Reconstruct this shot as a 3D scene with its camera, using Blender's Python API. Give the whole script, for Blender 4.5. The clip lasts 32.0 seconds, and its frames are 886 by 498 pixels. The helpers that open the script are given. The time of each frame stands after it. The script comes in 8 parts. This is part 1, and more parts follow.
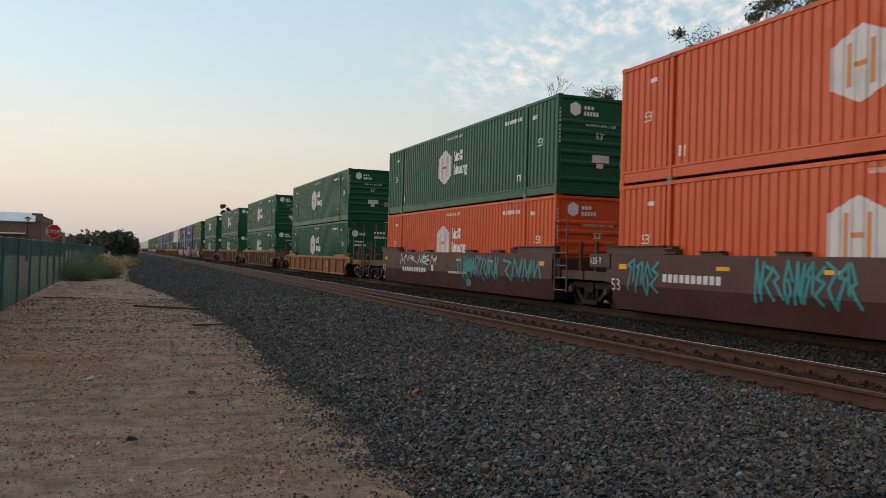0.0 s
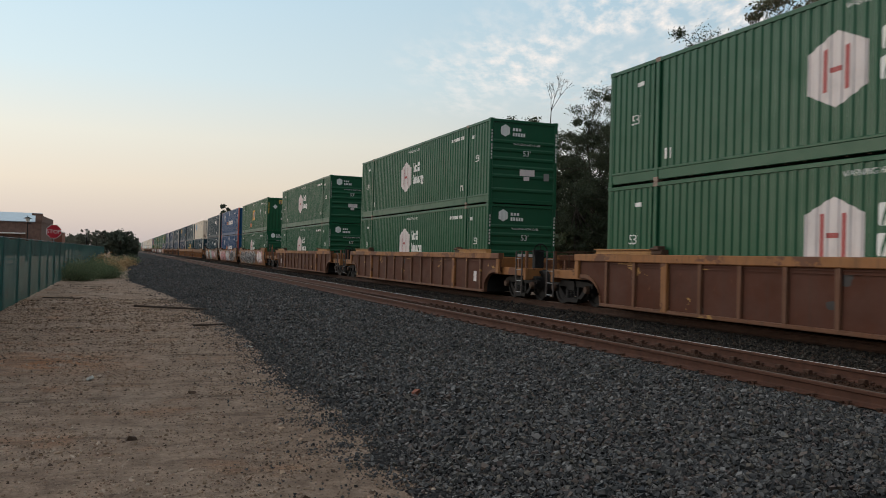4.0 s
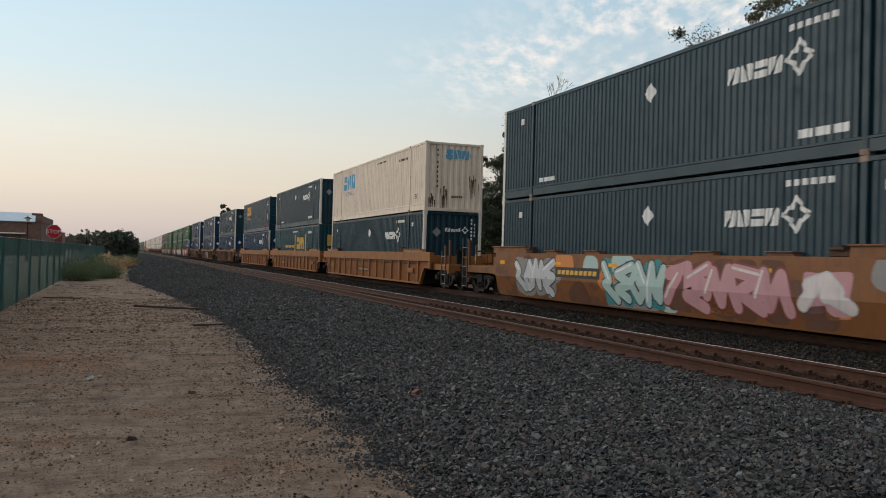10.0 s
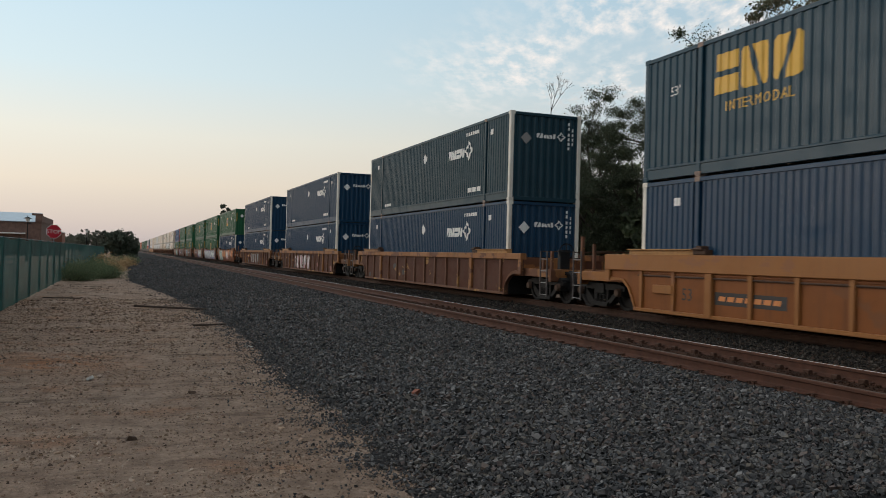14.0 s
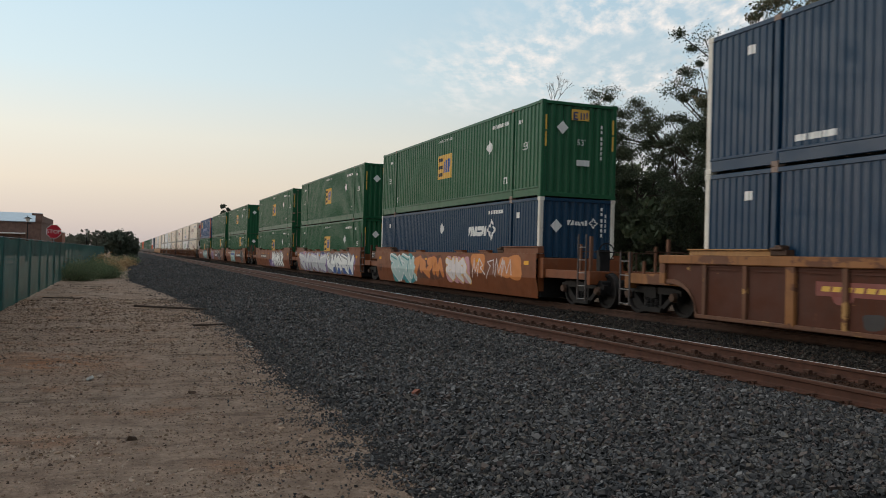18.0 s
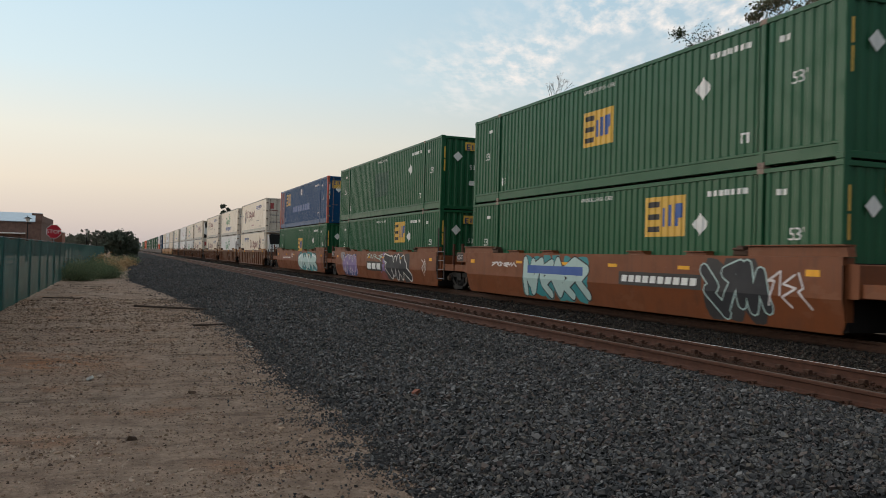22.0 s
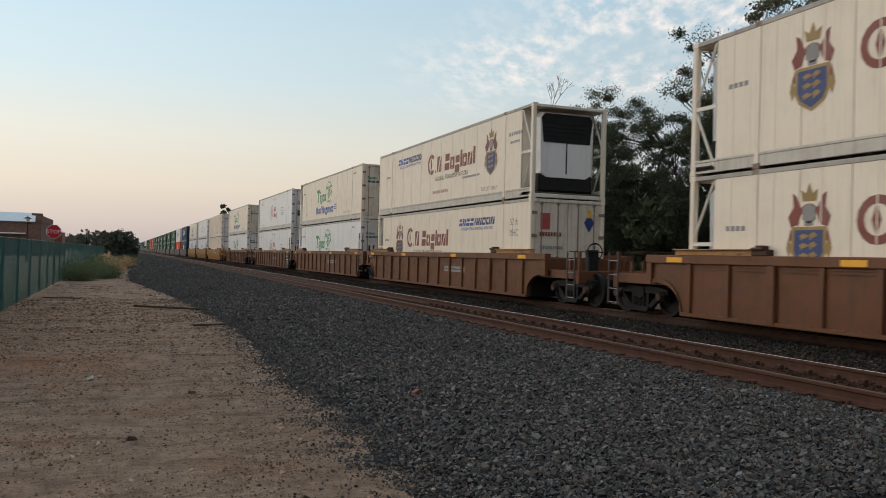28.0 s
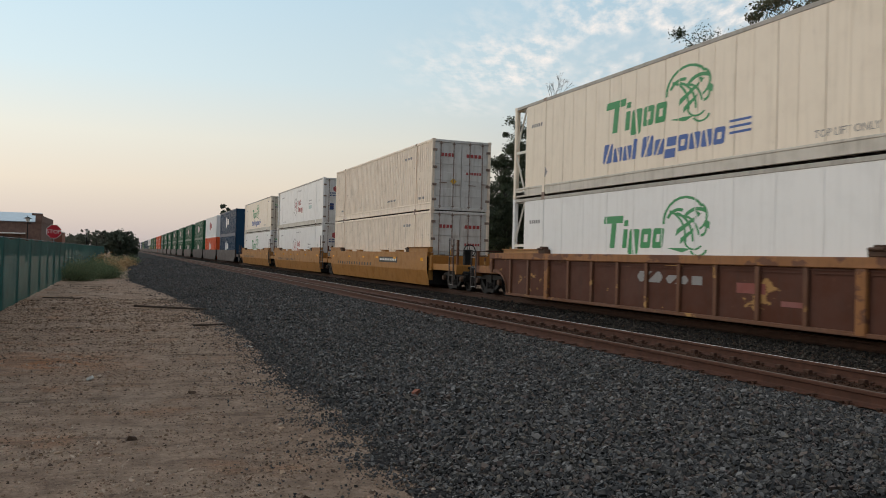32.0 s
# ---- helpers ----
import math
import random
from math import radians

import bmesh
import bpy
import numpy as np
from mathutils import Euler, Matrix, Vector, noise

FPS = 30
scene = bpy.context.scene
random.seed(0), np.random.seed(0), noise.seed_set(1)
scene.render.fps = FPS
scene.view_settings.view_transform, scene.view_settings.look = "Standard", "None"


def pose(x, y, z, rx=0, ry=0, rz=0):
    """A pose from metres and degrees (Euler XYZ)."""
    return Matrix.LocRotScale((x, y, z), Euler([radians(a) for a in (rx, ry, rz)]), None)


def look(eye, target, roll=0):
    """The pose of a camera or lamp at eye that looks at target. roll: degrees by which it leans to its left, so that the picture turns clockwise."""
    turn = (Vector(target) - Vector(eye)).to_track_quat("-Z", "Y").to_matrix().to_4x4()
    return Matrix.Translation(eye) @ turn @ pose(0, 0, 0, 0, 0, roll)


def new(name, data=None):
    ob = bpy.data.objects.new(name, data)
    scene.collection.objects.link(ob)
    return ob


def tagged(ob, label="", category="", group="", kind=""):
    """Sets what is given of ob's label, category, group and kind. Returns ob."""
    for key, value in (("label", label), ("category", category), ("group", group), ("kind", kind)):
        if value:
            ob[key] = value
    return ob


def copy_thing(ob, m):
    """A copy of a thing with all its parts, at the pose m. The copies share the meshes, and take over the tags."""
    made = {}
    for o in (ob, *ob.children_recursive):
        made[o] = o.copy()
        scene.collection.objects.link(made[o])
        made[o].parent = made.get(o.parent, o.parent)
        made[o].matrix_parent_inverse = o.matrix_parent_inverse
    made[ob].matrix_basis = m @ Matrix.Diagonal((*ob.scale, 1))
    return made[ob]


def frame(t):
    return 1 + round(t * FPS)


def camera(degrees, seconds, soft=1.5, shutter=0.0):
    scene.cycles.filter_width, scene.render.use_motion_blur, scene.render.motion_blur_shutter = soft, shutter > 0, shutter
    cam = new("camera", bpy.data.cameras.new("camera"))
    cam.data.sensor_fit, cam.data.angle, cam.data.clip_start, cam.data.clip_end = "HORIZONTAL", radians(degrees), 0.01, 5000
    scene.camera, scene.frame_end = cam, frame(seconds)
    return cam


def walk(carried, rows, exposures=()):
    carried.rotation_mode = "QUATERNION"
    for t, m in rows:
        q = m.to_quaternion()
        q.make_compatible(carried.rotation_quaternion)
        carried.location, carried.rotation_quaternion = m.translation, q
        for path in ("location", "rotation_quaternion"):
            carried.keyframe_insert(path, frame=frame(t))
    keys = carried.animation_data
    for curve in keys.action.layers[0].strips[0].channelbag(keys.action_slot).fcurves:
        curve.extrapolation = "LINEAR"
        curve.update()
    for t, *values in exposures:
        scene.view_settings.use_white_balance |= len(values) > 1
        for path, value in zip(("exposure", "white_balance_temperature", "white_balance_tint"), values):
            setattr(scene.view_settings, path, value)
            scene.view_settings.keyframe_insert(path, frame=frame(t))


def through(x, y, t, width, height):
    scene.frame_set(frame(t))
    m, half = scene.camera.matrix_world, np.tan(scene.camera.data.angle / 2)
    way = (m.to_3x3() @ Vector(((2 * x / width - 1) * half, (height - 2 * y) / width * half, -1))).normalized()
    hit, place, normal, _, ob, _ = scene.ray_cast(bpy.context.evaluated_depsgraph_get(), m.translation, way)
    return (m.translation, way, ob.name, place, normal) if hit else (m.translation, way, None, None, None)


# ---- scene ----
# ================= camera =================
# The camera stands still on a tripod, 1.6 m above the dirt. The tracks run along +Y.
EYE = (0.0, 0.0, 1.6)
YAW, PITCH, ROLL = radians(21.03), radians(0.556), 1.527
AIM = (EYE[0] + math.sin(YAW) * math.cos(PITCH), EYE[1] + math.cos(YAW) * math.cos(PITCH), EYE[2] + math.sin(PITCH))
cam = camera(56.23, 32.0, soft=0.55, shutter=0.11)
walk(cam, [(0.0, look(EYE, AIM, ROLL)), (32.0, look(EYE, AIM, ROLL))], exposures=[(0.0, 0.0), (32.0, 0.0)])

# ================= sky and sun =================
SUN_AZ, SUN_EL = radians(-55.0), radians(4.0)      # azimuth from +Y towards +X
world = bpy.data.worlds.new("dusk_sky")
scene.world = world
world.use_nodes = True
wn, wl = world.node_tree.nodes, world.node_tree.links
wn.clear()
w_out, w_bg = wn.new("ShaderNodeOutputWorld"), wn.new("ShaderNodeBackground")
w_sky = wn.new("ShaderNodeTexSky")
w_sky.sky_type, w_sky.sun_disc = "NISHITA", False
w_sky.sun_elevation, w_sky.sun_rotation = SUN_EL, SUN_AZ % (2 * math.pi)
w_sky.altitude, w_sky.air_density, w_sky.dust_density, w_sky.ozone_density = 20.0, 1.0, 1.2, 2.0
# The pale dusk haze: a vertical gradient laid over the clear sky.
w_tc, w_sep, w_ramp, w_mix = wn.new("ShaderNodeTexCoord"), wn.new("ShaderNodeSeparateXYZ"), wn.new("ShaderNodeValToRGB"), wn.new("ShaderNodeMixRGB")
wl.new(w_tc.outputs["Generated"], w_sep.inputs[0])
wl.new(w_sep.outputs["Z"], w_ramp.inputs[0])
HAZE = [(0.0, (5.4, 4.75, 4.85)), (0.03, (6.9, 5.95, 5.45)), (0.075, (8.5, 7.45, 6.2)), (0.13, (8.6, 8.35, 7.4)), (0.2, (7.1, 8.4, 8.8)), (0.32, (5.8, 7.8, 9.1)), (0.5, (7.4, 8.1, 8.6)), (1.0, (9.0, 9.0, 9.2))]
ramp = w_ramp.color_ramp
while len(ramp.elements) < len(HAZE):
    ramp.elements.new(0.5)
for el, (at, col) in zip(ramp.elements, HAZE):
    el.position, el.color = at, (*[c / 10 for c in col], 1)
w_gain = wn.new("ShaderNodeMixRGB")
w_gain.blend_type = "MULTIPLY"
w_gain.inputs[0].default_value = 1.0
w_gain.inputs[2].default_value = (10, 10, 10, 1)
# The glow stands where the sun went down; the sky away from it is darker.
w_dot, w_side = wn.new("ShaderNodeVectorMath"), wn.new("ShaderNodeMapRange")
w_dot.operation = "DOT_PRODUCT"
w_dot.inputs[1].default_value = (math.sin(SUN_AZ), math.cos(SUN_AZ), 0.0)
wl.new(w_tc.outputs["Generated"], w_dot.inputs[0])
w_side.inputs["From Min"].default_value, w_side.inputs["To Min"].default_value, w_side.inputs["To Max"].default_value = -1.0, 0.42, 1.16
wl.new(w_dot.outputs["Value"], w_side.inputs["Value"])
w_glow = wn.new("ShaderNodeMixRGB")
w_glow.blend_type = "MULTIPLY"
w_glow.inputs[0].default_value = 1.0
# Away from the sunset the low sky is dim and blue-grey instead of peach.
COOL = [(0.0, (4.1, 4.4, 4.9)), (0.1, (5.2, 5.9, 6.7)), (0.2, (6.6, 8.0, 8.8)), (0.32, (5.6, 7.9, 9.5)), (0.5, HAZE[-2][1]), (1.0, HAZE[-1][1])]
w_cool, w_where, w_warm = wn.new("ShaderNodeValToRGB"), wn.new("ShaderNodeMapRange"), wn.new("ShaderNodeMixRGB")
while len(w_cool.color_ramp.elements) < len(COOL):
    w_cool.color_ramp.elements.new(0.5)
for el, (at, col) in zip(w_cool.color_ramp.elements, COOL):
    el.position, el.color = at, (*[c / 10 for c in col], 1)
wl.new(w_sep.outputs["Z"], w_cool.inputs[0])
w_where.inputs["From Min"].default_value, w_where.inputs["From Max"].default_value = -0.19, 0.26
wl.new(w_dot.outputs["Value"], w_where.inputs["Value"])
wl.new(w_where.outputs[0], w_warm.inputs[0])
wl.new(w_cool.outputs[0], w_warm.inputs[1])
wl.new(w_ramp.outputs[0], w_warm.inputs[2])
wl.new(w_warm.outputs[0], w_gain.inputs[1])
wl.new(w_gain.outputs[0], w_glow.inputs[1])
wl.new(w_side.outputs[0], w_glow.inputs[2])
w_mix.inputs[0].default_value = 0.86
wl.new(w_sky.outputs[0], w_mix.inputs[1])
wl.new(w_glow.outputs[0], w_mix.inputs[2])
wl.new(w_mix.outputs[0], w_bg.inputs[0])
w_bg.inputs[1].default_value = 0.11
wl.new(w_bg.outputs[0], w_out.inputs[0])

sun = new("sun", bpy.data.lights.new("sun", "SUN"))
sun.data.energy, sun.data.angle, sun.data.color = 0.68, radians(30), (1.0, 0.86, 0.72)
SUN_DIR = Vector((math.sin(SUN_AZ) * math.cos(SUN_EL), math.cos(SUN_AZ) * math.cos(SUN_EL), math.sin(SUN_EL + radians(5))))
sun.matrix_basis = look(SUN_DIR * 60, (0, 0, 0))


# ================= mesh helpers =================
class Geo:
    """Vertices and faces of one mesh."""

    def __init__(self):
        self.v, self.f = [], []

    def add(self, verts, faces):
        n = len(self.v)
        self.v += [tuple(p) for p in verts]
        self.f += [tuple(i + n for i in f) for f in faces]
        return self

    def box(self, x0, x1, y0, y1, z0, z1):
        x0, x1, y0, y1, z0, z1 = min(x0, x1), max(x0, x1), min(y0, y1), max(y0, y1), min(z0, z1), max(z0, z1)
        return self.add([(x0, y0, z0), (x1, y0, z0), (x1, y1, z0), (x0, y1, z0), (x0, y0, z1), (x1, y0, z1), (x1, y1, z1), (x0, y1, z1)],
                        [(0, 3, 2, 1), (4, 5, 6, 7), (0, 1, 5, 4), (1, 2, 6, 5), (2, 3, 7, 6), (3, 0, 4, 7)])

    def cbox(self, x0, x1, y0, y1, z0, z1, c=0.012):
        """A box whose upright and long edges are chamfered by c (an octagon extruded along its longest side)."""
        d = (x1 - x0, y1 - y0, z1 - z0)
        axis = d.index(max(d))
        lo = [(x0, x1), (y0, y1), (z0, z1)]
        u, w = [i for i in range(3) if i != axis]
        (a0, a1), (b0, b1), (e0, e1) = lo[u], lo[w], lo[axis]
        ring = [(a0 + c, b0), (a1 - c, b0), (a1, b0 + c), (a1, b1 - c), (a1 - c, b1), (a0 + c, b1), (a0, b1 - c), (a0, b0 + c)]
        vs = []
        for e in (e0, e1):
            for a, b in ring:
                p = [0, 0, 0]
                p[u], p[w], p[axis] = a, b, e
                vs.append(p)
        fs = [(i, (i + 1) % 8, 8 + (i + 1) % 8, 8 + i) for i in range(8)] + [tuple(range(7, -1, -1)), tuple(range(8, 16))]
        if axis == 1:
            fs = [tuple(reversed(f)) for f in fs]
        return self.add(vs, fs)

    def prism(self, poly, x0, x1):
        """A polygon in (y, z) extruded from x0 to x1."""
        n = len(poly)
        vs = [(x0, y, z) for y, z in poly] + [(x1, y, z) for y, z in poly]
        fs = [tuple(range(n)), tuple(range(2 * n - 1, n - 1, -1))] + [(i, i + n, (i + 1) % n + n, (i + 1) % n) for i in range(n)]
        return self.add(vs, fs)

    def tube(self, p0, p1, r0, r1=None, n=8, caps=True):
        r1 = r0 if r1 is None else r1
        p0, p1 = Vector(p0), Vector(p1)
        d = (p1 - p0).normalized()
        s = d.cross(Vector((0, 0, 1)) if abs(d.z) < 0.9 else Vector((1, 0, 0))).normalized()
        t = d.cross(s)
        ring = [(math.cos(2 * math.pi * i / n), math.sin(2 * math.pi * i / n)) for i in range(n)]
        vs = [p0 + (s * c + t * e) * r0 for c, e in ring] + [p1 + (s * c + t * e) * r1 for c, e in ring]
        fs = [(i, i + n, (i + 1) % n + n, (i + 1) % n) for i in range(n)]
        if caps:
            fs += [tuple(range(n)), tuple(range(2 * n - 1, n - 1, -1))]
        return self.add(vs, fs)

    def lathe_x(self, y, z, profile, n=20):
        """A turned body about the X axis through (y, z); profile: (x, radius)."""
        vs, fs, k = [], [], len(profile)
        for i in range(n):
            c, e = math.cos(2 * math.pi * i / n), math.sin(2 * math.pi * i / n)
            vs += [(x, y + r * c, z + r * e) for x, r in profile]
        for i in range(n):
            j = (i + 1) % n
            fs += [(i * k + m, i * k + m + 1, j * k + m + 1, j * k + m) for m in range(k - 1)]
        fs += [tuple(i * k for i in range(n)), tuple(i * k + k - 1 for i in range(n - 1, -1, -1))]
        return self.add(vs, fs)

    def mesh(self, name, material, smooth=False):
        me = bpy.data.meshes.new(name)
        me.from_pydata(self.v, [], self.f)
        if material:
            me.materials.append(material)
        if smooth:
            me.polygons.foreach_set("use_smooth", [True] * len(me.polygons))
        me.update()
        return me


MESHES = {}


def part(name, geo, material, parent, label="", key=None, at=None, smooth=False):
    """Links a Geo (or a function that makes one) as ONE mesh object under a thing or a part. key: shares the mesh among alike pieces."""
    me = MESHES.get(key) if key else None
    if me is None:
        g = geo() if callable(geo) else geo
        me = g.mesh(name, material, smooth)
        if key:
            MESHES[key] = me
    ob = new(name, me)
    if parent:
        ob.parent = parent
    if at is not None:
        ob.matrix_basis = at if isinstance(at, Matrix) else Matrix.Translation(at)
    if label:
        tagged(ob, label)
    return ob


def base(name, x=0.0, y=0.0, z=0.0):
    ob = new(name)
    ob.empty_display_size = 0.3
    ob.matrix_basis = Matrix.Translation((x, y, z))
    return ob


# ================= materials =================
def tree_of(name):
    m = bpy.data.materials.new(name)
    m.use_nodes = True
    nt = m.node_tree
    nt.nodes.clear()
    out, bsdf = nt.nodes.new("ShaderNodeOutputMaterial"), nt.nodes.new("ShaderNodeBsdfPrincipled")
    nt.links.new(bsdf.outputs[0], out.inputs[0])
    return m, nt, bsdf


def node(nt, kind, **sets):
    n = nt.nodes.new(kind)
    for k, v in sets.items():
        n.inputs[k].default_value = v
    return n


def coords(nt, scale, shift=True):
    """Object coordinates, scaled, moved by chance from thing to thing."""
    tc, mp = nt.nodes.new("ShaderNodeTexCoord"), nt.nodes.new("ShaderNodeMapping")
    mp.inputs["Scale"].default_value = scale
    nt.links.new(tc.outputs["Object"], mp.inputs["Vector"])
    if shift:
        oi, mul = nt.nodes.new("ShaderNodeObjectInfo"), nt.nodes.new("ShaderNodeVectorMath")
        mul.operation = "MULTIPLY"
        mul.inputs[1].default_value = (37.0, 53.0, 11.0)
        cmb = nt.nodes.new("ShaderNodeCombineXYZ")
        for i in range(3):
            nt.links.new(oi.outputs["Random"], cmb.inputs[i])
        nt.links.new(cmb.outputs[0], mul.inputs[0])
        nt.links.new(mul.outputs[0], mp.inputs["Location"])
    return mp.outputs[0]


def noise_fac(nt, vec, scale, detail=4.0, lo=0.35, hi=0.65, rough=0.6):
    n = node(nt, "ShaderNodeTexNoise", Scale=scale, Detail=detail, Roughness=rough)
    nt.links.new(vec, n.inputs["Vector"])
    r = nt.nodes.new("ShaderNodeMapRange")
    r.inputs["From Min"].default_value, r.inputs["From Max"].default_value = lo, hi
    nt.links.new(n.outputs["Fac"], r.inputs["Value"])
    return r.outputs[0]


def mix(nt, fac, a, b, mode="MIX"):
    m = nt.nodes.new("ShaderNodeMixRGB")
    m.blend_type = mode
    for i, s in ((0, fac), (1, a), (2, b)):
        if isinstance(s, (int, float)):
            m.inputs[i].default_value = s
        elif isinstance(s, tuple):
            m.inputs[i].default_value = (*s, 1) if len(s) == 3 else s
        else:
            nt.links.new(s, m.inputs[i])
    return m.outputs[0]


def scaled(nt, fac, k):
    m = nt.nodes.new("ShaderNodeMath")
    m.operation = "MULTIPLY"
    nt.links.new(fac, m.inputs[0])
    m.inputs[1].default_value = k
    return m.outputs[0]


def bump(nt, bsdf, height, strength=0.2, dist=0.01):
    b = node(nt, "ShaderNodeBump", Strength=strength, Distance=dist)
    nt.links.new(height, b.inputs["Height"])
    nt.links.new(b.outputs[0], bsdf.inputs["Normal"])


def paint(name, rgb, rough=0.45, fade=0.25, dirt=0.35, rust=0.25, dirt_rgb=(0.045, 0.036, 0.03), rust_rgb=(0.13, 0.052, 0.024), gloss=0.21, flakes=None, amount=0.6):
    """Weathered paint on steel: faded patches, run-down streaks of dirt, spots of rust, fine relief."""
    m, nt, b = tree_of(name)
    rgb = tuple(c * 0.8 for c in rgb) if max(rgb) < 0.55 else rgb
    pale = tuple(c * (1 - fade * 0.35) + 0.42 * fade * 0.35 for c in rgb)
    col = mix(nt, noise_fac(nt, coords(nt, (0.5, 0.5, 0.7)), 1.6), rgb, pale)
    streak = noise_fac(nt, coords(nt, (9.0, 9.0, 0.55)), 1.0, 5.0, 0.5, 0.78)
    col = mix(nt, scaled(nt, streak, dirt), col, dirt_rgb)
    grime = noise_fac(nt, coords(nt, (0.9, 0.9, 1.1)), 2.0, 6.0, 0.48, 0.75)
    col = mix(nt, scaled(nt, grime, dirt * 0.55), col, dirt_rgb)
    spots = noise_fac(nt, coords(nt, (2.2, 2.2, 1.3)), 2.4, 8.0, 0.62, 0.72, 0.7)
    col = mix(nt, scaled(nt, spots, rust), col, rust_rgb)
    if flakes:
        left = noise_fac(nt, coords(nt, (1.0, 0.55, 0.9)), 1.5, 7.0, amount, amount + 0.025, 0.62)
        col = mix(nt, scaled(nt, left, 0.85), col, flakes)
    nt.links.new(col, b.inputs["Base Color"])
    r = nt.nodes.new("ShaderNodeMapRange")
    r.inputs["To Min"].default_value, r.inputs["To Max"].default_value = rough - 0.1, min(1.0, rough + 0.1)
    nt.links.new(grime, r.inputs["Value"])
    nt.links.new(r.outputs[0], b.inputs["Roughness"])
    b.inputs["Specular IOR Level"].default_value = gloss
    bump(nt, b, noise_fac(nt, coords(nt, (6, 6, 6)), 3.0, 3.0, 0.2, 0.8), 0.12, 0.004)
    return m


def plain(name, rgb, rough=0.6, metal=0.0, var=0.3, scale=5.0, relief=0.2, dist=0.005):
    """A surface with two scales of variation in tone and a fine relief."""
    m, nt, b = tree_of(name)
    dark = tuple(c * (1 - var) for c in rgb)
    col = mix(nt, noise_fac(nt, coords(nt, (1, 1, 1)), scale, 5.0), dark, rgb)
    col = mix(nt, scaled(nt, noise_fac(nt, coords(nt, (1, 1, 1)), scale * 7, 4.0, 0.4, 0.7), 0.5), col, tuple(c * (1 - var * 0.8) for c in rgb))
    nt.links.new(col, b.inputs["Base Color"])
    b.inputs["Roughness"].default_value, b.inputs["Metallic"].default_value, b.inputs["Specular IOR Level"].default_value = rough, metal, 0.5 if metal else 0.25
    bump(nt, b, noise_fac(nt, coords(nt, (1, 1, 1)), scale * 9, 4.0, 0.2, 0.8), relief, dist)
    return m


def stones(name, tones, rough=0.85, gloss=0.2):
    """Loose stone: one tone for each stone."""
    m, nt, b = tree_of(name)
    g, ramp = nt.nodes.new("ShaderNodeNewGeometry"), nt.nodes.new("ShaderNodeValToRGB")
    ramp.color_ramp.interpolation = "CONSTANT"
    el = ramp.color_ramp.elements
    while len(el) < len(tones):
        el.new(0.5)
    for i, (e, c) in enumerate(zip(el, tones)):
        e.position, e.color = i / len(tones), (*c, 1)
    nt.links.new(g.outputs["Random Per Island"], ramp.inputs[0])
    spots = noise_fac(nt, coords(nt, (1, 1, 1), False), 55.0, 4.0, 0.35, 0.7)
    col = mix(nt, scaled(nt, spots, 0.55), ramp.outputs[0], mix(nt, 1.0, ramp.outputs[0], (0.55, 0.52, 0.5), "MULTIPLY"))
    nt.links.new(col, b.inputs["Base Color"])
    b.inputs["Roughness"].default_value, b.inputs["Specular IOR Level"].default_value = rough, gloss
    return m


def leafage(name, a, b_rgb, c_rgb, through=0.25):
    m, nt, b = tree_of(name)
    g, ramp = nt.nodes.new("ShaderNodeNewGeometry"), nt.nodes.new("ShaderNodeValToRGB")
    el = ramp.color_ramp.elements
    el.new(0.5)
    for e, p, c in zip(el, (0.0, 0.6, 1.0), (a, b_rgb, c_rgb)):
        e.position, e.color = p, (*c, 1)
    nt.links.new(g.outputs["Random Per Island"], ramp.inputs[0])
    big = noise_fac(nt, coords(nt, (1, 1, 1)), 0.7, 3.0)
    col = mix(nt, scaled(nt, big, 0.5), ramp.outputs[0], mix(nt, 1.0, ramp.outputs[0], (0.5, 0.5, 0.45), "MULTIPLY"))
    nt.links.new(col, b.inputs["Base Color"])
    b.inputs["Roughness"].default_value = 0.65
    tr, ms = nt.nodes.new("ShaderNodeBsdfTranslucent"), nt.nodes.new("ShaderNodeMixShader")
    nt.links.new(col, tr.inputs[0])
    ms.inputs[0].default_value = through
    nt.links.new(b.outputs[0], ms.inputs[1])
    nt.links.new(tr.outputs[0], ms.inputs[2])
    out = [n for n in nt.nodes if n.type == "OUTPUT_MATERIAL"][0]
    nt.links.new(ms.outputs[0], out.inputs[0])
    return m


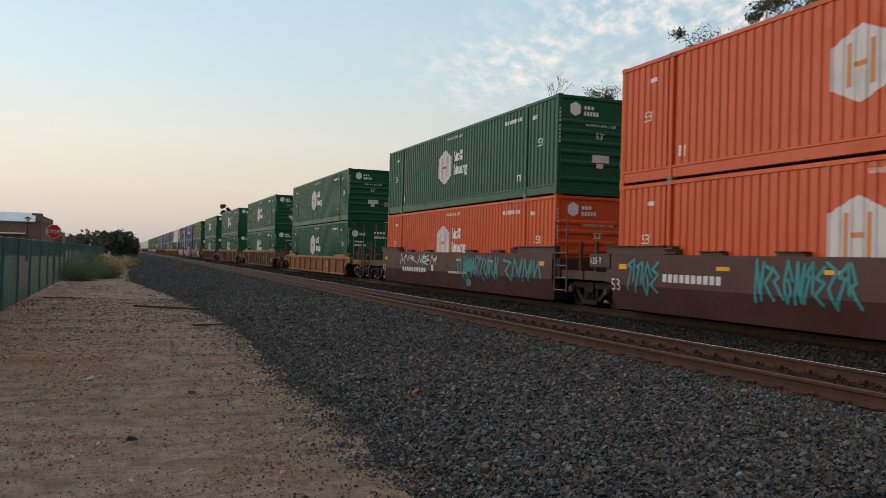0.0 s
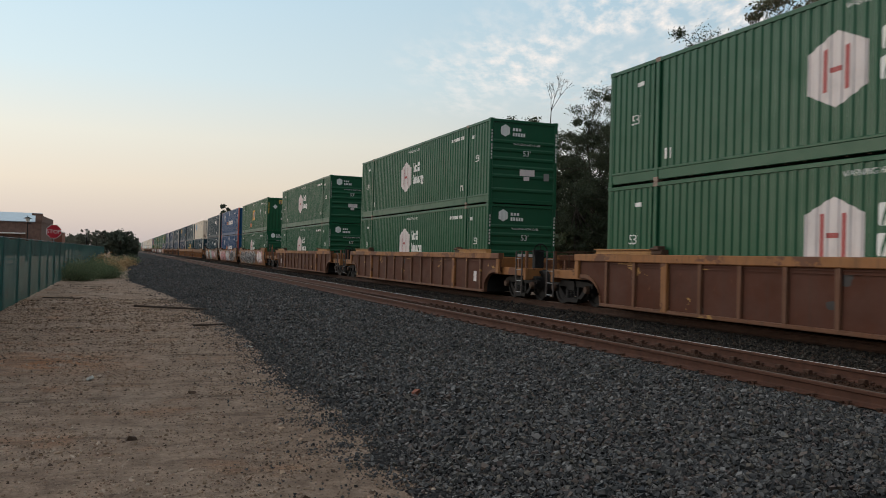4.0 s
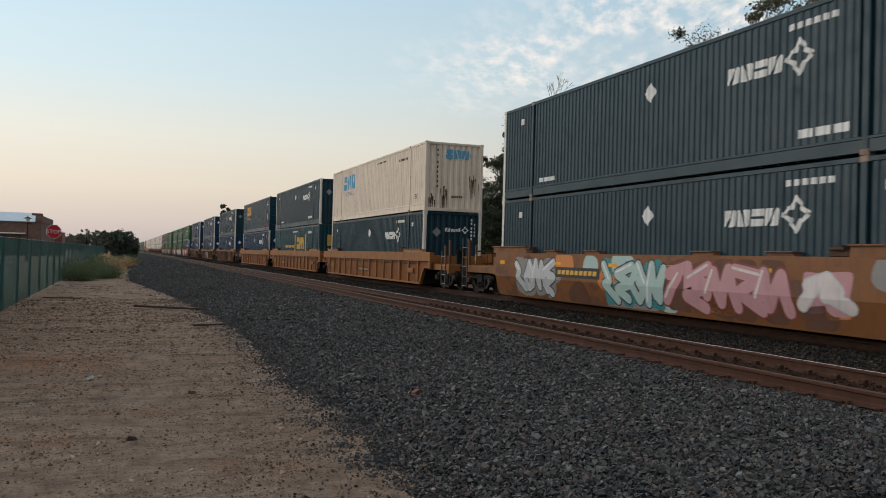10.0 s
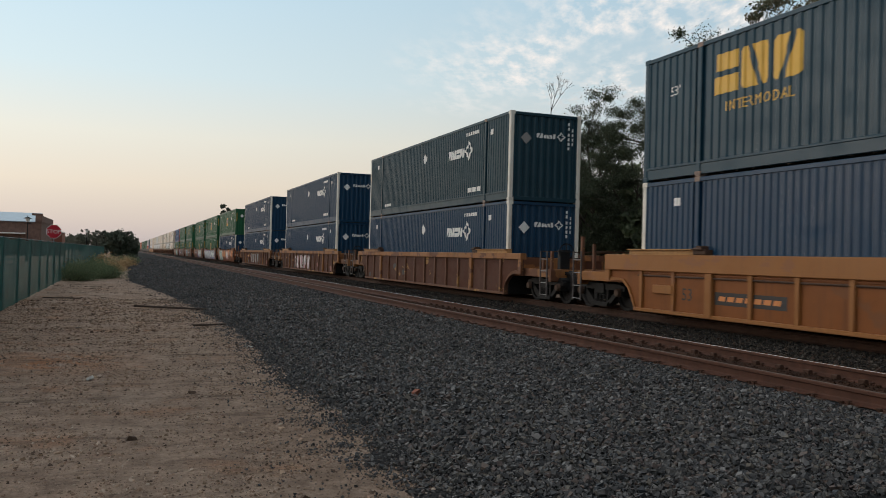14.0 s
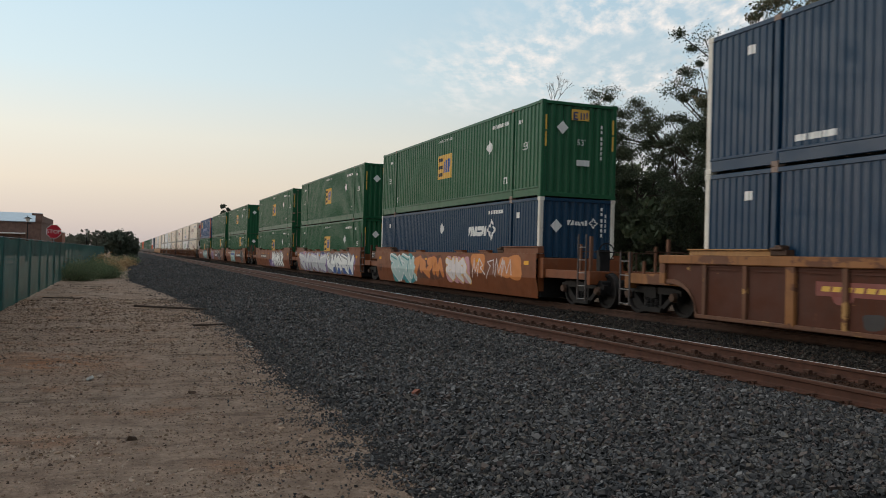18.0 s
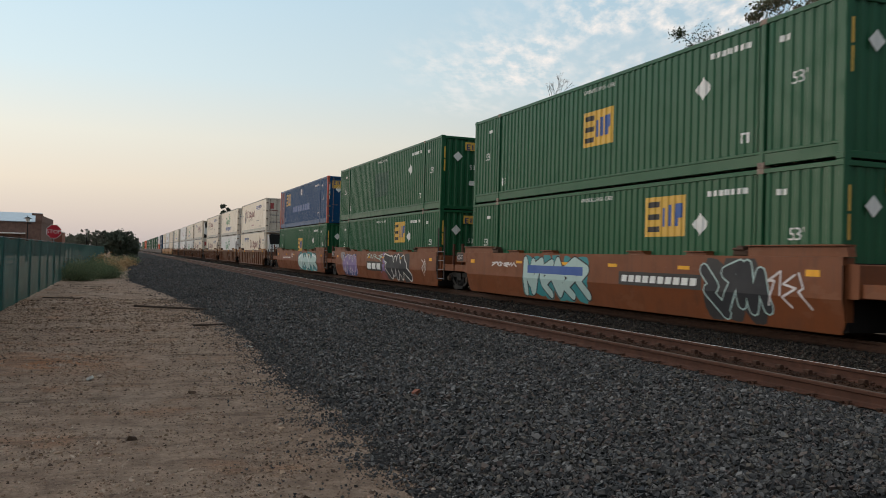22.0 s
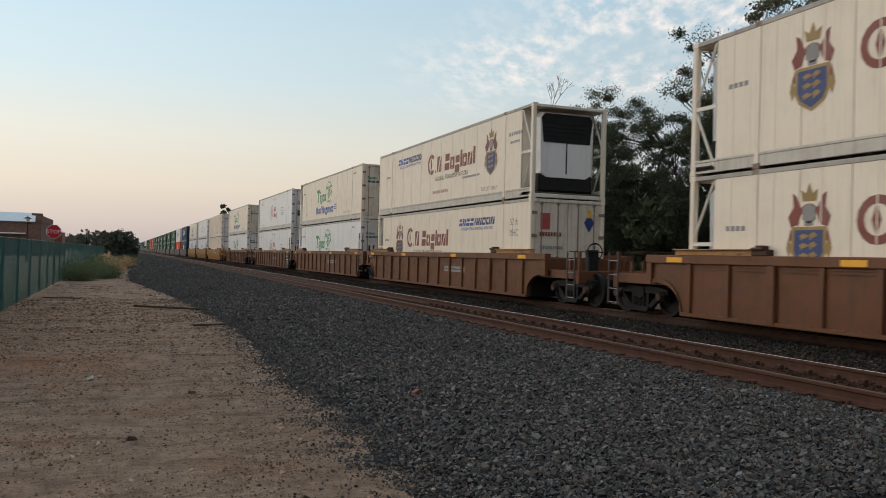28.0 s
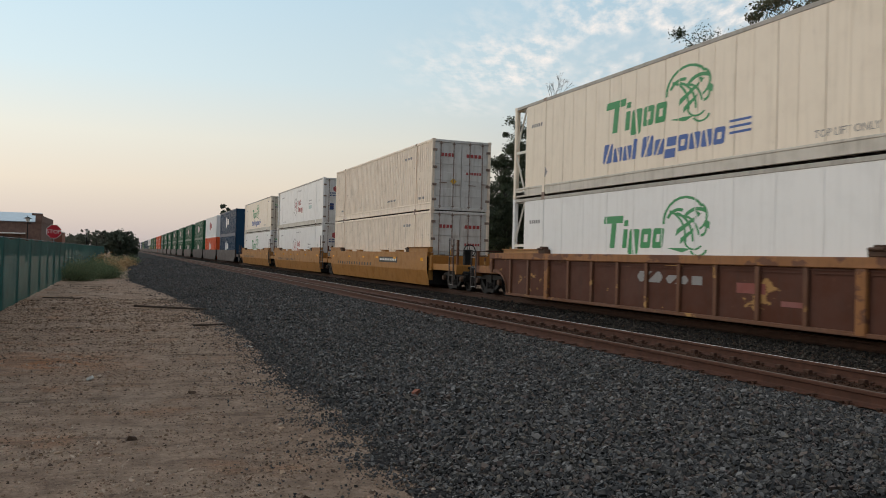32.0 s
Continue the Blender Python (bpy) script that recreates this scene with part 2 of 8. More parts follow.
def ground_mat(name, a, b_rgb, c_rgb, big=0.35, fine=30.0, relief=0.5, dist=0.02, cells=0.0, stain=None):
    """Earth or gravel: three tones mixed at three scales, with grains as relief."""
    m, nt, b = tree_of(name)
    vec = coords(nt, (1, 1, 1), False)
    col = mix(nt, noise_fac(nt, vec, big, 6.0, 0.38, 0.62), a, b_rgb)
    col = mix(nt, scaled(nt, noise_fac(nt, vec, big * 6, 5.0, 0.45, 0.7), 0.7), col, c_rgb)
    if stain:
        # Reddish earth in patches, one of them large; damp blotches; dark specks for crumbs with their shade in the
        # colour; gravel spread thinly beyond the bare part.
        patch = noise_fac(nt, vec, 0.9, 5.0, 0.57, 0.72)
        col = mix(nt, scaled(nt, patch, 0.7), col, stain)
        red_map, red = nt.nodes.new("ShaderNodeMapping"), nt.nodes.new("ShaderNodeTexGradient")
        red_map.vector_type = "TEXTURE"
        red_map.inputs["Location"].default_value, red_map.inputs["Scale"].default_value = (-0.9, 12.6, 0), (1.5, 1.5, 1)
        red.gradient_type = "SPHERICAL"
        nt.links.new(vec, red_map.inputs["Vector"])
        nt.links.new(red_map.outputs[0], red.inputs[0])
        ragged = nt.nodes.new("ShaderNodeMath")
        ragged.operation = "MULTIPLY"
        nt.links.new(red.outputs["Fac"], ragged.inputs[0])
        nt.links.new(noise_fac(nt, vec, 2.4, 5.0, 0.35, 0.6, 0.7), ragged.inputs[1])
        col = mix(nt, scaled(nt, ragged.outputs[0], 1.3), col, stain)
        damp = noise_fac(nt, vec, 3.3, 6.0, 0.5, 0.66, 0.72)
        col = mix(nt, scaled(nt, damp, 0.55), col, c_rgb)
        ruts = noise_fac(nt, coords(nt, (0.35, 1.5, 1.0), False), 1.1, 6.0, 0.56, 0.68, 0.7)
        col = mix(nt, scaled(nt, ruts, 0.75), col, tuple(c * 0.6 for c in c_rgb))
        specks = noise_fac(nt, vec, 13.0, 6.0, 0.55, 0.63, 0.75)
        col = mix(nt, scaled(nt, specks, 0.8), col, tuple(c * 0.7 for c in c_rgb))
        pale = noise_fac(nt, vec, 17.0, 6.0, 0.58, 0.68, 0.75)
        col = mix(nt, scaled(nt, pale, 0.5), col, tuple(min(0.8, c * 1.35) for c in b_rgb))
    grains = noise_fac(nt, vec, fine, 5.0, 0.3, 0.7, 0.7)
    col = mix(nt, grains, mix(nt, 1.0, col, (0.62, 0.6, 0.58), "MULTIPLY"), col)
    height = grains
    if cells:
        vo = node(nt, "ShaderNodeTexVoronoi", Scale=cells)
        nt.links.new(vec, vo.inputs["Vector"])
        sep = nt.nodes.new("ShaderNodeSeparateColor")
        nt.links.new(vo.outputs["Color"], sep.inputs[0])
        col = mix(nt, scaled(nt, sep.outputs[0], 0.75), col, mix(nt, 1.0, col, (0.35, 0.35, 0.36), "MULTIPLY"))
        inv = nt.nodes.new("ShaderNodeMath")
        inv.operation = "SUBTRACT"
        inv.inputs[0].default_value = 1.0
        nt.links.new(vo.outputs["Distance"], inv.inputs[1])
        height = inv.outputs[0]
    nt.links.new(col, b.inputs["Base Color"])
    b.inputs["Roughness"].default_value, b.inputs["Specular IOR Level"].default_value = 0.95, 0.16
    bump(nt, b, height, relief, dist)
    return m


M_DIRT = ground_mat("dirt", (0.57, 0.405, 0.3), (0.66, 0.495, 0.38), (0.27, 0.19, 0.145), 0.5, 24.0, 1.0, 0.06, 0.0, (0.62, 0.3, 0.155))
# Darker than the loose stones: the shade in their gaps is in this colour.
M_BALLAST = ground_mat("ballast", (0.036, 0.035, 0.036), (0.05, 0.048, 0.048), (0.022, 0.021, 0.022), 0.3, 20.0, 1.0, 0.07, 22.0)
STONE_TONES = [(0.054, 0.052, 0.051), (0.090, 0.085, 0.081), (0.021, 0.021, 0.022), (0.136, 0.127, 0.122), (0.051, 0.050, 0.051), (0.107, 0.079, 0.065), (0.031, 0.030, 0.031), (0.164, 0.158, 0.152), (0.068, 0.062, 0.055), (0.040, 0.044, 0.049), (0.107, 0.092, 0.075), (0.036, 0.033, 0.033), (0.072, 0.070, 0.069), (0.024, 0.024, 0.025), (0.047, 0.046, 0.043), (0.085, 0.062, 0.055)]
M_STONE = stones("ballast_stone", STONE_TONES, 0.58, 0.36)
# The same tones cut down for brown stain and for shade beside the train.
M_GRIMY_SHADED = stones("grimy_stone", [(r * 0.62, g * 0.55, b * 0.48) for r, g, b in STONE_TONES])
# Oil stain and the shade under the train, both put into the colour.
M_OIL_SHADED = ground_mat("oiled_ballast", (0.032, 0.021, 0.016), (0.045, 0.028, 0.02), (0.02, 0.014, 0.011), 0.8, 20.0, 1.0, 0.05, 20.0)
M_CLOD = stones("clod", [(0.26, 0.17, 0.12), (0.34, 0.24, 0.17), (0.17, 0.115, 0.08), (0.42, 0.3, 0.21), (0.1, 0.068, 0.05), (0.3, 0.2, 0.14), (0.22, 0.15, 0.1), (0.48, 0.38, 0.3)])
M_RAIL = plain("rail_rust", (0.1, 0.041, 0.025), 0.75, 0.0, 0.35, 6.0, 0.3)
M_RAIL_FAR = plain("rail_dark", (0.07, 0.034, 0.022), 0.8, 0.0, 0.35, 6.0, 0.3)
M_STAIN = ground_mat("rust_stained_stone", (0.08, 0.04, 0.026), (0.11, 0.055, 0.034), (0.045, 0.026, 0.019), 0.8, 20.0, 1.0, 0.05, 20.0)
M_RAILTOP = plain("rail_head", (0.75, 0.72, 0.68), 0.24, 1.0, 0.25, 9.0, 0.05)
M_RAILDULL = plain("rail_head_dull", (0.13, 0.085, 0.06), 0.6, 0.3, 0.3, 9.0, 0.1)
M_TIE = plain("tie_wood", (0.085, 0.06, 0.045), 0.9, 0.0, 0.5, 9.0, 0.6, 0.01)
M_SPIKE = plain("spike_rust", (0.075, 0.036, 0.022), 0.8, 0.0, 0.3, 20.0, 0.2)
M_STEEL = plain("truck_steel", (0.016, 0.013, 0.012), 0.7, 0.0, 0.4, 6.0, 0.3)
M_BLACK = plain("black_steel", (0.02, 0.019, 0.019), 0.65, 0.0, 0.4, 5.0, 0.3)
M_BRAKE = plain("brown_steel", (0.1, 0.055, 0.036), 0.7, 0.0, 0.4, 6.0, 0.3)
P = {
    "white": paint("white_marking", (0.78, 0.77, 0.74), 0.55, 0.1, 0.25, 0.05),
    "pink": paint("pale_marking", (0.7, 0.62, 0.6), 0.55, 0.1, 0.3, 0.05),
    "red": paint("red_marking", (0.5, 0.09, 0.085), 0.5, 0.2, 0.2, 0.05),
    "maroon": paint("maroon_marking", (0.27, 0.06, 0.045), 0.5, 0.3, 0.2, 0.05),
    "yellow": paint("yellow_marking", (0.72, 0.42, 0.07), 0.5, 0.2, 0.25, 0.05),
    "navy": paint("navy_marking", (0.03, 0.06, 0.2), 0.5, 0.2, 0.1, 0.05),
    "blue": paint("blue_marking", (0.05, 0.13, 0.42), 0.5, 0.2, 0.15, 0.03),
    "sky": paint("sky_marking", (0.1, 0.4, 0.62), 0.5, 0.2, 0.15, 0.05),
    "green": paint("green_marking", (0.05, 0.32, 0.11), 0.5, 0.2, 0.1, 0.03),
    "orange": paint("orange_marking", (0.62, 0.22, 0.06), 0.5, 0.2, 0.2, 0.05),
    "dark": paint("dark_marking", (0.05, 0.045, 0.045), 0.55, 0.1, 0.1, 0.05),
    "grey": paint("grey_marking", (0.33, 0.31, 0.3), 0.55, 0.2, 0.2, 0.05),
    "teal": paint("teal_spray", (0.05, 0.3, 0.32), 0.6, 0.2, 0.1, 0.1),
    "mint": paint("mint_spray", (0.42, 0.55, 0.52), 0.6, 0.3, 0.1, 0.08),
    "violet": paint("violet_spray", (0.3, 0.2, 0.42), 0.6, 0.3, 0.2, 0.1),
    "rose": paint("rose_spray", (0.55, 0.28, 0.3), 0.6, 0.3, 0.2, 0.1),
    "chrome": paint("silver_spray", (0.55, 0.55, 0.56), 0.4, 0.2, 0.2, 0.08),
    "black": paint("black_spray", (0.035, 0.035, 0.04), 0.6, 0.1, 0.05, 0.1),
    "brass": paint("brass_marking", (0.42, 0.26, 0.085), 0.5, 0.2, 0.25, 0.05),
    "umber": paint("umber_spray", (0.15, 0.06, 0.032), 0.6, 0.2, 0.3, 0.1),
    "patch": paint("pale_blue_patch", (0.2, 0.27, 0.5), 0.5, 0.3, 0.2, 0.05),
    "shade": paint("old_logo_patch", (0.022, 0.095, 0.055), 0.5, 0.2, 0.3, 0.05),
    "reflect": paint("reflector", (0.85, 0.4, 0.03), 0.35, 0.1, 0.15, 0.02),
}
C = {
    "green": paint("container_green", (0.016, 0.105, 0.05), 0.4, 0.02, 0.1, 0.1),
    "empgreen": paint("container_light_green", (0.019, 0.115, 0.05), 0.4, 0.02, 0.1, 0.1),
    "orange": paint("container_orange", (0.6, 0.085, 0.02), 0.42, 0.04, 0.1, 0.12),
    "blue": paint("container_navy", (0.009, 0.047, 0.1), 0.42, 0.01, 0.05, 0.06),
    "slate": paint("container_slate", (0.01, 0.046, 0.067), 0.44, 0.03, 0.08, 0.08),
    "shell": paint("container_royal", (0.013, 0.078, 0.2), 0.42, 0.02, 0.06, 0.1),
    "teal": paint("container_teal", (0.006, 0.068, 0.09), 0.4, 0.03, 0.12, 0.1),
    "goldmark": paint("container_dark_teal", (0.008, 0.05, 0.08), 0.4, 0.02, 0.1, 0.08),
    "cream": paint("container_cream", (0.84, 0.7, 0.565), 0.5, 0.1, 0.42, 0.75, (0.3, 0.22, 0.15)),
    "reefer": paint("reefer_white", (0.8, 0.685, 0.55), 0.4, 0.05, 0.24, 0.12, (0.36, 0.28, 0.2)),
    "white": paint("container_white", (0.76, 0.74, 0.72), 0.4, 0.05, 0.2, 0.08, (0.4, 0.36, 0.32)),
    "post_white": paint("post_white", (0.72, 0.68, 0.6), 0.5, 0.1, 0.5, 0.5, (0.35, 0.25, 0.16)),
    "post_red": paint("post_red", (0.55, 0.1, 0.055), 0.5, 0.3, 0.3, 0.2),
    "rail_dark": paint("rail_grey", (0.5, 0.46, 0.4), 0.55, 0.1, 0.4, 0.3),
    "rail_worn": paint("rail_worn", (0.56, 0.51, 0.44), 0.5, 0.1, 0.5, 0.3, (0.2, 0.16, 0.12)),
    "door_dirt": paint("door_weathered", (0.66, 0.58, 0.48), 0.55, 0.1, 0.6, 0.6, (0.24, 0.15, 0.08)),
    "door_white": paint("door_white", (0.66, 0.63, 0.6), 0.5, 0.1, 0.6, 0.4, (0.3, 0.25, 0.2)),
    "casting": plain("corner_casting", (0.35, 0.25, 0.2), 0.65, 0.0, 0.5, 8.0),
    "interior": plain("plywood_floor", (0.12, 0.09, 0.07), 0.8),
}
W = {
    "maroon": paint("car_maroon", (0.09, 0.03, 0.024), 0.5, 0.1, 0.35, 0.25),
    "rust": paint("car_rust", (0.105, 0.036, 0.02), 0.7, 0.12, 0.45, 0.5, (0.06, 0.042, 0.034), (0.2, 0.085, 0.04), 0.1, (0.4, 0.225, 0.085), 0.63),
    "rib": paint("rib_rust", (0.18, 0.075, 0.038), 0.7, 0.12, 0.5, 0.7, flakes=(0.42, 0.23, 0.08), amount=0.6),
    "chord": paint("chord_orange", (0.34, 0.14, 0.045), 0.6, 0.08, 0.5, 0.6, flakes=(0.11, 0.045, 0.028), amount=0.53),
    "guide": paint("guide_orange", (0.5, 0.25, 0.085), 0.55, 0.1, 0.4, 0.35, flakes=(0.2, 0.09, 0.04), amount=0.6),
    "orange": paint("car_orange", (0.27, 0.092, 0.027), 0.55, 0.03, 0.6, 0.85, (0.11, 0.045, 0.024), (0.13, 0.045, 0.02), 0.12, (0.18, 0.075, 0.035), 0.6),
    "gold": paint("chord_gold", (0.35, 0.14, 0.04), 0.55, 0.03, 0.45, 0.5, (0.2, 0.09, 0.04), flakes=(0.24, 0.1, 0.045), amount=0.58),
    "tan": paint("car_tan", (0.27, 0.105, 0.034), 0.5, 0.06, 0.5, 0.6, (0.1, 0.055, 0.04), flakes=(0.13, 0.06, 0.038), amount=0.56),
    "terra": paint("car_terracotta", (0.235, 0.072, 0.026), 0.5, 0.04, 0.35, 0.35, flakes=(0.2, 0.075, 0.036), amount=0.58),
    "brown": paint("car_brown", (0.18, 0.066, 0.026), 0.55, 0.05, 0.6, 0.55, flakes=(0.12, 0.05, 0.03), amount=0.58),
    "yellow": paint("car_yellow", (0.43, 0.19, 0.045), 0.5, 0.06, 0.35, 0.3),
    "dark": paint("car_dark", (0.075, 0.055, 0.05), 0.6, 0.25, 0.4, 0.35),
}

# ================= ground =================
def sheet(name, xs, ys, height, material):
    xs, ys = np.array(xs), np.array(ys)
    v = [(x, y, height(x, y)) for y in ys for x in xs]
    n = len(xs)
    f = [(j * n + i, j * n + i + 1, (j + 1) * n + i + 1, (j + 1) * n + i) for j in range(len(ys) - 1) for i in range(n - 1)]
    return Geo().add(v, f).mesh(name, material, True)


def rough_at(x, y, size, amount):
    return amount * noise.noise((x / size, y / size, 3.7))


EDGE = 1.9


def edge_x(y):
    """Where the dirt gives way to the ballast."""
    return EDGE + 0.13 * noise.noise((0.3, y / 1.1, 1.0)) + 0.07 * noise.noise((0.3, y / 0.3, 5.0)) - 1.75 * max(0.0, min(1.0, (y - 21) / 24)) ** 1.2


def dirt_height(x, y):
    if abs(x) > 60 or y > 120 or y < -20:
        return 0.0 - 0.06 * (x > 1.2)
    sink = 0.07 * max(0.0, min(1.0, (x - edge_x(y) - 0.1) / 0.9)) if 0 < x < 16.3 else 0.0
    return rough_at(x, y, 1.3, 0.02) + rough_at(x, y, 0.35, 0.014) + rough_at(x, y, 0.15, 0.006) - sink


near = [i * 0.1 for i in range(-45, 26)]
ground_x = [-4400, -1500, -500, -150, -60, -30, -14, -9] + near + [5, 9, 13, 16.2, 17, 20, 40, 90, 300, 1500, 4400]
ground_y = [-900, -60, -10] + [2.4 + i * 0.11 for i in range(150)] + [19 + i * 0.25 for i in range(116)] + [49 + i * 3 for i in range(30)] + [150, 250, 500, 1200, 2500, 4700]
ground = tagged(new("ground", sheet("ground", ground_x, ground_y, dirt_height, M_DIRT)), "bare brown dirt track with scattered clods", "ground", kind="structure")

def bed_height(x, y):
    knots = [(0, 0.0), (0.5, 0.03), (4.6, 0.075), (5.3, 0.06), (8.6, 0.055), (9.3, 0.10), (9.75, 0.16), (13.2, 0.16), (14.5, -0.06)]
    d = x
    if d < 0.5:
        # The stones run out thinly into the dirt.
        return -0.06 + 0.09 * max(0.0, min(1.0, (d + 0.4) / 0.9))
    for (a, za), (b, zb) in zip(knots, knots[1:]):
        if a <= d <= b:
            return za + (zb - za) * (d - a) / (b - a)
    return -0.06


bed_d = [-0.7 + 0.1 * i for i in range(12)] + [0.5] + [0.5 + 0.2 * i for i in range(1, 45)] + [9.5, 9.75, 10.5, 11.5, 12.5, 13.2, 13.8, 14.5]
bed_y = [-700, -60, -12, -4, 0] + [2 + 0.2 * i for i in range(140)] + [30 + i for i in range(60)] + [90 + 8 * i for i in range(20)] + [300, 500, 900, 1700]
bed_v, bed_f = [], []
for y in bed_y:
    for d in bed_d:
        x = edge_x(y) * (1 - d / 14.5) + (EDGE) * (d / 14.5) + d
        bed_v.append((x, y, 0.004 + bed_height(d, y) + (rough_at(x, y, 0.5, 0.012) + (rough_at(x, y, 0.22, 0.03) if d < 0.4 else 0) if y < 60 else 0)))
nb = len(bed_d)
for j in range(len(bed_y) - 1):
    bed_f += [(j * nb + i, j * nb + i + 1, (j + 1) * nb + i + 1, (j + 1) * nb + i) for i in range(nb - 1)]
tagged(new("ballast_bed", Geo().add(bed_v, bed_f).mesh("ballast_bed", M_BALLAST, True)), "grey crushed stone ballast under the tracks", "ballast", kind="structure")

# ================= tracks =================
NEAR_X, NEAR_Z, FAR_X, FAR_Z, GAUGE = 8.47, 0.25, 12.755, 0.35, 1.506
Y0, Y1 = -680.0, 1500.0


def rail_profile(x, z):
    """Rail section about x, its head's top at z."""
    return [(x - 0.076, z - 0.18), (x + 0.076, z - 0.18), (x + 0.076, z - 0.168), (x + 0.02, z - 0.15), (x + 0.009, z - 0.13), (x + 0.009, z - 0.055), (x + 0.036, z - 0.042),
            (x + 0.036, z - 0.012), (x + 0.028, z - 0.002), (x - 0.028, z - 0.002), (x - 0.036, z - 0.012), (x - 0.036, z - 0.042), (x - 0.009, z - 0.055), (x - 0.009, z - 0.13), (x - 0.02, z - 0.15), (x - 0.076, z - 0.168)]


def along_y(profile, y0, y1):
    n = len(profile)
    vs = [(x, y0, z) for x, z in profile] + [(x, y1, z) for x, z in profile]
    return Geo().add(vs, [tuple(range(n)), tuple(range(2 * n - 1, n - 1, -1))] + [(i, i + n, (i + 1) % n + n, (i + 1) % n) for i in range(n)])


def track(name, cx, top, label, tie_from, tie_to, near_plates, steel):
    tr = tagged(base(name, cx, 0, 0), label, "railway track", kind="structure")
    for s in (-1, 1):
        rail = part("rail", along_y(rail_profile(s * GAUGE / 2, top), Y0, Y1), steel, tr, "rust-brown steel rail")
        part("rail_head", along_y([(s * GAUGE / 2 + a, top + b) for a, b in ((-0.026, -0.003), (0.026, -0.003), (0.022, 0.001), (-0.022, 0.001))], Y0, Y1), M_RAILTOP if s > 0 and steel is M_RAIL else M_RAILDULL, rail, "worn bright running surface")
    rnd = random.Random(5)
    t_top = top - 0.2
    ties, plates, spikes = int((tie_to - tie_from) / 0.5), 0, 0
    for i in range(ties):
        y = tie_from + i * 0.5 + rnd.uniform(-0.03, 0.03)
        part("tie", lambda: Geo().cbox(-1.3, 1.3, -0.115, 0.115, -0.17, 0, 0.012), M_TIE, tr, key="tie", at=pose(rnd.uniform(-0.04, 0.04), y, t_top + rnd.uniform(-0.008, 0.004), 0, 0, rnd.uniform(-0.8, 0.8)))
        if i < near_plates:
            for s in (-1, 1):
                tp = part("tie_plate", lambda: Geo().cbox(-0.18, 0.18, -0.1, 0.1, 0.0, 0.02, 0.004), M_SPIKE, tr, key="tie_plate", at=(s * GAUGE / 2, y, t_top + 0.001))
                for dx, dy in ((-0.1, 0.05), (0.1, -0.05), (0.1, 0.06)):
                    part("spike", lambda: Geo().cbox(-0.012, 0.012, -0.012, 0.012, 0, 0.025, 0.003).cbox(-0.02, 0.035, -0.018, 0.018, 0.025, 0.042, 0.004), M_SPIKE, tp, key="spike", at=pose(dx, dy, 0.02, 0, 0, 0 if dx < 0 else 180))
                part("rail_anchor", lambda: Geo().cbox(-0.1, 0.1, -0.02, 0.02, -0.02, 0.012, 0.004).cbox(-0.1, -0.07, -0.025, 0.025, -0.02, 0.016, 0.004).cbox(0.07, 0.11, -0.028, 0.028, -0.02, 0.03, 0.004) if s < 0 else Geo().cbox(-0.14, 0.1, -0.03, 0.03, -0.02, 0.012, 0.004).cbox(-0.15, -0.075, -0.05, 0.05, -0.02, 0.06, 0.012), M_SPIKE, tr, key=("anchor", s), at=(s * GAUGE / 2, y + 0.16, t_top + 0.03))
    g = Geo()
    y = tie_to + 0.25
    while y < 420:
        g.box(-1.3, 1.3, y - 0.11, y + 0.11, t_top - 0.1, t_top)
        y += 0.5
    tagged(part("far_ties", g, M_TIE, tr), kind="stuff")
    return tr


track("track_1", NEAR_X, NEAR_Z, "empty railway track with rust-brown rails on wooden ties", 3.0, 43.0, 44, M_RAIL)
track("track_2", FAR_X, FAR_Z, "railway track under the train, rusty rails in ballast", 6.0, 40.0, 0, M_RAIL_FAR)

stain_y = [-60, 0] + [2 + 0.5 * i for i in range(90)] + [60, 120, 400, 1400]
stain_x = [NEAR_X - 0.66, NEAR_X - 0.3, NEAR_X + 0.1, NEAR_X + 0.66]
tagged(new("stained_ballast", sheet("stained_ballast", stain_x, stain_y, lambda x, y: bed_height(x - EDGE, y) + 0.018 + rough_at(x, y, 0.4, 0.006), M_STAIN)), "rust-stained ballast between the rails", "ballast", kind="structure")

# A sheet laid under the train, coloured dark for oil and shade.
oil_shade_x = [FAR_X - 1.35, FAR_X - 0.9, FAR_X, FAR_X + 0.9, FAR_X + 1.35]
tagged(new("oiled_ballast", sheet("oiled_ballast", oil_shade_x, stain_y, lambda x, y: (-0.03 if abs(x - FAR_X) > 1.3 else 0.018) + bed_height(x - EDGE, y) + rough_at(x, y, 0.4, 0.006), M_OIL_SHADED)), "oily ballast under the train, its shade put into the colour", "ballast", kind="structure")

# ================= containers =================
LEN, WID, TALL = 16.154, 2.59, 2.90
HL, HW = LEN / 2, WID / 2
RIB = {"pitch": 0.245, "depth": 0.03}       # the corrugation of the container in hand
STEPS = [(0.0, 0.0), (0.36, 0.0), (0.5, 1.0), (0.86, 1.0)]      # its corners within one pitch


def break_points(a0, a1):
    """(a, inward depth) of the corrugation's corners between a0 and a1."""
    p = RIB["pitch"]
    out, k = [], math.floor((a0 + 7.98) / p) - 1
    while True:
        for s, d in STEPS:
            a = -7.98 + (k + s) * p
            if a > a1:
                return [(a0, depth_at(a0))] + out + [(a1, depth_at(a1))]
            if a > a0:
                out.append((a, d * RIB["depth"]))
        k += 1


def depth_at(a):
    s = (a + 7.98) / RIB["pitch"] % 1.0
    if s < 0.36:
        return 0.0
    return RIB["depth"] * (min(1.0, (s - 0.36) / 0.14) if s < 0.86 else (1.0 - s) / 0.14)


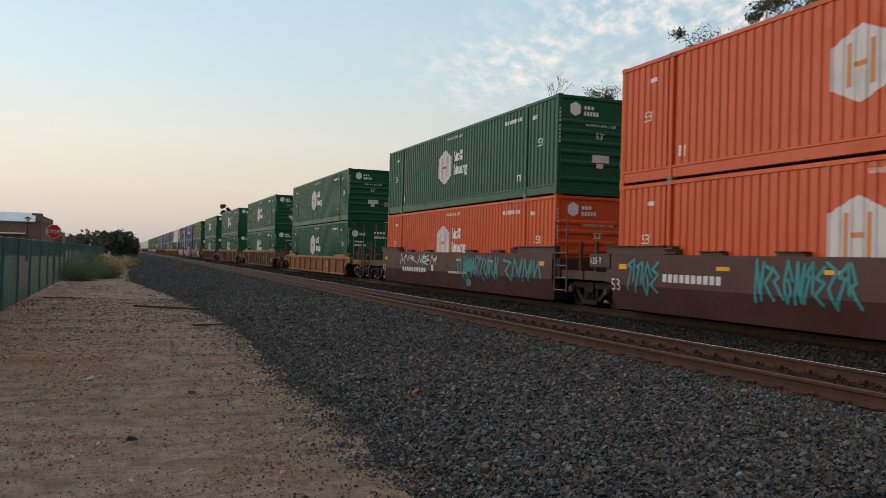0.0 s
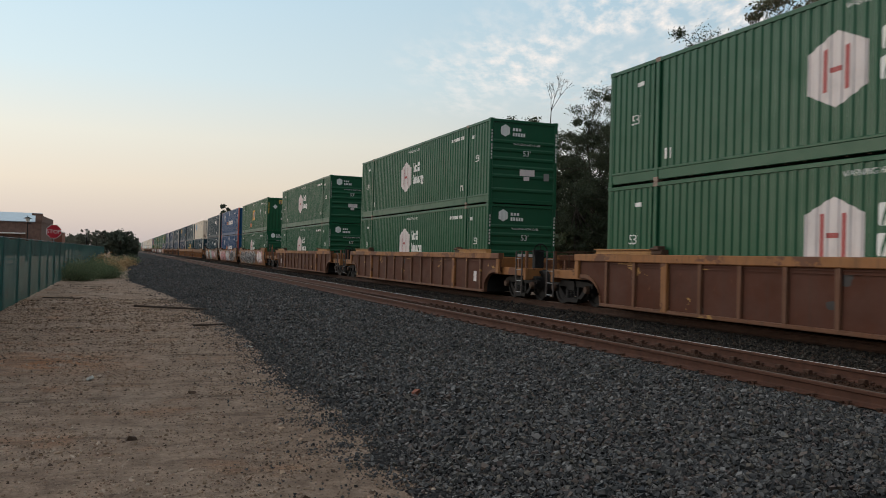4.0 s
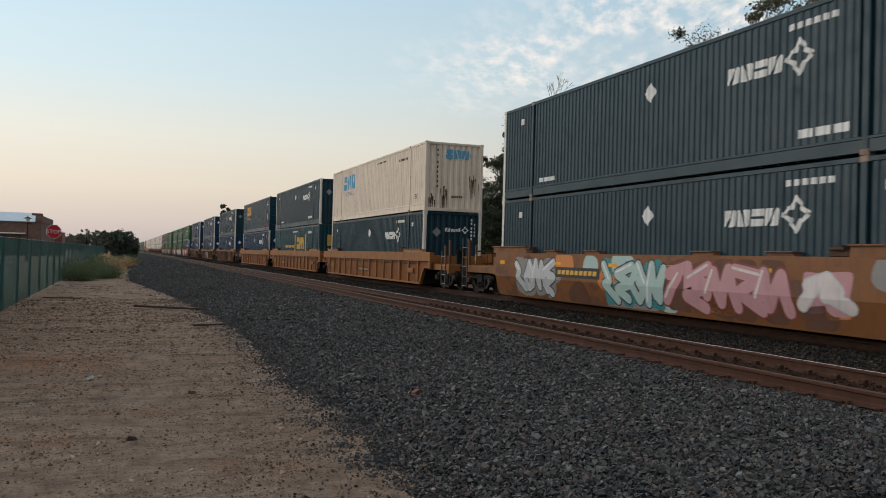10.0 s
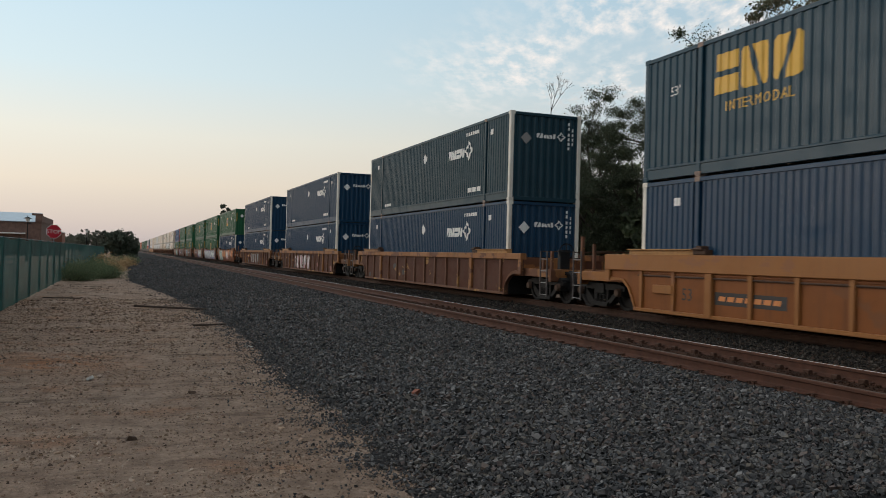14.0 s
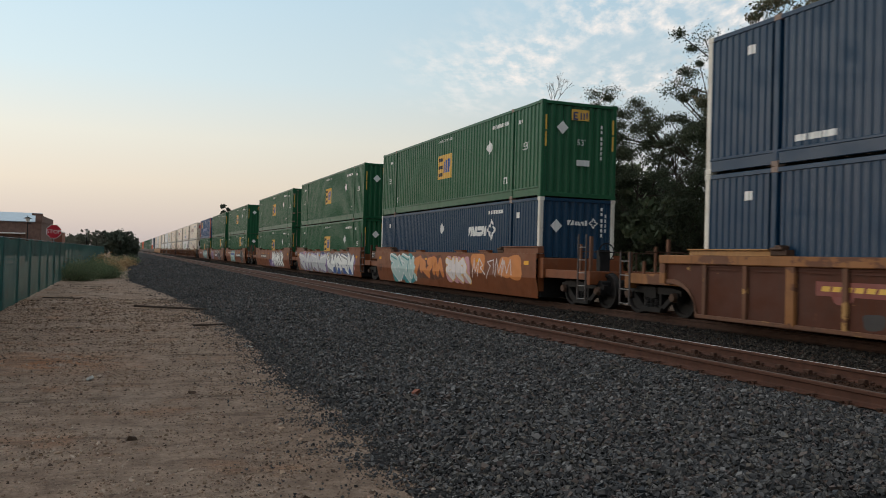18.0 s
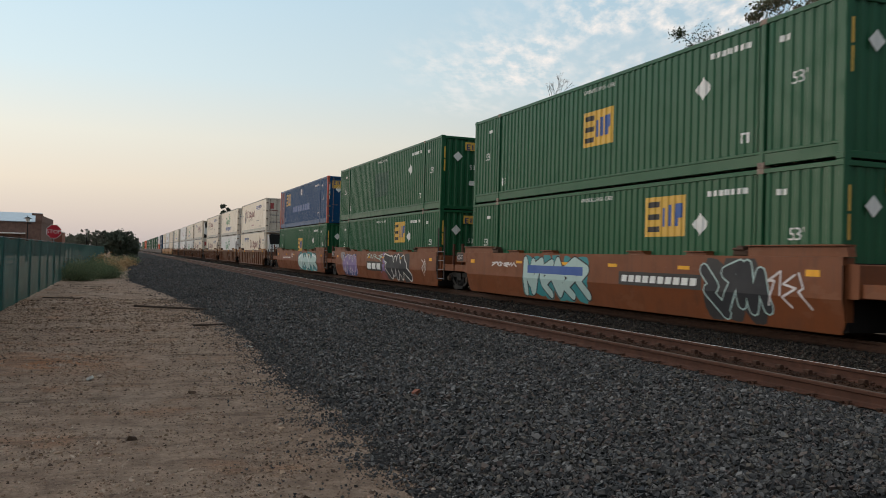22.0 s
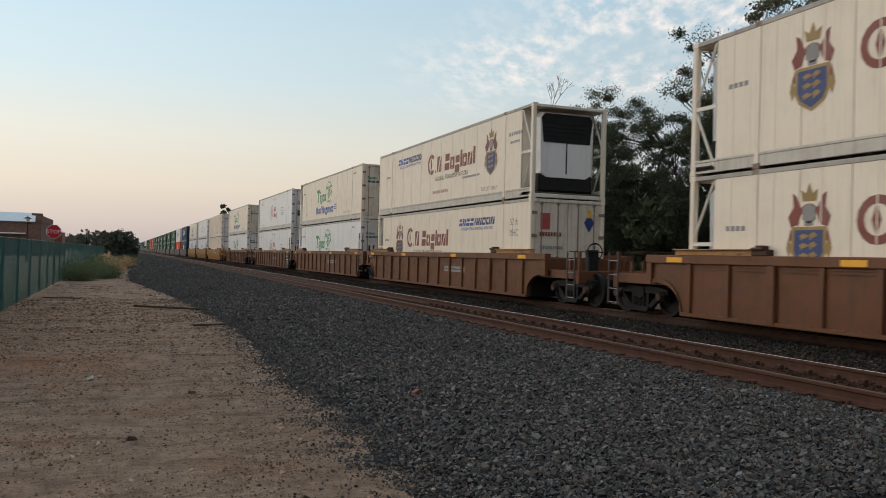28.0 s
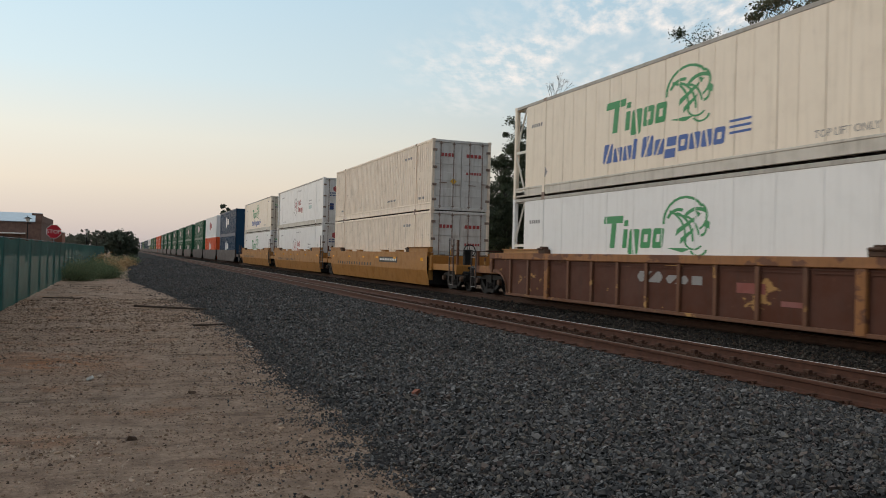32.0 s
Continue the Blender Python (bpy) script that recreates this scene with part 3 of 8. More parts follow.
def corrugated_side(sign):
    """The pressed side sheet; beside the two lifting posts it steps back."""
    g, bp = Geo(), break_points(-7.98, 7.98)
    bp = [q for q in bp if not 5.9 < abs(q[0]) < 6.24]
    for e in (-1, 1):
        bp += [(e * 5.92, depth_at(e * 5.92)), (e * 5.94, 0.075), (e * 6.2, 0.075), (e * 6.22, depth_at(e * 6.22))]
    bp.sort()
    vs = []
    for a, d in bp:
        x = sign * (HW - 0.012 - d)
        vs += [(x, -a, 0.28), (x, -a, TALL - 0.09)]
    fs = [(2 * i, 2 * i + 1, 2 * i + 3, 2 * i + 2) if sign < 0 else (2 * i, 2 * i + 2, 2 * i + 3, 2 * i + 1) for i in range(len(bp) - 1)]
    return g.add(vs, fs)


BONDED = 13        # bonded panels on a flat side


def smooth_side(th, sign, m, key, near_cut, far_cut):
    """Flat bonded panels with narrow seams, about 1.2 m apart; cut short where the cooling unit's frame stands."""
    y0, y1 = -7.95 + (0.66 if near_cut else 0.0), 7.95 - (0.66 if far_cut else 0.0)
    w = (y1 - y0) / BONDED
    x0, x1 = sorted((sign * (HW - 0.014), sign * (HW - 0.04)))
    for i in range(BONDED):
        part("side_panel", lambda: Geo().cbox(x0, x1, 0, w - 0.012, 0.28, TALL - 0.09, 0.006), m, th, key=("bonded", sign, key, round(w, 3)), at=(0, y0 + i * w, 0))
        if sign > 0:
            part("side_panel", lambda: Geo().cbox(x0, x1, y0 + w, y1, 0.28, TALL - 0.09, 0.006), m, th, key=("bonded_far", key, near_cut, far_cut))
            return
    part("panel_seam", lambda: [g := Geo(), [g.box(min(sign * (HW - 0.008), sign * (HW - 0.03)), max(sign * (HW - 0.008), sign * (HW - 0.03)), y0 + i * w - 0.02, y0 + i * w + 0.008, 0.3, TALL - 0.1) for i in range(1, BONDED)]][0], m, th, key=("seams", sign, key, round(w, 3)))


def cut_slab(poly, a0, a1):
    """The piece of a convex polygon of (a, z) with a0 <= a <= a1."""
    for lim, keep in ((a0, 1), (a1, -1)):
        out = []
        for i, p in enumerate(poly):
            q = poly[(i + 1) % len(poly)]
            dp, dq = keep * (p[0] - lim), keep * (q[0] - lim)
            if dp >= 0:
                out.append(p)
            if (dp > 0 and dq < 0) or (dp < 0 and dq > 0):
                t = dp / (dp - dq)
                out.append((lim, p[1] + t * (q[1] - p[1])))
        poly = out
        if len(poly) < 3:
            return []
    return poly


def decal_geo(polys, ribbed, lift=0.005):
    """Painted shapes on the camera's side of a container; they follow the corrugation."""
    g = Geo()
    for poly in polys:
        lo, hi = min(p[0] for p in poly), max(p[0] for p in poly)
        if hi - lo < 1e-4:
            continue
        cuts = break_points(lo, hi) if ribbed else [(lo, 0.0), (hi, 0.0)]
        for (a0, _), (a1, _) in zip(cuts, cuts[1:]):
            piece = cut_slab(poly, a0, a1) if ribbed else poly
            if len(piece) >= 3:
                g.add([(-HW + (0.012 + depth_at(a) if ribbed else 0.014) - lift, -a, z) for a, z in piece], [tuple(range(len(piece)))])
            if not ribbed:
                break
    return g


def end_geo(polys, y, lift=0.006):
    """Painted shapes on the near end; b runs to the right."""
    g = Geo()
    for poly in polys:
        g.add([(b, y - lift, z) for b, z in poly], [tuple(range(len(poly)))])
    return g


def rect(a0, a1, z0, z1, slant=0.0):
    return [(a0, z0), (a1, z0), (a1 + slant, z1), (a0 + slant, z1)]


def rhomb(a, z, r, rz=None):
    rz = rz or r
    return [(a - r, z), (a, z - rz), (a + r, z), (a, z + rz)]


def hexagon(a, z, rx, rz, k=1.0):
    return [(a - rx * k, z - rz * 0.55 * k), (a, z - rz * k), (a + rx * k, z - rz * 0.55 * k), (a + rx * k, z + rz * 0.55 * k), (a, z + rz * k), (a - rx * k, z + rz * 0.55 * k)]


def bars(a0, a1, z0, z1, n, gap=0.28, slant=0.0, tall=()):
    """A line of writing as plain bars; tall: which bars rise above the others."""
    w = (a1 - a0) / n
    return [rect(a0 + i * w, a0 + (i + 1 - gap) * w, z0, z1 + (0.4 * (z1 - z0) if i in tall else 0), slant) for i in range(n)]


def blocks(a0, a1, z0, z1, n, stroke=0.3, seed=1, slant=0.0, heights=""):
    """A large mark as a row of plain shapes: blocks with a slot or a hole. heights: A tall, x low, l narrow and tall, i narrow, g hanging, blank a gap."""
    out, rnd = [], random.Random(seed)
    heights = heights or "A" + "".join(rnd.choice("xxxxil") for _ in range(n - 1))
    w = [{"l": 0.42, "i": 0.42, " ": 0.5, "A": 1.2}.get(c, 1.0) * rnd.uniform(0.92, 1.08) for c in heights]
    k, a, h = (a1 - a0) / sum(w), a0, z1 - z0
    for c, q in zip(heights, w):
        l, r = a, a + q * k * 0.86
        a += q * k
        if c == " ":
            continue
        b, t = z0 - (0.24 * h if c == "g" else 0), z1 if c in "Al" else z0 + 0.74 * h
        def lean(p):
            return [(x + slant * (z - z0) / h, z) for x, z in p]
        if c in "li":
            out.append(lean(rect(l, r, b, t)))
            continue
        m, u = (l + r) / 2, 0.1 * (r - l)
        slot = rnd.choice("/=o\\")
        if slot in "/\\":
            d = (0.2 if slot == "/" else -0.2) * (r - l)
            out.append(lean([(l + u, b), (m - d - u, b), (m + d - u, t), (l + u, t), (l, t - u), (l, b + u)]))
            out.append(lean([(m - d + u, b), (r - u, b), (r, b + u), (r, t - u), (r - u, t), (m + d + u, t)]))
        elif slot == "=":
            q = (b + t) / 2
            out += [lean(rect(l, r, b, q - u * 0.8)), lean(rect(l + u, r, q + u * 0.8, t))]
        else:
            v = min((t - b) * 0.3, (r - l) * 0.34)
            out += [lean([(l + u, b), (l + v, b), (l + v, t), (l + u, t), (l, t - u), (l, b + u)]), lean([(r - v, b), (r - u, b), (r, b + u), (r, t - u), (r - u, t), (r - v, t)]),
                    lean(rect(l + v, r - v, t - v, t)), lean(rect(l + v, r - v, b, b + v))]
    return out


def ring(a, z, r, w, n=14, start=0.0, sweep=360.0, squash=1.0):
    """A band round (a, z), as quads."""
    out = []
    for i in range(n):
        t0, t1 = radians(start + sweep * i / n), radians(start + sweep * (i + 1) / n)
        out.append([(a + (r - w) * math.cos(t0), z + squash * (r - w) * math.sin(t0)), (a + r * math.cos(t0), z + squash * r * math.sin(t0)),
                    (a + r * math.cos(t1), z + squash * r * math.sin(t1)), (a + (r - w) * math.cos(t1), z + squash * (r - w) * math.sin(t1))])
    return out


GLYPHS = {}


def lettering(text, a, z, size, centre=True):
    """Triangles of a text in the built-in font, its middle (or left end) at a, its foot at z."""
    if text not in GLYPHS:
        cu = bpy.data.curves.new("lettering", "FONT")
        cu.body, cu.size, cu.resolution_u = text, 1.0, 2
        ob = new("lettering", cu)
        me = bpy.data.meshes.new_from_object(ob.evaluated_get(bpy.context.evaluated_depsgraph_get()))
        me.calc_loop_triangles()
        GLYPHS[text] = [[(me.vertices[i].co.x, me.vertices[i].co.y) for i in t.vertices] for t in me.loop_triangles]
        bpy.data.objects.remove(ob)
        bpy.data.curves.remove(cu)
        bpy.data.meshes.remove(me)
    tris = GLYPHS[text]
    xs = [p[0] for t in tris for p in t]
    shift = -(min(xs) + max(xs)) / 2 if centre else -min(xs)
    return [[(a + (x + shift) * size, z + y * size) for x, y in t] for t in tris]


def gem_mark(a, z, r):
    """Four rounded pieces round a square, set on a point."""
    out = []
    for t in range(4):
        c, s = math.cos(t * math.pi / 2), math.sin(t * math.pi / 2)
        for p in ([(0.22, 0.2), (0.95, -0.12), (1.0, 0.1), (0.25, 0.5)], [(0.3, -0.42), (0.55, -0.42), (1.0, 0.0), (0.72, 0.06)]):
            out.append([(a + r * (x * c - y * s), z + r * (x * s + y * c)) for x, y in p])
    return out


def container_body(th, colour, ribbed=True, post=None, end="ribs", end_mat=None, far_end="plain", full=True):
    """The steel box: frame, sides, roof, floor and the near end. colour: key of C."""
    m, pm = C[colour], C[post or colour]
    k = (colour, post, ribbed)
    for s in (-1, 1):
        if ribbed:
            part("side_panel", lambda s=s: corrugated_side(s), m, th, key=("side", s, k))
        else:
            smooth_side(th, s, m, k, end == "reefer", far_end == "reefer")
        part("top_rail", lambda s=s: Geo().cbox(min(s * HW, s * (HW - 0.07)), max(s * HW, s * (HW - 0.07)), -HL + 0.1, HL - 0.1, TALL - 0.11, TALL - 0.015, 0.01), m if ribbed else C["rail_dark"], th, key=("trail", s, k))
        part("bottom_rail", lambda s=s: Geo().cbox(min(s * (HW - 0.004), s * (HW - 0.09)), max(s * (HW - 0.004), s * (HW - 0.09)), -HL + 0.1, HL - 0.1, 0.27, 0.33, 0.012).cbox(min(s * (HW - 0.02), s * (HW - 0.1)), max(s * (HW - 0.02), s * (HW - 0.1)), -HL + 0.1, HL - 0.1, 0.05, 0.28, 0.008), m if ribbed else C["rail_worn"], th, key=("brail", s, k))
        for e in (-1, 1):
            x0, x1 = sorted((s * HW, s * (HW - 0.13)))
            y0, y1 = sorted((e * HL, e * (HL - 0.15)))
            part("corner_post", lambda: Geo().cbox(x0, x1, y0, y1, 0.11, TALL - 0.11, 0.02), pm, th, key=("cpost", s, e, k))
            y2, y3 = sorted((e * 6.00, e * 6.14))
            x2, x3 = sorted((s * (HW + 0.004), s * (HW - 0.1)))
            part("side_post", lambda: Geo().cbox(x2, x3, y2, y3, 0.11, TALL - 0.11, 0.012), m, th, key=("spost", s, e, k))
            for y in (e * (HL - 0.085), e * 6.07):
                for z in (0.0, TALL - 0.115):
                    part("corner_casting", lambda: Geo().cbox(-0.08, 0.08, -0.086, 0.086, 0, 0.115, 0.012), C["casting"] if abs(y) < 7 else pm, th, key=("cast", abs(y) < 7, k), at=(s * (HW - 0.076), y, z))
    part("roof", lambda: Geo().box(-HW + 0.06, HW - 0.06, -HL + 0.1, HL - 0.1, TALL - 0.09, TALL - 0.03), m, th, key=("roof", k))

    def floor():
        g = Geo().box(-HW + 0.08, HW - 0.08, -HL + 0.1, HL - 0.1, 0.14, 0.2)
        for i in range(34):
            y = -7.8 + i * 15.6 / 33
            g.box(-HW + 0.1, HW - 0.1, y - 0.03, y + 0.03, 0.03, 0.14)
        return g
    part("floor", floor, C["interior"], th, key="container_floor")

    em = C[end_mat or colour]
    for e, kind in ((-1, end), (1, far_end)):
        y = e * HL
        if kind in ("plain", "ribs", "vert"):
            def wall(kind=kind, e=e):
                g = Geo()
                x0, x1, z0, z1 = -HW + 0.11, HW - 0.11, 0.14, TALL - 0.09
                y0, y1 = e * (HL - 0.03), e * (HL - 0.075)
                if kind == "vert":
                    n, vs = 9, []
                    w = (x1 - x0) / n
                    for i in range(n):
                        for s, d in ((0, 0), (0.32, 0), (0.5, 1), (0.82, 1)):
                            x = x0 + (i + s) * w
                            vs += [(x, y0 + (y1 - y0) * d, z0), (x, y0 + (y1 - y0) * d, z1)]
                    vs += [(x1, y0, z0), (x1, y0, z1)]
                    q = len(vs) // 2
                    g.add(vs, [(2 * i, 2 * i + 2, 2 * i + 3, 2 * i + 1) if e < 0 else (2 * i, 2 * i + 1, 2 * i + 3, 2 * i + 2) for i in range(q - 1)])
                else:
                    prof = [(0.0, z0)]
                    if kind == "ribs":
                        for z in (0.55, 1.02, 1.32, 1.62, 1.92, 2.2):
                            prof += [(0.0, z - 0.16), (0.034, z - 0.11), (0.034, z - 0.05), (0.0, z)]
                    prof += [(0.0, z1)]
                    vs = [(x, y0 - e * 0.012 + e * d, z) for d, z in prof for x in (x0, x1)]
                    g.add(vs, [(2 * i, 2 * i + 1, 2 * i + 3, 2 * i + 2) if e < 0 else (2 * i, 2 * i + 2, 2 * i + 3, 2 * i + 1) for i in range(len(prof) - 1)])
                return g
            for z0, z1 in ((TALL - 0.12, TALL - 0.02), (0.02, 0.15)):
                part("end_header", lambda: Geo().cbox(-HW + 0.1, HW - 0.1, min(e * (HL - 0.004), e * (HL - 0.1)), max(e * (HL - 0.004), e * (HL - 0.1)), z0, z1, 0.01), em, th, key=("endhead", e, z0, colour, end_mat))
            part("end_wall", wall, em, th, key=("end", e, kind, colour, end_mat))
        elif kind == "doors":
            for z0, z1 in ((TALL - 0.13, TALL - 0.02), (0.02, 0.15)):
                part("door_header", lambda e=e: Geo().cbox(-HW + 0.1, HW - 0.1, min(e * HL, e * (HL - 0.1)), max(e * HL, e * (HL - 0.1)), z0, z1), em, th, key=("header", e, z0, colour, end_mat))
            for s in (-1, 1):
                def leaf(e=e, s=s):
                    x0, x1 = sorted((s * 0.012, s * (HW - 0.125)))
                    g = Geo().box(x0, x1, e * (HL - 0.035), e * (HL - 0.085), 0.155, TALL - 0.135)
                    if ribbed:
                        for z in (0.75, 1.4, 2.05):
                            g.cbox(x0 + 0.06, x1 - 0.06, min(e * (HL - 0.02), e * (HL - 0.04)), max(e * (HL - 0.02), e * (HL - 0.04)), z - 0.16, z + 0.16, 0.006)
                    return g
                d = part("door", leaf, em, th, key=("leaf", e, s, colour, end_mat, ribbed))
                for f in (0.3, 0.78):
                    x = s * f * (HW - 0.12)
                    part("lock_rod", lambda x=x, e=e: Geo().tube((x, e * (HL - 0.008), 0.1), (x, e * (HL - 0.008), TALL - 0.1), 0.018, n=6).box(x - 0.05, x + 0.05, e * (HL - 0.035), e * (HL + 0.01), 0.16, 0.2).box(x - 0.05, x + 0.05, e * (HL - 0.035), e * (HL + 0.01), TALL - 0.2, TALL - 0.16).box(x - 0.04, x + 0.28, e * (HL - 0.014), e * (HL + 0.012), 1.05 if f < 0.5 else 1.12, 1.08 if f < 0.5 else 1.15), C["casting"], d, key=("rod", e, s, f))
                for z in (0.45, 1.05, 1.75, 2.45):
                    part("hinge", lambda: Geo().cbox(-0.09, 0.09, -0.015, 0.015, -0.05, 0.05, 0.006), C["casting"], d, key="hinge", at=(s * (HW - 0.12), e * (HL + 0.004), z))
        elif kind == "reefer":
            y_in = e * (HL - 0.78)
            part("bulkhead", lambda: Geo().box(-HW + 0.05, HW - 0.05, y_in, y_in - e * 0.05, 0.1, TALL - 0.06), m, th, key=("bulk", e, k))

            def unit():
                ring_ = [(-0.95, 0.75), (-1.0, 2.55), (-0.85, 2.72), (0.85, 2.72), (1.0, 2.55), (0.95, 0.75), (0.75, 0.62), (-0.75, 0.62)]
                vs = [(b, y_in, z) for b, z in ring_] + [(b * 0.93, e * (HL - 0.22), 1.65 + (z - 1.65) * 0.95) for b, z in ring_]
                return Geo().add(vs, [(i, (i + 1) % 8, 8 + (i + 1) % 8, 8 + i) for i in range(8)] + [tuple(range(8, 16))])
            u = part("refrigeration_unit", unit, C["white"], th, "white cooling unit in the end frame", key=("unit", e))
            part("grille", lambda: Geo().add([(b, e * (HL - 0.205), z) for b, z in ((-0.82, 1.75), (0.82, 1.75), (0.9, 2.5), (0.78, 2.64), (-0.78, 2.64), (-0.9, 2.5))], [tuple(range(6))]).box(-0.7, 0.7, e * (HL - 0.19), e * (HL - 0.22), 1.95, 1.98).box(-0.75, 0.75, e * (HL - 0.19), e * (HL - 0.22), 2.08, 2.11).box(-0.75, 0.75, e * (HL - 0.19), e * (HL - 0.22), 2.21, 2.24).box(-0.8, 0.8, e * (HL - 0.19), e * (HL - 0.22), 2.34, 2.37), M_BLACK, u, "black air grille", key=("grille", e))
            part("fuel_tank", lambda: Geo().cbox(-0.95, 0.95, min(y_in, e * (HL - 0.25)), max(y_in, e * (HL - 0.25)), 0.2, 0.78, 0.08), M_BLACK, u, key=("tank", e))
            part("panel_seam", lambda: Geo().box(-0.02, 0.02, e * (HL - 0.21), e * (HL - 0.23), 0.8, 1.8).box(-0.8, 0.8, e * (HL - 0.21), e * (HL - 0.23), 1.8, 1.82), M_STEEL, u, key=("seam", e))
            for s in (-1, 1):
                def brace(s=s, e=e):
                    g = Geo()
                    for za, zb in ((0.15, 1.4), (2.75, 1.5)):
                        g.tube((s * (HW - 0.04), e * (HL - 0.75), za), (s * (HW - 0.04), e * (HL - 0.1), zb), 0.03, n=6)
                    return g.box(s * (HW - 0.02), s * (HW - 0.06), e * (HL - 0.78), e * (HL - 0.05), 0.1, 0.2).box(s * (HW - 0.02), s * (HW - 0.06), e * (HL - 0.78), e * (HL - 0.05), 1.4, 1.48)
                part("frame_brace", brace, C["post_white"], th, key=("brace", e, s, k))
            part("frame_beam", lambda e=e: Geo().cbox(-HW + 0.1, HW - 0.1, min(e * HL, e * (HL - 0.1)), max(e * HL, e * (HL - 0.1)), TALL - 0.12, TALL - 0.03).cbox(-HW + 0.1, HW - 0.1, min(e * HL, e * (HL - 0.1)), max(e * HL, e * (HL - 0.1)), 0.02, 0.14), C["post_white"], th, key=("fbeam", e, k))


SMALL_PRINT = {"lettering", "end_lettering", "number_strip", "door_print", "subtitle", "slogan", "name_strip", "white_name", "orange_name", "green_name", "blue_name", "blue_mark", "grey_mark", "end_logo", "end_logo_stroke", "logo_stroke", "reflector"}


def mark(th, name, polys, colour, ribbed=True, label="", lift=0.005):
    ob = part(name, decal_geo(polys, ribbed, lift), P[colour], th, label)
    return tagged(ob, kind="stuff") if name in SMALL_PRINT else ob


def end_mark(th, name, polys, colour, label="", lift=0.006, y=-HL + 0.03):
    ob = part(name, end_geo(polys, y, lift), P[colour], th, label)
    return tagged(ob, kind="stuff") if name in SMALL_PRINT else ob


def small_print(th, ribbed, colour="white", warn=True):
    """The lettering that every container carries: length, warning, load limits, number bars."""
    p = lettering("53'", 7.0, 1.5, 0.34) + lettering("53'", -6.95, 1.45, 0.34) + bars(4.5, 5.75, 2.44, 2.56, 7) + bars(6.5, 6.8, 2.35, 2.47, 2) + [rect(5.5, 5.7, 0.72, 0.76), rect(5.5, 5.54, 0.55, 0.72), rect(5.62, 5.7, 0.55, 0.72)] + bars(-6.9, -6.6, 2.35, 2.45, 2) + [rect(-5.75, -5.68, 0.5, 0.75), rect(-5.6, -5.56, 0.5, 0.75)]
    if warn:
        p += lettering("WARNING HIGH CUBE", 0.05, 2.58, 0.15)
    mark(th, "lettering", p, colour, ribbed, "white stencilled length and warning")


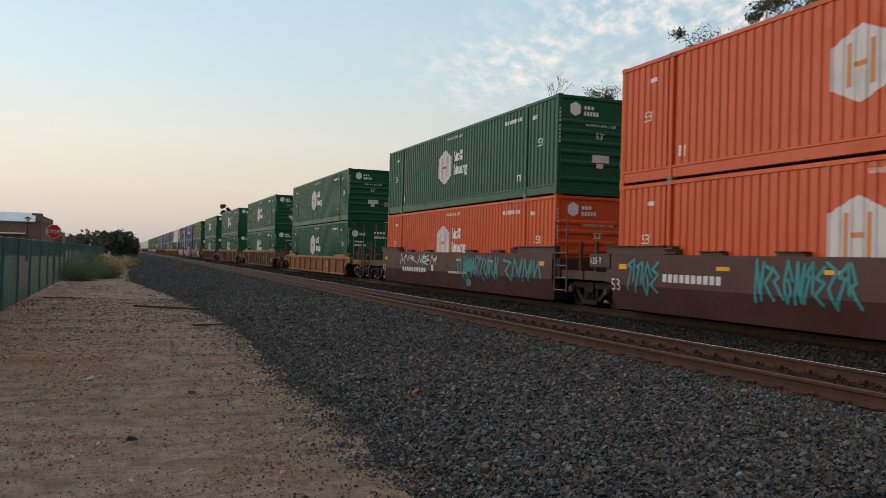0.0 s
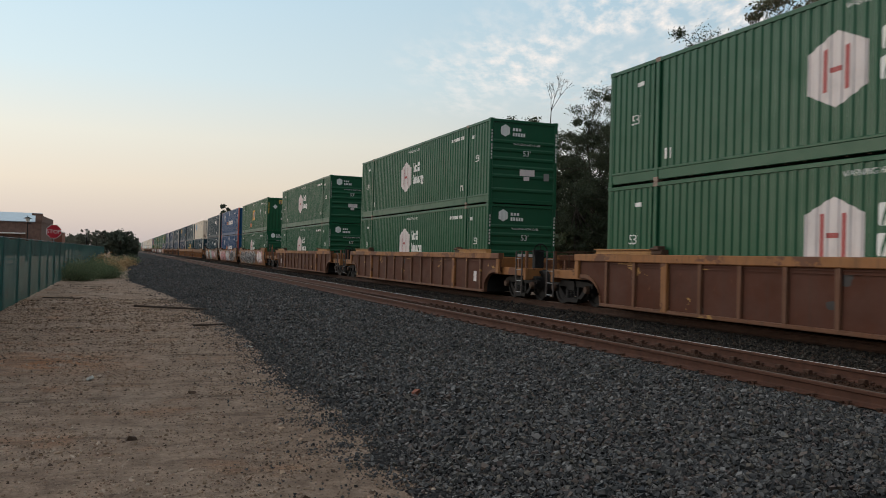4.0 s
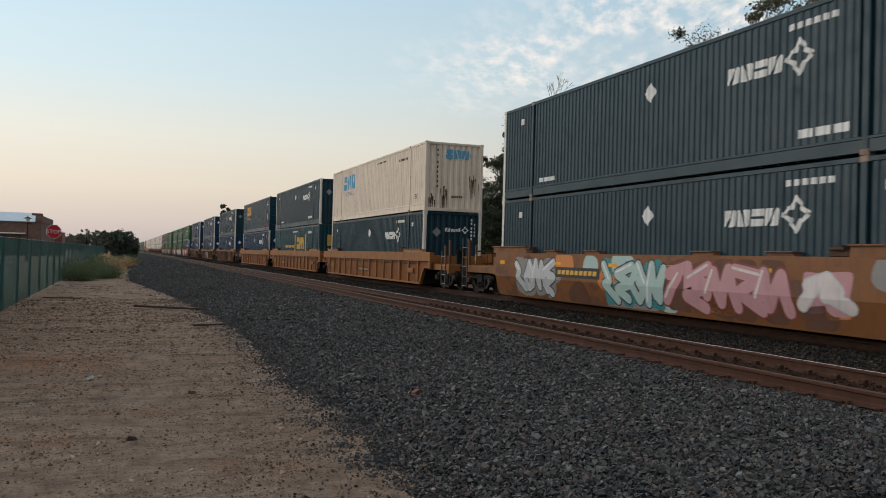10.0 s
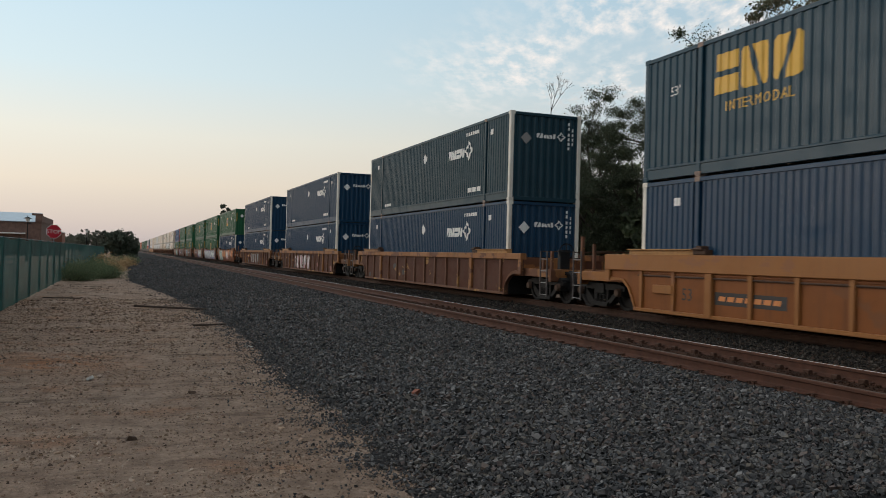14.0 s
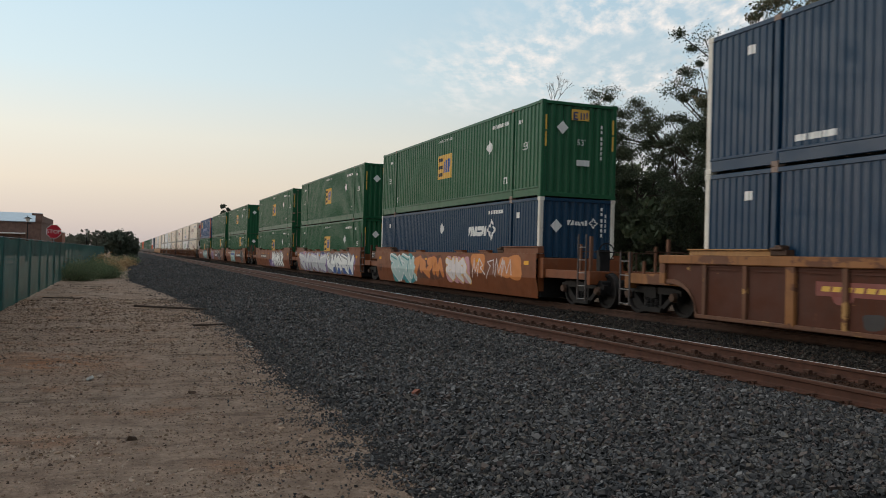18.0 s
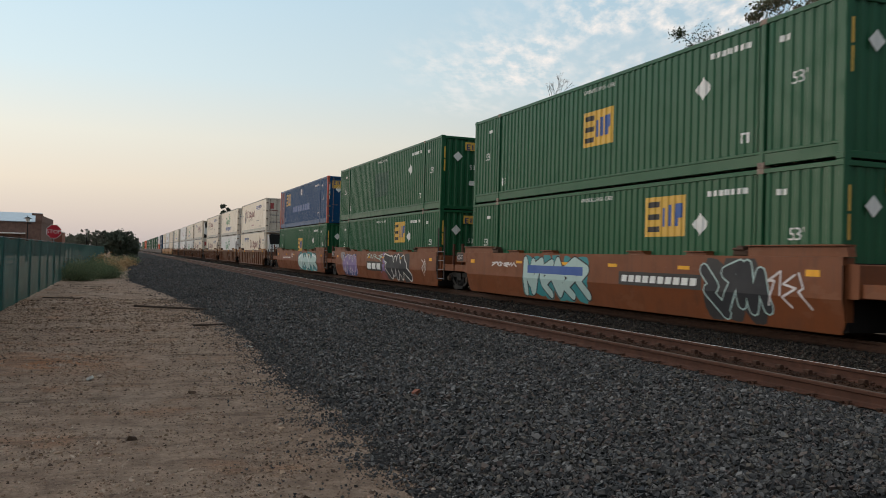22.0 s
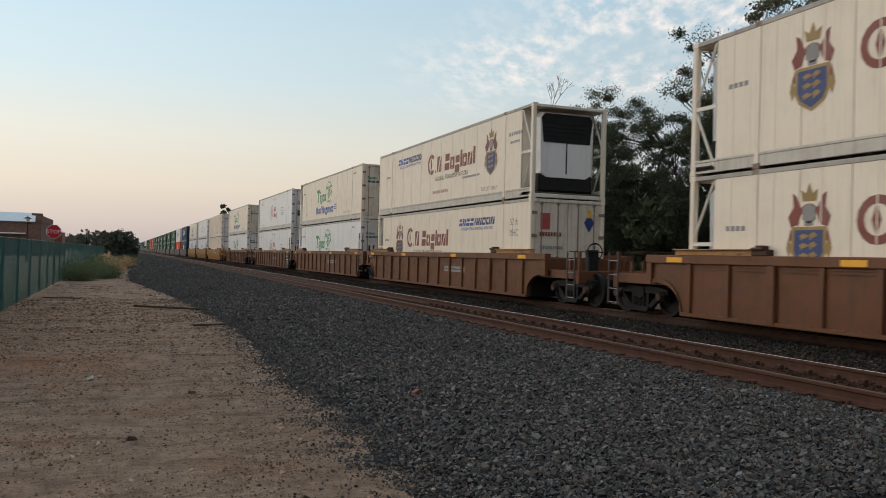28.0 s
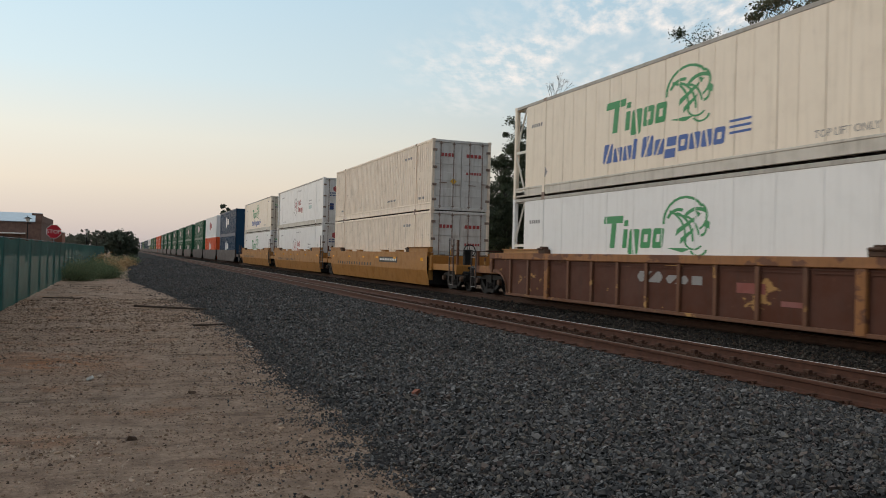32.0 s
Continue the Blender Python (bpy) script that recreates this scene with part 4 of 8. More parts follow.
def livery(th, kind):
    """One painted container: steel box, colours and marks."""
    RIB["pitch"], RIB["depth"] = (0.19, 0.024) if kind.startswith(("gem", "shell")) else (0.245, 0.03)
    if kind in ("hex_green", "hex_green_doors", "hex_orange"):
        col = "orange" if kind == "hex_orange" else "green"
        container_body(th, col, end="doors" if kind.endswith("doors") else "ribs")
        small_print(th, True)
        mark(th, "badge", [hexagon(-0.89, 1.58, 0.645, 0.68)], "pink", True, "white hexagon badge")
        mark(th, "badge_stroke", [rect(-1.2, -1.08, 1.2, 1.96), rect(-0.72, -0.6, 1.2, 1.96), rect(-1.03, -0.77, 1.53, 1.62)], "red" if col == "green" else "orange", True, "red upright bars in the badge", 0.009)
        mark(th, "name_strip", blocks(0.02, 0.95, 1.72, 2.1, 3, 0.32, 2, 0, "AxA") + blocks(0.0, 1.45, 1.22, 1.6, 5, 0.32, 3, 0, "Aixxg"), "white", True, "two white lines of bars")
        if kind.endswith("doors"):
            end_mark(th, "door_print", [hexagon(-0.85, 2.2, 0.17, 0.2)] + bars(-0.6, -0.25, 2.1, 2.25, 4) + bars(0.25, 0.9, 2.2, 2.32, 4) + bars(0.25, 1.0, 1.95, 2.07, 6) + bars(-0.95, -0.3, 1.7, 1.8, 7) + bars(-0.95, -0.2, 1.5, 1.6, 8), "white", "", 0.03)
        else:
            end_mark(th, "end_badge", [hexagon(-0.72, 2.5, 0.17, 0.21)], "white", "white hexagon badge")
            end_mark(th, "end_lettering", bars(-0.45, -0.1, 2.5, 2.6, 3) + bars(-0.45, 0.05, 2.32, 2.44, 5) + lettering("53'", 0.1, 1.66, 0.26) + lettering("WARNING HIGH CUBE", 0.1, 2.02, 0.1), "white", "", 0.032)
            end_mark(th, "end_label", [rect(-0.15, 0.42, 0.98, 1.2), rect(0.0, 0.22, 0.82, 0.96)], "pink", "white load label", 0.034)
            end_mark(th, "end_tag", [rect(0.78, 0.98, 0.85, 1.1)], "grey", "", 0.034)
        for b in (-HW + 0.065, HW - 0.065):
            end_mark(th, "number_strip", [rect(b - 0.02, b + 0.022, z, z + 0.075) for z in (1.5, 1.61, 1.72, 1.83, 1.94, 2.1, 2.21, 2.32, 2.43)], "pink", "", 0.004, -HL)
    elif kind.startswith("plaque"):
        blue, doors = kind == "plaque_blue", kind.endswith("doors")
        container_body(th, "shell" if blue else "empgreen", end="doors" if doors or blue else "vert", post="post_red" if blue else None)
        small_print(th, True, warn=not blue)
        if blue:
            box, far = (-5.68, -3.9, 1.65, 2.5), None
            mark(th, "pale_patch", [rect(-3.0, 3.05, 1.08, 1.5)], "patch", True, "pale blue overpainted name")
            mark(th, "label", [rect(-0.19, 0.34, 2.2, 2.6)], "white", True)
            mark(th, "rust_patch", [rect(-7.9, -6.2, 0.3, 2.75)], "maroon", True, "rust-red end bay")
        elif kind == "plaque_plain":
            box = None
            mark(th, "old_logo", [rect(-1.2, 1.15, 0.95, 2.1)], "shade", True, "darker patch of an old logo")
        elif kind == "plaque_low":
            box = (2.25, 3.76, 1.62, 2.54)
        else:
            box = (-0.69, 0.77, 1.15, 2.08)
        if box:
            a0, a1, z0, z1 = box
            w, h = a1 - a0, z1 - z0
            mark(th, "logo_panel", [rect(*box)], "yellow", True, "square yellow logo panel")
            mark(th, "logo_stroke", [rect(a0 + 0.1 * w, a0 + 0.4 * w, z0 + f * h, z0 + (f + 0.14) * h) for f in (0.12, 0.43, 0.74)], "dark", True, "", 0.009)
            mark(th, "logo_stroke", [rect(a0 + 0.45 * w, a0 + 0.53 * w, z0 + 0.25 * h, z0 + 0.72 * h), rect(a0 + 0.6 * w, a0 + 0.68 * w, z0 + 0.25 * h, z0 + 0.78 * h), rect(a0 + 0.76 * w, a0 + 0.84 * w, z0 + 0.25 * h, z0 + 0.8 * h), rect(a0 + 0.84 * w, a0 + 0.93 * w, z0 + 0.45 * h, z0 + 0.8 * h)], "blue", True, "", 0.009)
        if not blue:
            mark(th, "placard", [rhomb(4.28, 1.87, 0.25)], "white", True, "white diamond placard")
        off = 0.03
        end_mark(th, "end_logo", [rect(-1.0, -0.36, 2.14, 2.62), rect(0.28, 0.92, 2.14, 2.62)] if blue else [rect(-0.3, 0.3, 2.35, 2.68)], "yellow", "", off)
        end_mark(th, "end_logo_stroke", [rect(b + u, b + v, z0, z1) for b in ((-0.68, 0.6) if blue else (0.0,)) for u, v, z0, z1 in ((-0.24, -0.19, 2.36, 2.6), (-0.19, -0.08, 2.36, 2.41), (-0.19, -0.1, 2.46, 2.5), (-0.19, -0.08, 2.56, 2.6), (0.0, 0.05, 2.38, 2.58), (0.1, 0.15, 2.38, 2.58), (0.2, 0.25, 2.42, 2.6))], "navy", "", off + 0.004)
        end_mark(th, "end_lettering", ([] if doors else [rhomb(-0.6, 2.1, 0.2)]) + lettering("53'", 0.05, 1.6, 0.26) + [rect(-0.1, 0.35, 0.98, 1.16)] + [rect(0.72, 0.78, z, z + 0.1) for z in (1.2, 1.35, 1.5, 1.65, 1.8, 2.0, 2.15)], "white", "", off)
        for b in (-HW + 0.14, HW - 0.14):
            end_mark(th, "reflector", [rect(b - 0.03, b + 0.03, 1.5, 1.95), rect(b - 0.03, b + 0.03, 2.0, 2.45)], "yellow" if not blue else "white", "", off)
    elif kind.startswith("gem"):
        container_body(th, "slate" if kind == "gem_slate" else "blue", post="post_white", end="vert")
        mark(th, "lettering", bars(4.3, 5.5, 2.5, 2.62, 6) + bars(4.6, 5.8, 0.46, 0.62, 3, 0.15) + bars(-5.6, -4.6, 0.42, 0.54, 3, 0.15) + bars(6.5, 6.8, 2.3, 2.48, 1) + bars(-6.9, -6.6, 2.3, 2.48, 1), "white", True, "white stencilled bars")
        mark(th, "name_strip", blocks(2.62, 4.18, 1.78, 2.12, 4, 0.25, 5, 0.03, "AAAA"), "white", True, "white logo of plain blocks")
        mark(th, "logo_mark", gem_mark(4.58, 1.98, 0.36), "white", True, "white diamond-shaped logo mark")
        mark(th, "placard", [rhomb(-0.05, 2.12, 0.24)], "white", True, "white diamond placard")
        end_mark(th, "end_logo", blocks(-0.35, 0.35, 2.08, 2.24, 4, 0.25, 5) + gem_mark(0.55, 2.16, 0.16), "white", "", 0.006)
        end_mark(th, "end_placard", [rhomb(-0.72, 2.05, 0.2)], "white" if kind == "gem" else "grey", "", 0.006)
        end_mark(th, "number_strip", [rect(0.8, 0.87, z, z + 0.1) for z in (1.75, 1.9, 2.05, 2.2, 2.4, 2.55)] + [rect(0.95, 1.0, z, z + 0.1) for z in (1.9, 2.05, 2.2, 2.35)], "white", "", 0.006)
    elif kind == "shell":
        container_body(th, "shell", post="post_red", end="vert")
        mark(th, "lettering", lettering("53", 7.0, 1.9, 0.45) + [rect(6.75, 7.25, 1.35, 1.75)] + [rect(-0.16, 0.36, 2.3, 2.72)] + bars(4.4, 5.6, 2.35, 2.46, 6), "white", True, "white length mark and labels")
        mark(th, "logo_disc", ring(-4.72, 2.12, 0.42, 0.42, 16, 100, 160) + [rect(-4.66, -4.05, 1.78 + 0.12 * i, 1.83 + 0.12 * i) for i in range(6)], "white", True, "round white striped logo")
        mark(th, "orange_name", blocks(-2.77, -0.85, 1.26, 1.72, 5, 0.3, 8, 0, "Axxxx"), "orange", True, "orange blocks of a name")
        mark(th, "white_name", blocks(-0.72, 3.05, 1.24, 1.84, 10, 0.3, 9, 0, "Axxxxxxxix"), "white", True, "white blocks of a name")
        end_mark(th, "end_lettering", lettering("53", 0.1, 2.15, 0.36) + [rect(-0.15, 0.35, 1.65, 2.05), rect(-0.15, 0.35, 1.0, 1.25)] + [rect(0.82, 0.88, z, z + 0.1) for z in (1.3, 1.5, 1.7, 1.9, 2.1, 2.3)], "white", "", 0.006)
        mark(th, "amber_tag", [rect(7.5, 7.65, 1.1, 1.25), rect(6.9, 7.1, 0.6, 0.8)], "reflect", True)
    elif kind == "goldmark_white":
        container_body(th, "cream", end="vert")
        mark(th, "logo_figure", blocks(-5.5, -3.05, 1.68, 2.46, 3, 0.34, 12, 0, "AAA"), "sky", True, "light blue logo blocks")
        mark(th, "subtitle", lettering("INTERMODAL", -4.25, 1.36, 0.28), "grey", True)
        mark(th, "lettering", lettering("53'", 6.95, 0.55, 0.3) + bars(4.5, 5.7, 2.35, 2.45, 7) + bars(1.0, 2.5, 2.55, 2.62, 8) + lettering("53'", -6.9, 0.55, 0.3), "dark", True)
        end_mark(th, "end_logo", blocks(-0.4, 0.7, 2.22, 2.6, 3, 0.34, 12, 0, "AAA"), "sky", "", 0.006)
        streaks = random.Random(17)
        for b0, n, top in ((-0.45, 9, 1.1), (-0.95, 5, 0.8), (0.75, 5, 2.2), (0.98, 4, 1.5)):
            runs = []
            for _ in range(n):
                b, w, z1 = b0 + streaks.uniform(-0.16, 0.16), streaks.uniform(0.012, 0.035), top * streaks.uniform(0.6, 1.0)
                z0 = max(0.16, z1 - streaks.uniform(0.3, 0.8))
                runs.append([(b - w * 0.3, z0), (b + w * 0.3, z0), (b + w, z1), (b - w, z1 - 0.04)])
            tagged(end_mark(th, "rust_streak", runs, "umber", "brown rust streaks on the end", 0.004), kind="stuff")
        end_mark(th, "number_strip", [rect(-0.78, -0.72, z, z + 0.1) for z in (1.0, 1.2, 1.4, 1.6, 1.8, 2.0, 2.3, 2.5)] + bars(-0.1, 0.4, 0.6, 0.68, 6), "dark", "", 0.006)
    elif kind in ("goldmark_teal", "goldmark_dark"):
        container_body(th, "teal" if kind == "goldmark_teal" else "goldmark", end="vert" if kind == "goldmark_teal" else "ribs")
        if kind == "goldmark_teal":
            mark(th, "logo_figure", blocks(0.75, 3.5, 1.3, 2.15, 3, 0.33, 12, 0, "AAA"), "yellow", True, "yellow logo blocks")
            mark(th, "logo_bracket", [rect(0.04, 0.36, 1.0, 2.32), rect(3.78, 4.08, 1.0, 2.32)], "yellow", True, "yellow upright bars")
            mark(th, "slogan", bars(-3.9, -0.2, 1.42, 1.6, 18), "yellow", True)
            mark(th, "lettering", bars(4.4, 5.7, 2.35, 2.52, 6) + bars(-0.6, 1.0, 2.5, 2.6, 9), "white", True)
            part("yellow_panel", end_geo([rect(-0.75, 0.55, 1.55, 2.25)], -HL + 0.03), P["yellow"], th, "yellow panel on the end")
        else:
            mark(th, "logo_figure", blocks(-5.62, -3.06, 1.66, 2.5, 3, 0.34, 12, 0, "AAA"), "yellow", True, "yellow logo blocks")
            mark(th, "subtitle", lettering("INTERMODAL", -4.3, 1.28, 0.3), "yellow", True)
            mark(th, "lettering", lettering("53'", -6.95, 1.9, 0.3) + bars(6.4, 7.3, 2.4, 2.52, 4) + bars(6.4, 7.2, 2.2, 2.3, 5), "white", True)
            mark(th, "tag", [rect(6.8, 7.2, 1.0, 1.4)], "yellow", True)
            mark(th, "red_strip", bars(6.5, 7.5, 0.45, 0.6, 5), "red", True)
            end_mark(th, "end_logo", blocks(-0.4, 0.55, 1.75, 2.0, 3, 0.34, 12), "yellow", "", 0.032)
            end_mark(th, "end_lettering", lettering("53'", 0.05, 2.35, 0.24) + bars(-0.5, 0.6, 1.55, 1.62, 12), "white", "", 0.032)
            end_mark(th, "end_tag", [rect(-0.1, 0.25, 0.95, 1.3)], "orange", "", 0.032)
    elif kind.startswith("crest"):
        side, unit = kind[6], kind.endswith("unit")     # crest_a, crest_b, crest_a_unit ...
        container_body(th, "reefer", ribbed=False, end="reefer" if unit else "doors", end_mat=None if unit else "door_dirt", far_end="plain" if unit else "reefer")
        crest = 5.0 if side == "a" else -4.7
        w0 = -1.24 if side == "a" else -3.66
        mark(th, "name_strip", ring(w0 + 0.42, 1.82, 0.42, 0.15, 12, 45, 270) + [rhomb(w0 + 0.4, 1.82, 0.1, 0.3), rect(w0 + 0.86, w0 + 0.96, 1.45, 1.55)] + blocks(w0 + 1.05, w0 + 4.9, 1.46, 2.08, 8, 0.3, 53, 0.02, "A Axglxxl"), "maroon", False, "dark red blackletter-like bars")
        mark(th, "subtitle", lettering("GLOBAL TRANSPORTATION", w0 + 2.55, 1.12, 0.26), "dark", False)
        tm = -5.15 if side == "a" else 2.3
        mark(th, "blue_mark", blocks(tm, tm + 1.4, 2.16, 2.42, 4, 0.25, 31, 0.04, "AAAA") + lettering("REFRIGERATED INTERMODAL NETWORK", tm + 1.6, 2.0, 0.15), "blue", False)
        mark(th, "grey_mark", blocks(tm + 1.42, tm + 3.15, 2.16, 2.42, 5, 0.25, 32, 0.04, "AAAAA"), "navy", False)
        mark(th, "crest_red", [[(crest + f * q, z) for q, z in ((0.16, 2.02), (0.3, 2.3), (0.4, 2.36), (0.37, 2.1), (0.5, 1.92), (0.42, 1.72), (0.52, 1.42), (0.4, 1.5), (0.42, 1.74), (0.26, 1.78))] for f in (-1, 1)] + ring(crest, 1.9, 0.26, 0.08, 10, 20, 140), "maroon", False, "dark red mantling of a crest")
        mark(th, "crest_gold", [[(crest + q, z) for q, z in ((-0.4, 1.74), (0.4, 1.74), (0.41, 1.28), (0.3, 1.08), (0.0, 0.92), (-0.3, 1.08), (-0.41, 1.28))], [(crest + q, z) for q, z in ((-0.15, 2.2), (0.15, 2.2), (0.2, 2.42), (0.08, 2.34), (0.0, 2.54), (-0.08, 2.34), (-0.2, 2.42))], rhomb(crest - 0.46, 1.36, 0.07, 0.2), rhomb(crest + 0.46, 1.36, 0.07, 0.2)], "brass", False, "gold shield edge and crown", 0.008)
        mark(th, "crest_helmet", [hexagon(crest, 1.98, 0.15, 0.19), rect(crest - 0.1, crest + 0.1, 1.76, 1.84)], "grey", False, "grey helmet", 0.011)
        mark(th, "crest_blue", [[(crest + q, z) for q, z in ((-0.33, 1.68), (0.33, 1.68), (0.34, 1.3), (0.25, 1.13), (0.0, 0.99), (-0.25, 1.13), (-0.34, 1.3))]], "navy", False, "dark blue shield", 0.012)
        mark(th, "crest_charge", [p for z in (1.22, 1.4, 1.57) for p in (rhomb(crest - 0.1, z, 0.13, 0.05), rhomb(crest + 0.12, z + 0.02, 0.1, 0.06), rect(crest - 0.18, crest - 0.14, z - 0.07, z), rect(crest + 0.04, crest + 0.08, z - 0.07, z))], "brass", False, "", 0.015)
        mark(th, "lettering", (lettering("53 ft", 6.9, 2.1, 0.3) + lettering("XHC", 6.9, 1.75, 0.3) if side == "b" and not unit else bars(6.4, 7.4, 2.05, 2.16, 6) + bars(6.5, 7.2, 1.8, 1.88, 5)) + lettering("TOP LIFT ONLY", 4.9, 0.42, 0.2) + bars(-6.9, -6.3, 1.7, 1.8, 4) + bars(2.5, 4.1, 1.0, 1.08, 12), "grey", False)
        mark(th, "faded_red", bars(-0.6, 1.1, 0.62, 0.74, 9), "rose", False)
        if not unit:
            end_mark(th, "red_label", [rect(-0.95, -0.62, 1.95, 2.45)], "red", "red label on the door")
            end_mark(th, "door_strip", bars(-0.98, -0.2, 1.75, 1.87, 8), "maroon", "", 0.012)
            end_mark(th, "door_crest", [rhomb(0.75, 2.2, 0.18, 0.3)], "navy", "", 0.012)
            end_mark(th, "door_gold", [rect(0.68, 0.82, 2.35, 2.6)], "yellow", "", 0.016)
            end_mark(th, "door_print", bars(-0.95, -0.15, 1.35, 1.45, 9) + bars(-0.9, 0.9, 0.72, 0.84, 14), "grey", "", 0.012)
    elif kind.startswith("mane"):
        container_body(th, "reefer" if kind.endswith("old") else "white", ribbed=False, end="doors", end_mat="door_dirt" if kind.endswith("old") else "door_white", far_end="reefer")
        mark(th, "green_name", [rect(-2.72, -1.85, 1.98, 2.16, 0.03), rect(-2.42, -2.2, 1.36, 1.98, 0.08), rect(-1.86, -1.67, 1.36, 1.82, 0.05), rect(-1.8, -1.62, 1.9, 2.04, 0.02)] + blocks(-1.6, -0.15, 1.36, 1.98, 3, 0.3, 41, 0.08, "gxx"), "green", False, "green blocks of a name")
        head = ring(0.55, 1.95, 0.78, 0.08, 9, 35, 150, 0.72) + ring(0.85, 2.05, 0.5, 0.07, 8, -60, 110, 0.7) + ring(-0.1, 1.55, 0.75, 0.07, 8, -5, 85, 0.9) + ring(0.15, 1.5, 0.75, 0.07, 8, 0, 80, 0.9) + ring(0.5, 1.55, 0.6, 0.06, 8, 10, 80, 0.9) + ring(0.9, 1.55, 0.35, 0.06, 7, 180, 140, 0.7) + ring(1.15, 1.78, 0.18, 0.06, 6, -100, 160)
        head += ring(1.0, 1.75, 0.62, 0.1, 9, 60, 75, 0.8) + ring(0.35, 1.85, 0.5, 0.09, 7, 70, 80, 0.8) + ring(1.05, 1.35, 0.3, 0.07, 8, 200, 150, 0.6) + [[(0.25, 1.62), (0.95, 1.98), (0.98, 2.06), (0.3, 1.78)], [(0.42, 1.44), (0.88, 1.72), (0.9, 1.8), (0.44, 1.58)], [(1.28, 1.98), (1.42, 1.9), (1.4, 1.76), (1.2, 1.84)], [(0.92, 2.18), (1.12, 2.1), (1.02, 2.02)], [(-0.05, 1.36), (0.5, 1.26), (0.8, 1.34), (0.5, 1.36)]]
        mark(th, "green_swirl", head, "green", False, "green curved stripes of an animal's head")
        mark(th, "blue_name", blocks(-2.84, -1.35, 0.62, 1.1, 4, 0.3, 43, 0.07, "Axxl") + blocks(-1.15, 1.85, 0.62, 1.1, 7, 0.3, 44, 0.07, "Axgxxxx") + [rect(1.95, 2.6, z, z + 0.05) for z in (0.78, 0.9, 1.02)], "blue", False, "blue blocks of a name with speed lines")
        mark(th, "lettering", bars(-6.9, -6.2, 2.1, 2.2, 5) + lettering("TOP LIFT ONLY", 4.9, 0.42, 0.2) + bars(6.3, 6.9, 2.45, 2.55, 4) + [rhomb(-6.0, 0.7, 0.16)], "grey", False)
        end_mark(th, "door_green", blocks(-0.98, -0.5, 2.1, 2.24, 5, 0.3, 41), "green", "", 0.012)
        end_mark(th, "door_print", bars(-0.98, -0.2, 1.92, 2.02, 11) + bars(0.15, 1.0, 2.05, 2.15, 9), "navy", "", 0.012)
        end_mark(th, "door_placard", [rhomb(0.32, 1.6, 0.2)], "grey", "", 0.012)
    elif kind == "hex_white":
        container_body(th, "white", ribbed=False, end="doors", end_mat="door_white", far_end="reefer")
        hx = hexagon(-0.74, 1.45, 0.62, 0.66)
        hi = hexagon(-0.74, 1.45, 0.62, 0.66, 0.9)
        mark(th, "badge_outline", [[hx[i], hx[(i + 1) % 6], hi[(i + 1) % 6], hi[i]] for i in range(6)], "grey", False, "grey hexagon outline")
        mark(th, "badge_stroke", [rect(-1.02, -0.9, 1.1, 1.8), rect(-0.58, -0.46, 1.1, 1.8), rect(-0.85, -0.63, 1.4, 1.5)], "red", False, "red upright bars in the badge")
        mark(th, "name_strip", blocks(0.25, 1.2, 1.5, 1.86, 3, 0.3, 2, 0, "AxA") + blocks(0.2, 1.75, 1.02, 1.4, 5, 0.3, 3, 0, "Aixxg"), "red", False, "red bars of a name")
        mark(th, "lettering", bars(-6.4, -5.4, 2.3, 2.4, 8) + lettering("53", -7.0, 1.45, 0.24) + lettering("TOP LIFT ONLY", -5.6, 0.42, 0.17, False) + lettering("WARNING HIGH CUBE", 0.5, 2.45, 0.16) + bars(3.8, 4.7, 1.6, 1.68, 5) + bars(3.8, 4.7, 1.4, 1.48, 5) + lettering("53", 6.9, 1.45, 0.24), "grey", False)
        mark(th, "label_box", [rect(3.8, 4.7, 1.1, 1.32)], "mint", False)
        end_mark(th, "door_badge", [hexagon(-0.5, 2.2, 0.15, 0.18)], "red", "", 0.012)
        end_mark(th, "door_print", bars(-0.85, -0.2, 1.9, 1.98, 7) + bars(-0.85, -0.2, 1.75, 1.83, 7) + bars(0.3, 1.0, 2.25, 2.37, 5) + bars(0.3, 1.0, 2.0, 2.12, 5) + [rect(-0.85, -0.6, 0.9, 1.3), rect(-0.4, -0.15, 0.9, 1.3), rect(0.6, 0.85, 0.9, 1.3)], "navy", "", 0.012)
    elif kind == "white_box":
        container_body(th, "cream", ribbed=True, end="doors", end_mat="door_white")
        mark(th, "lettering", bars(4.6, 5.6, 2.3, 2.4, 7) + bars(6.5, 7.2, 0.5, 0.6, 4) + bars(-6.8, -6.2, 0.5, 0.6, 4) + bars(2.0, 3.4, 0.6, 0.68, 9), "grey", True)
        end_mark(th, "door_print", bars(-0.9, -0.3, 2.2, 2.34, 4) + bars(0.2, 0.9, 2.2, 2.34, 4) + bars(0.2, 0.9, 1.5, 1.6, 6), "red", "", 0.026)
        end_mark(th, "door_tag", [rhomb(-0.35, 1.2, 0.14)], "yellow", "", 0.026)


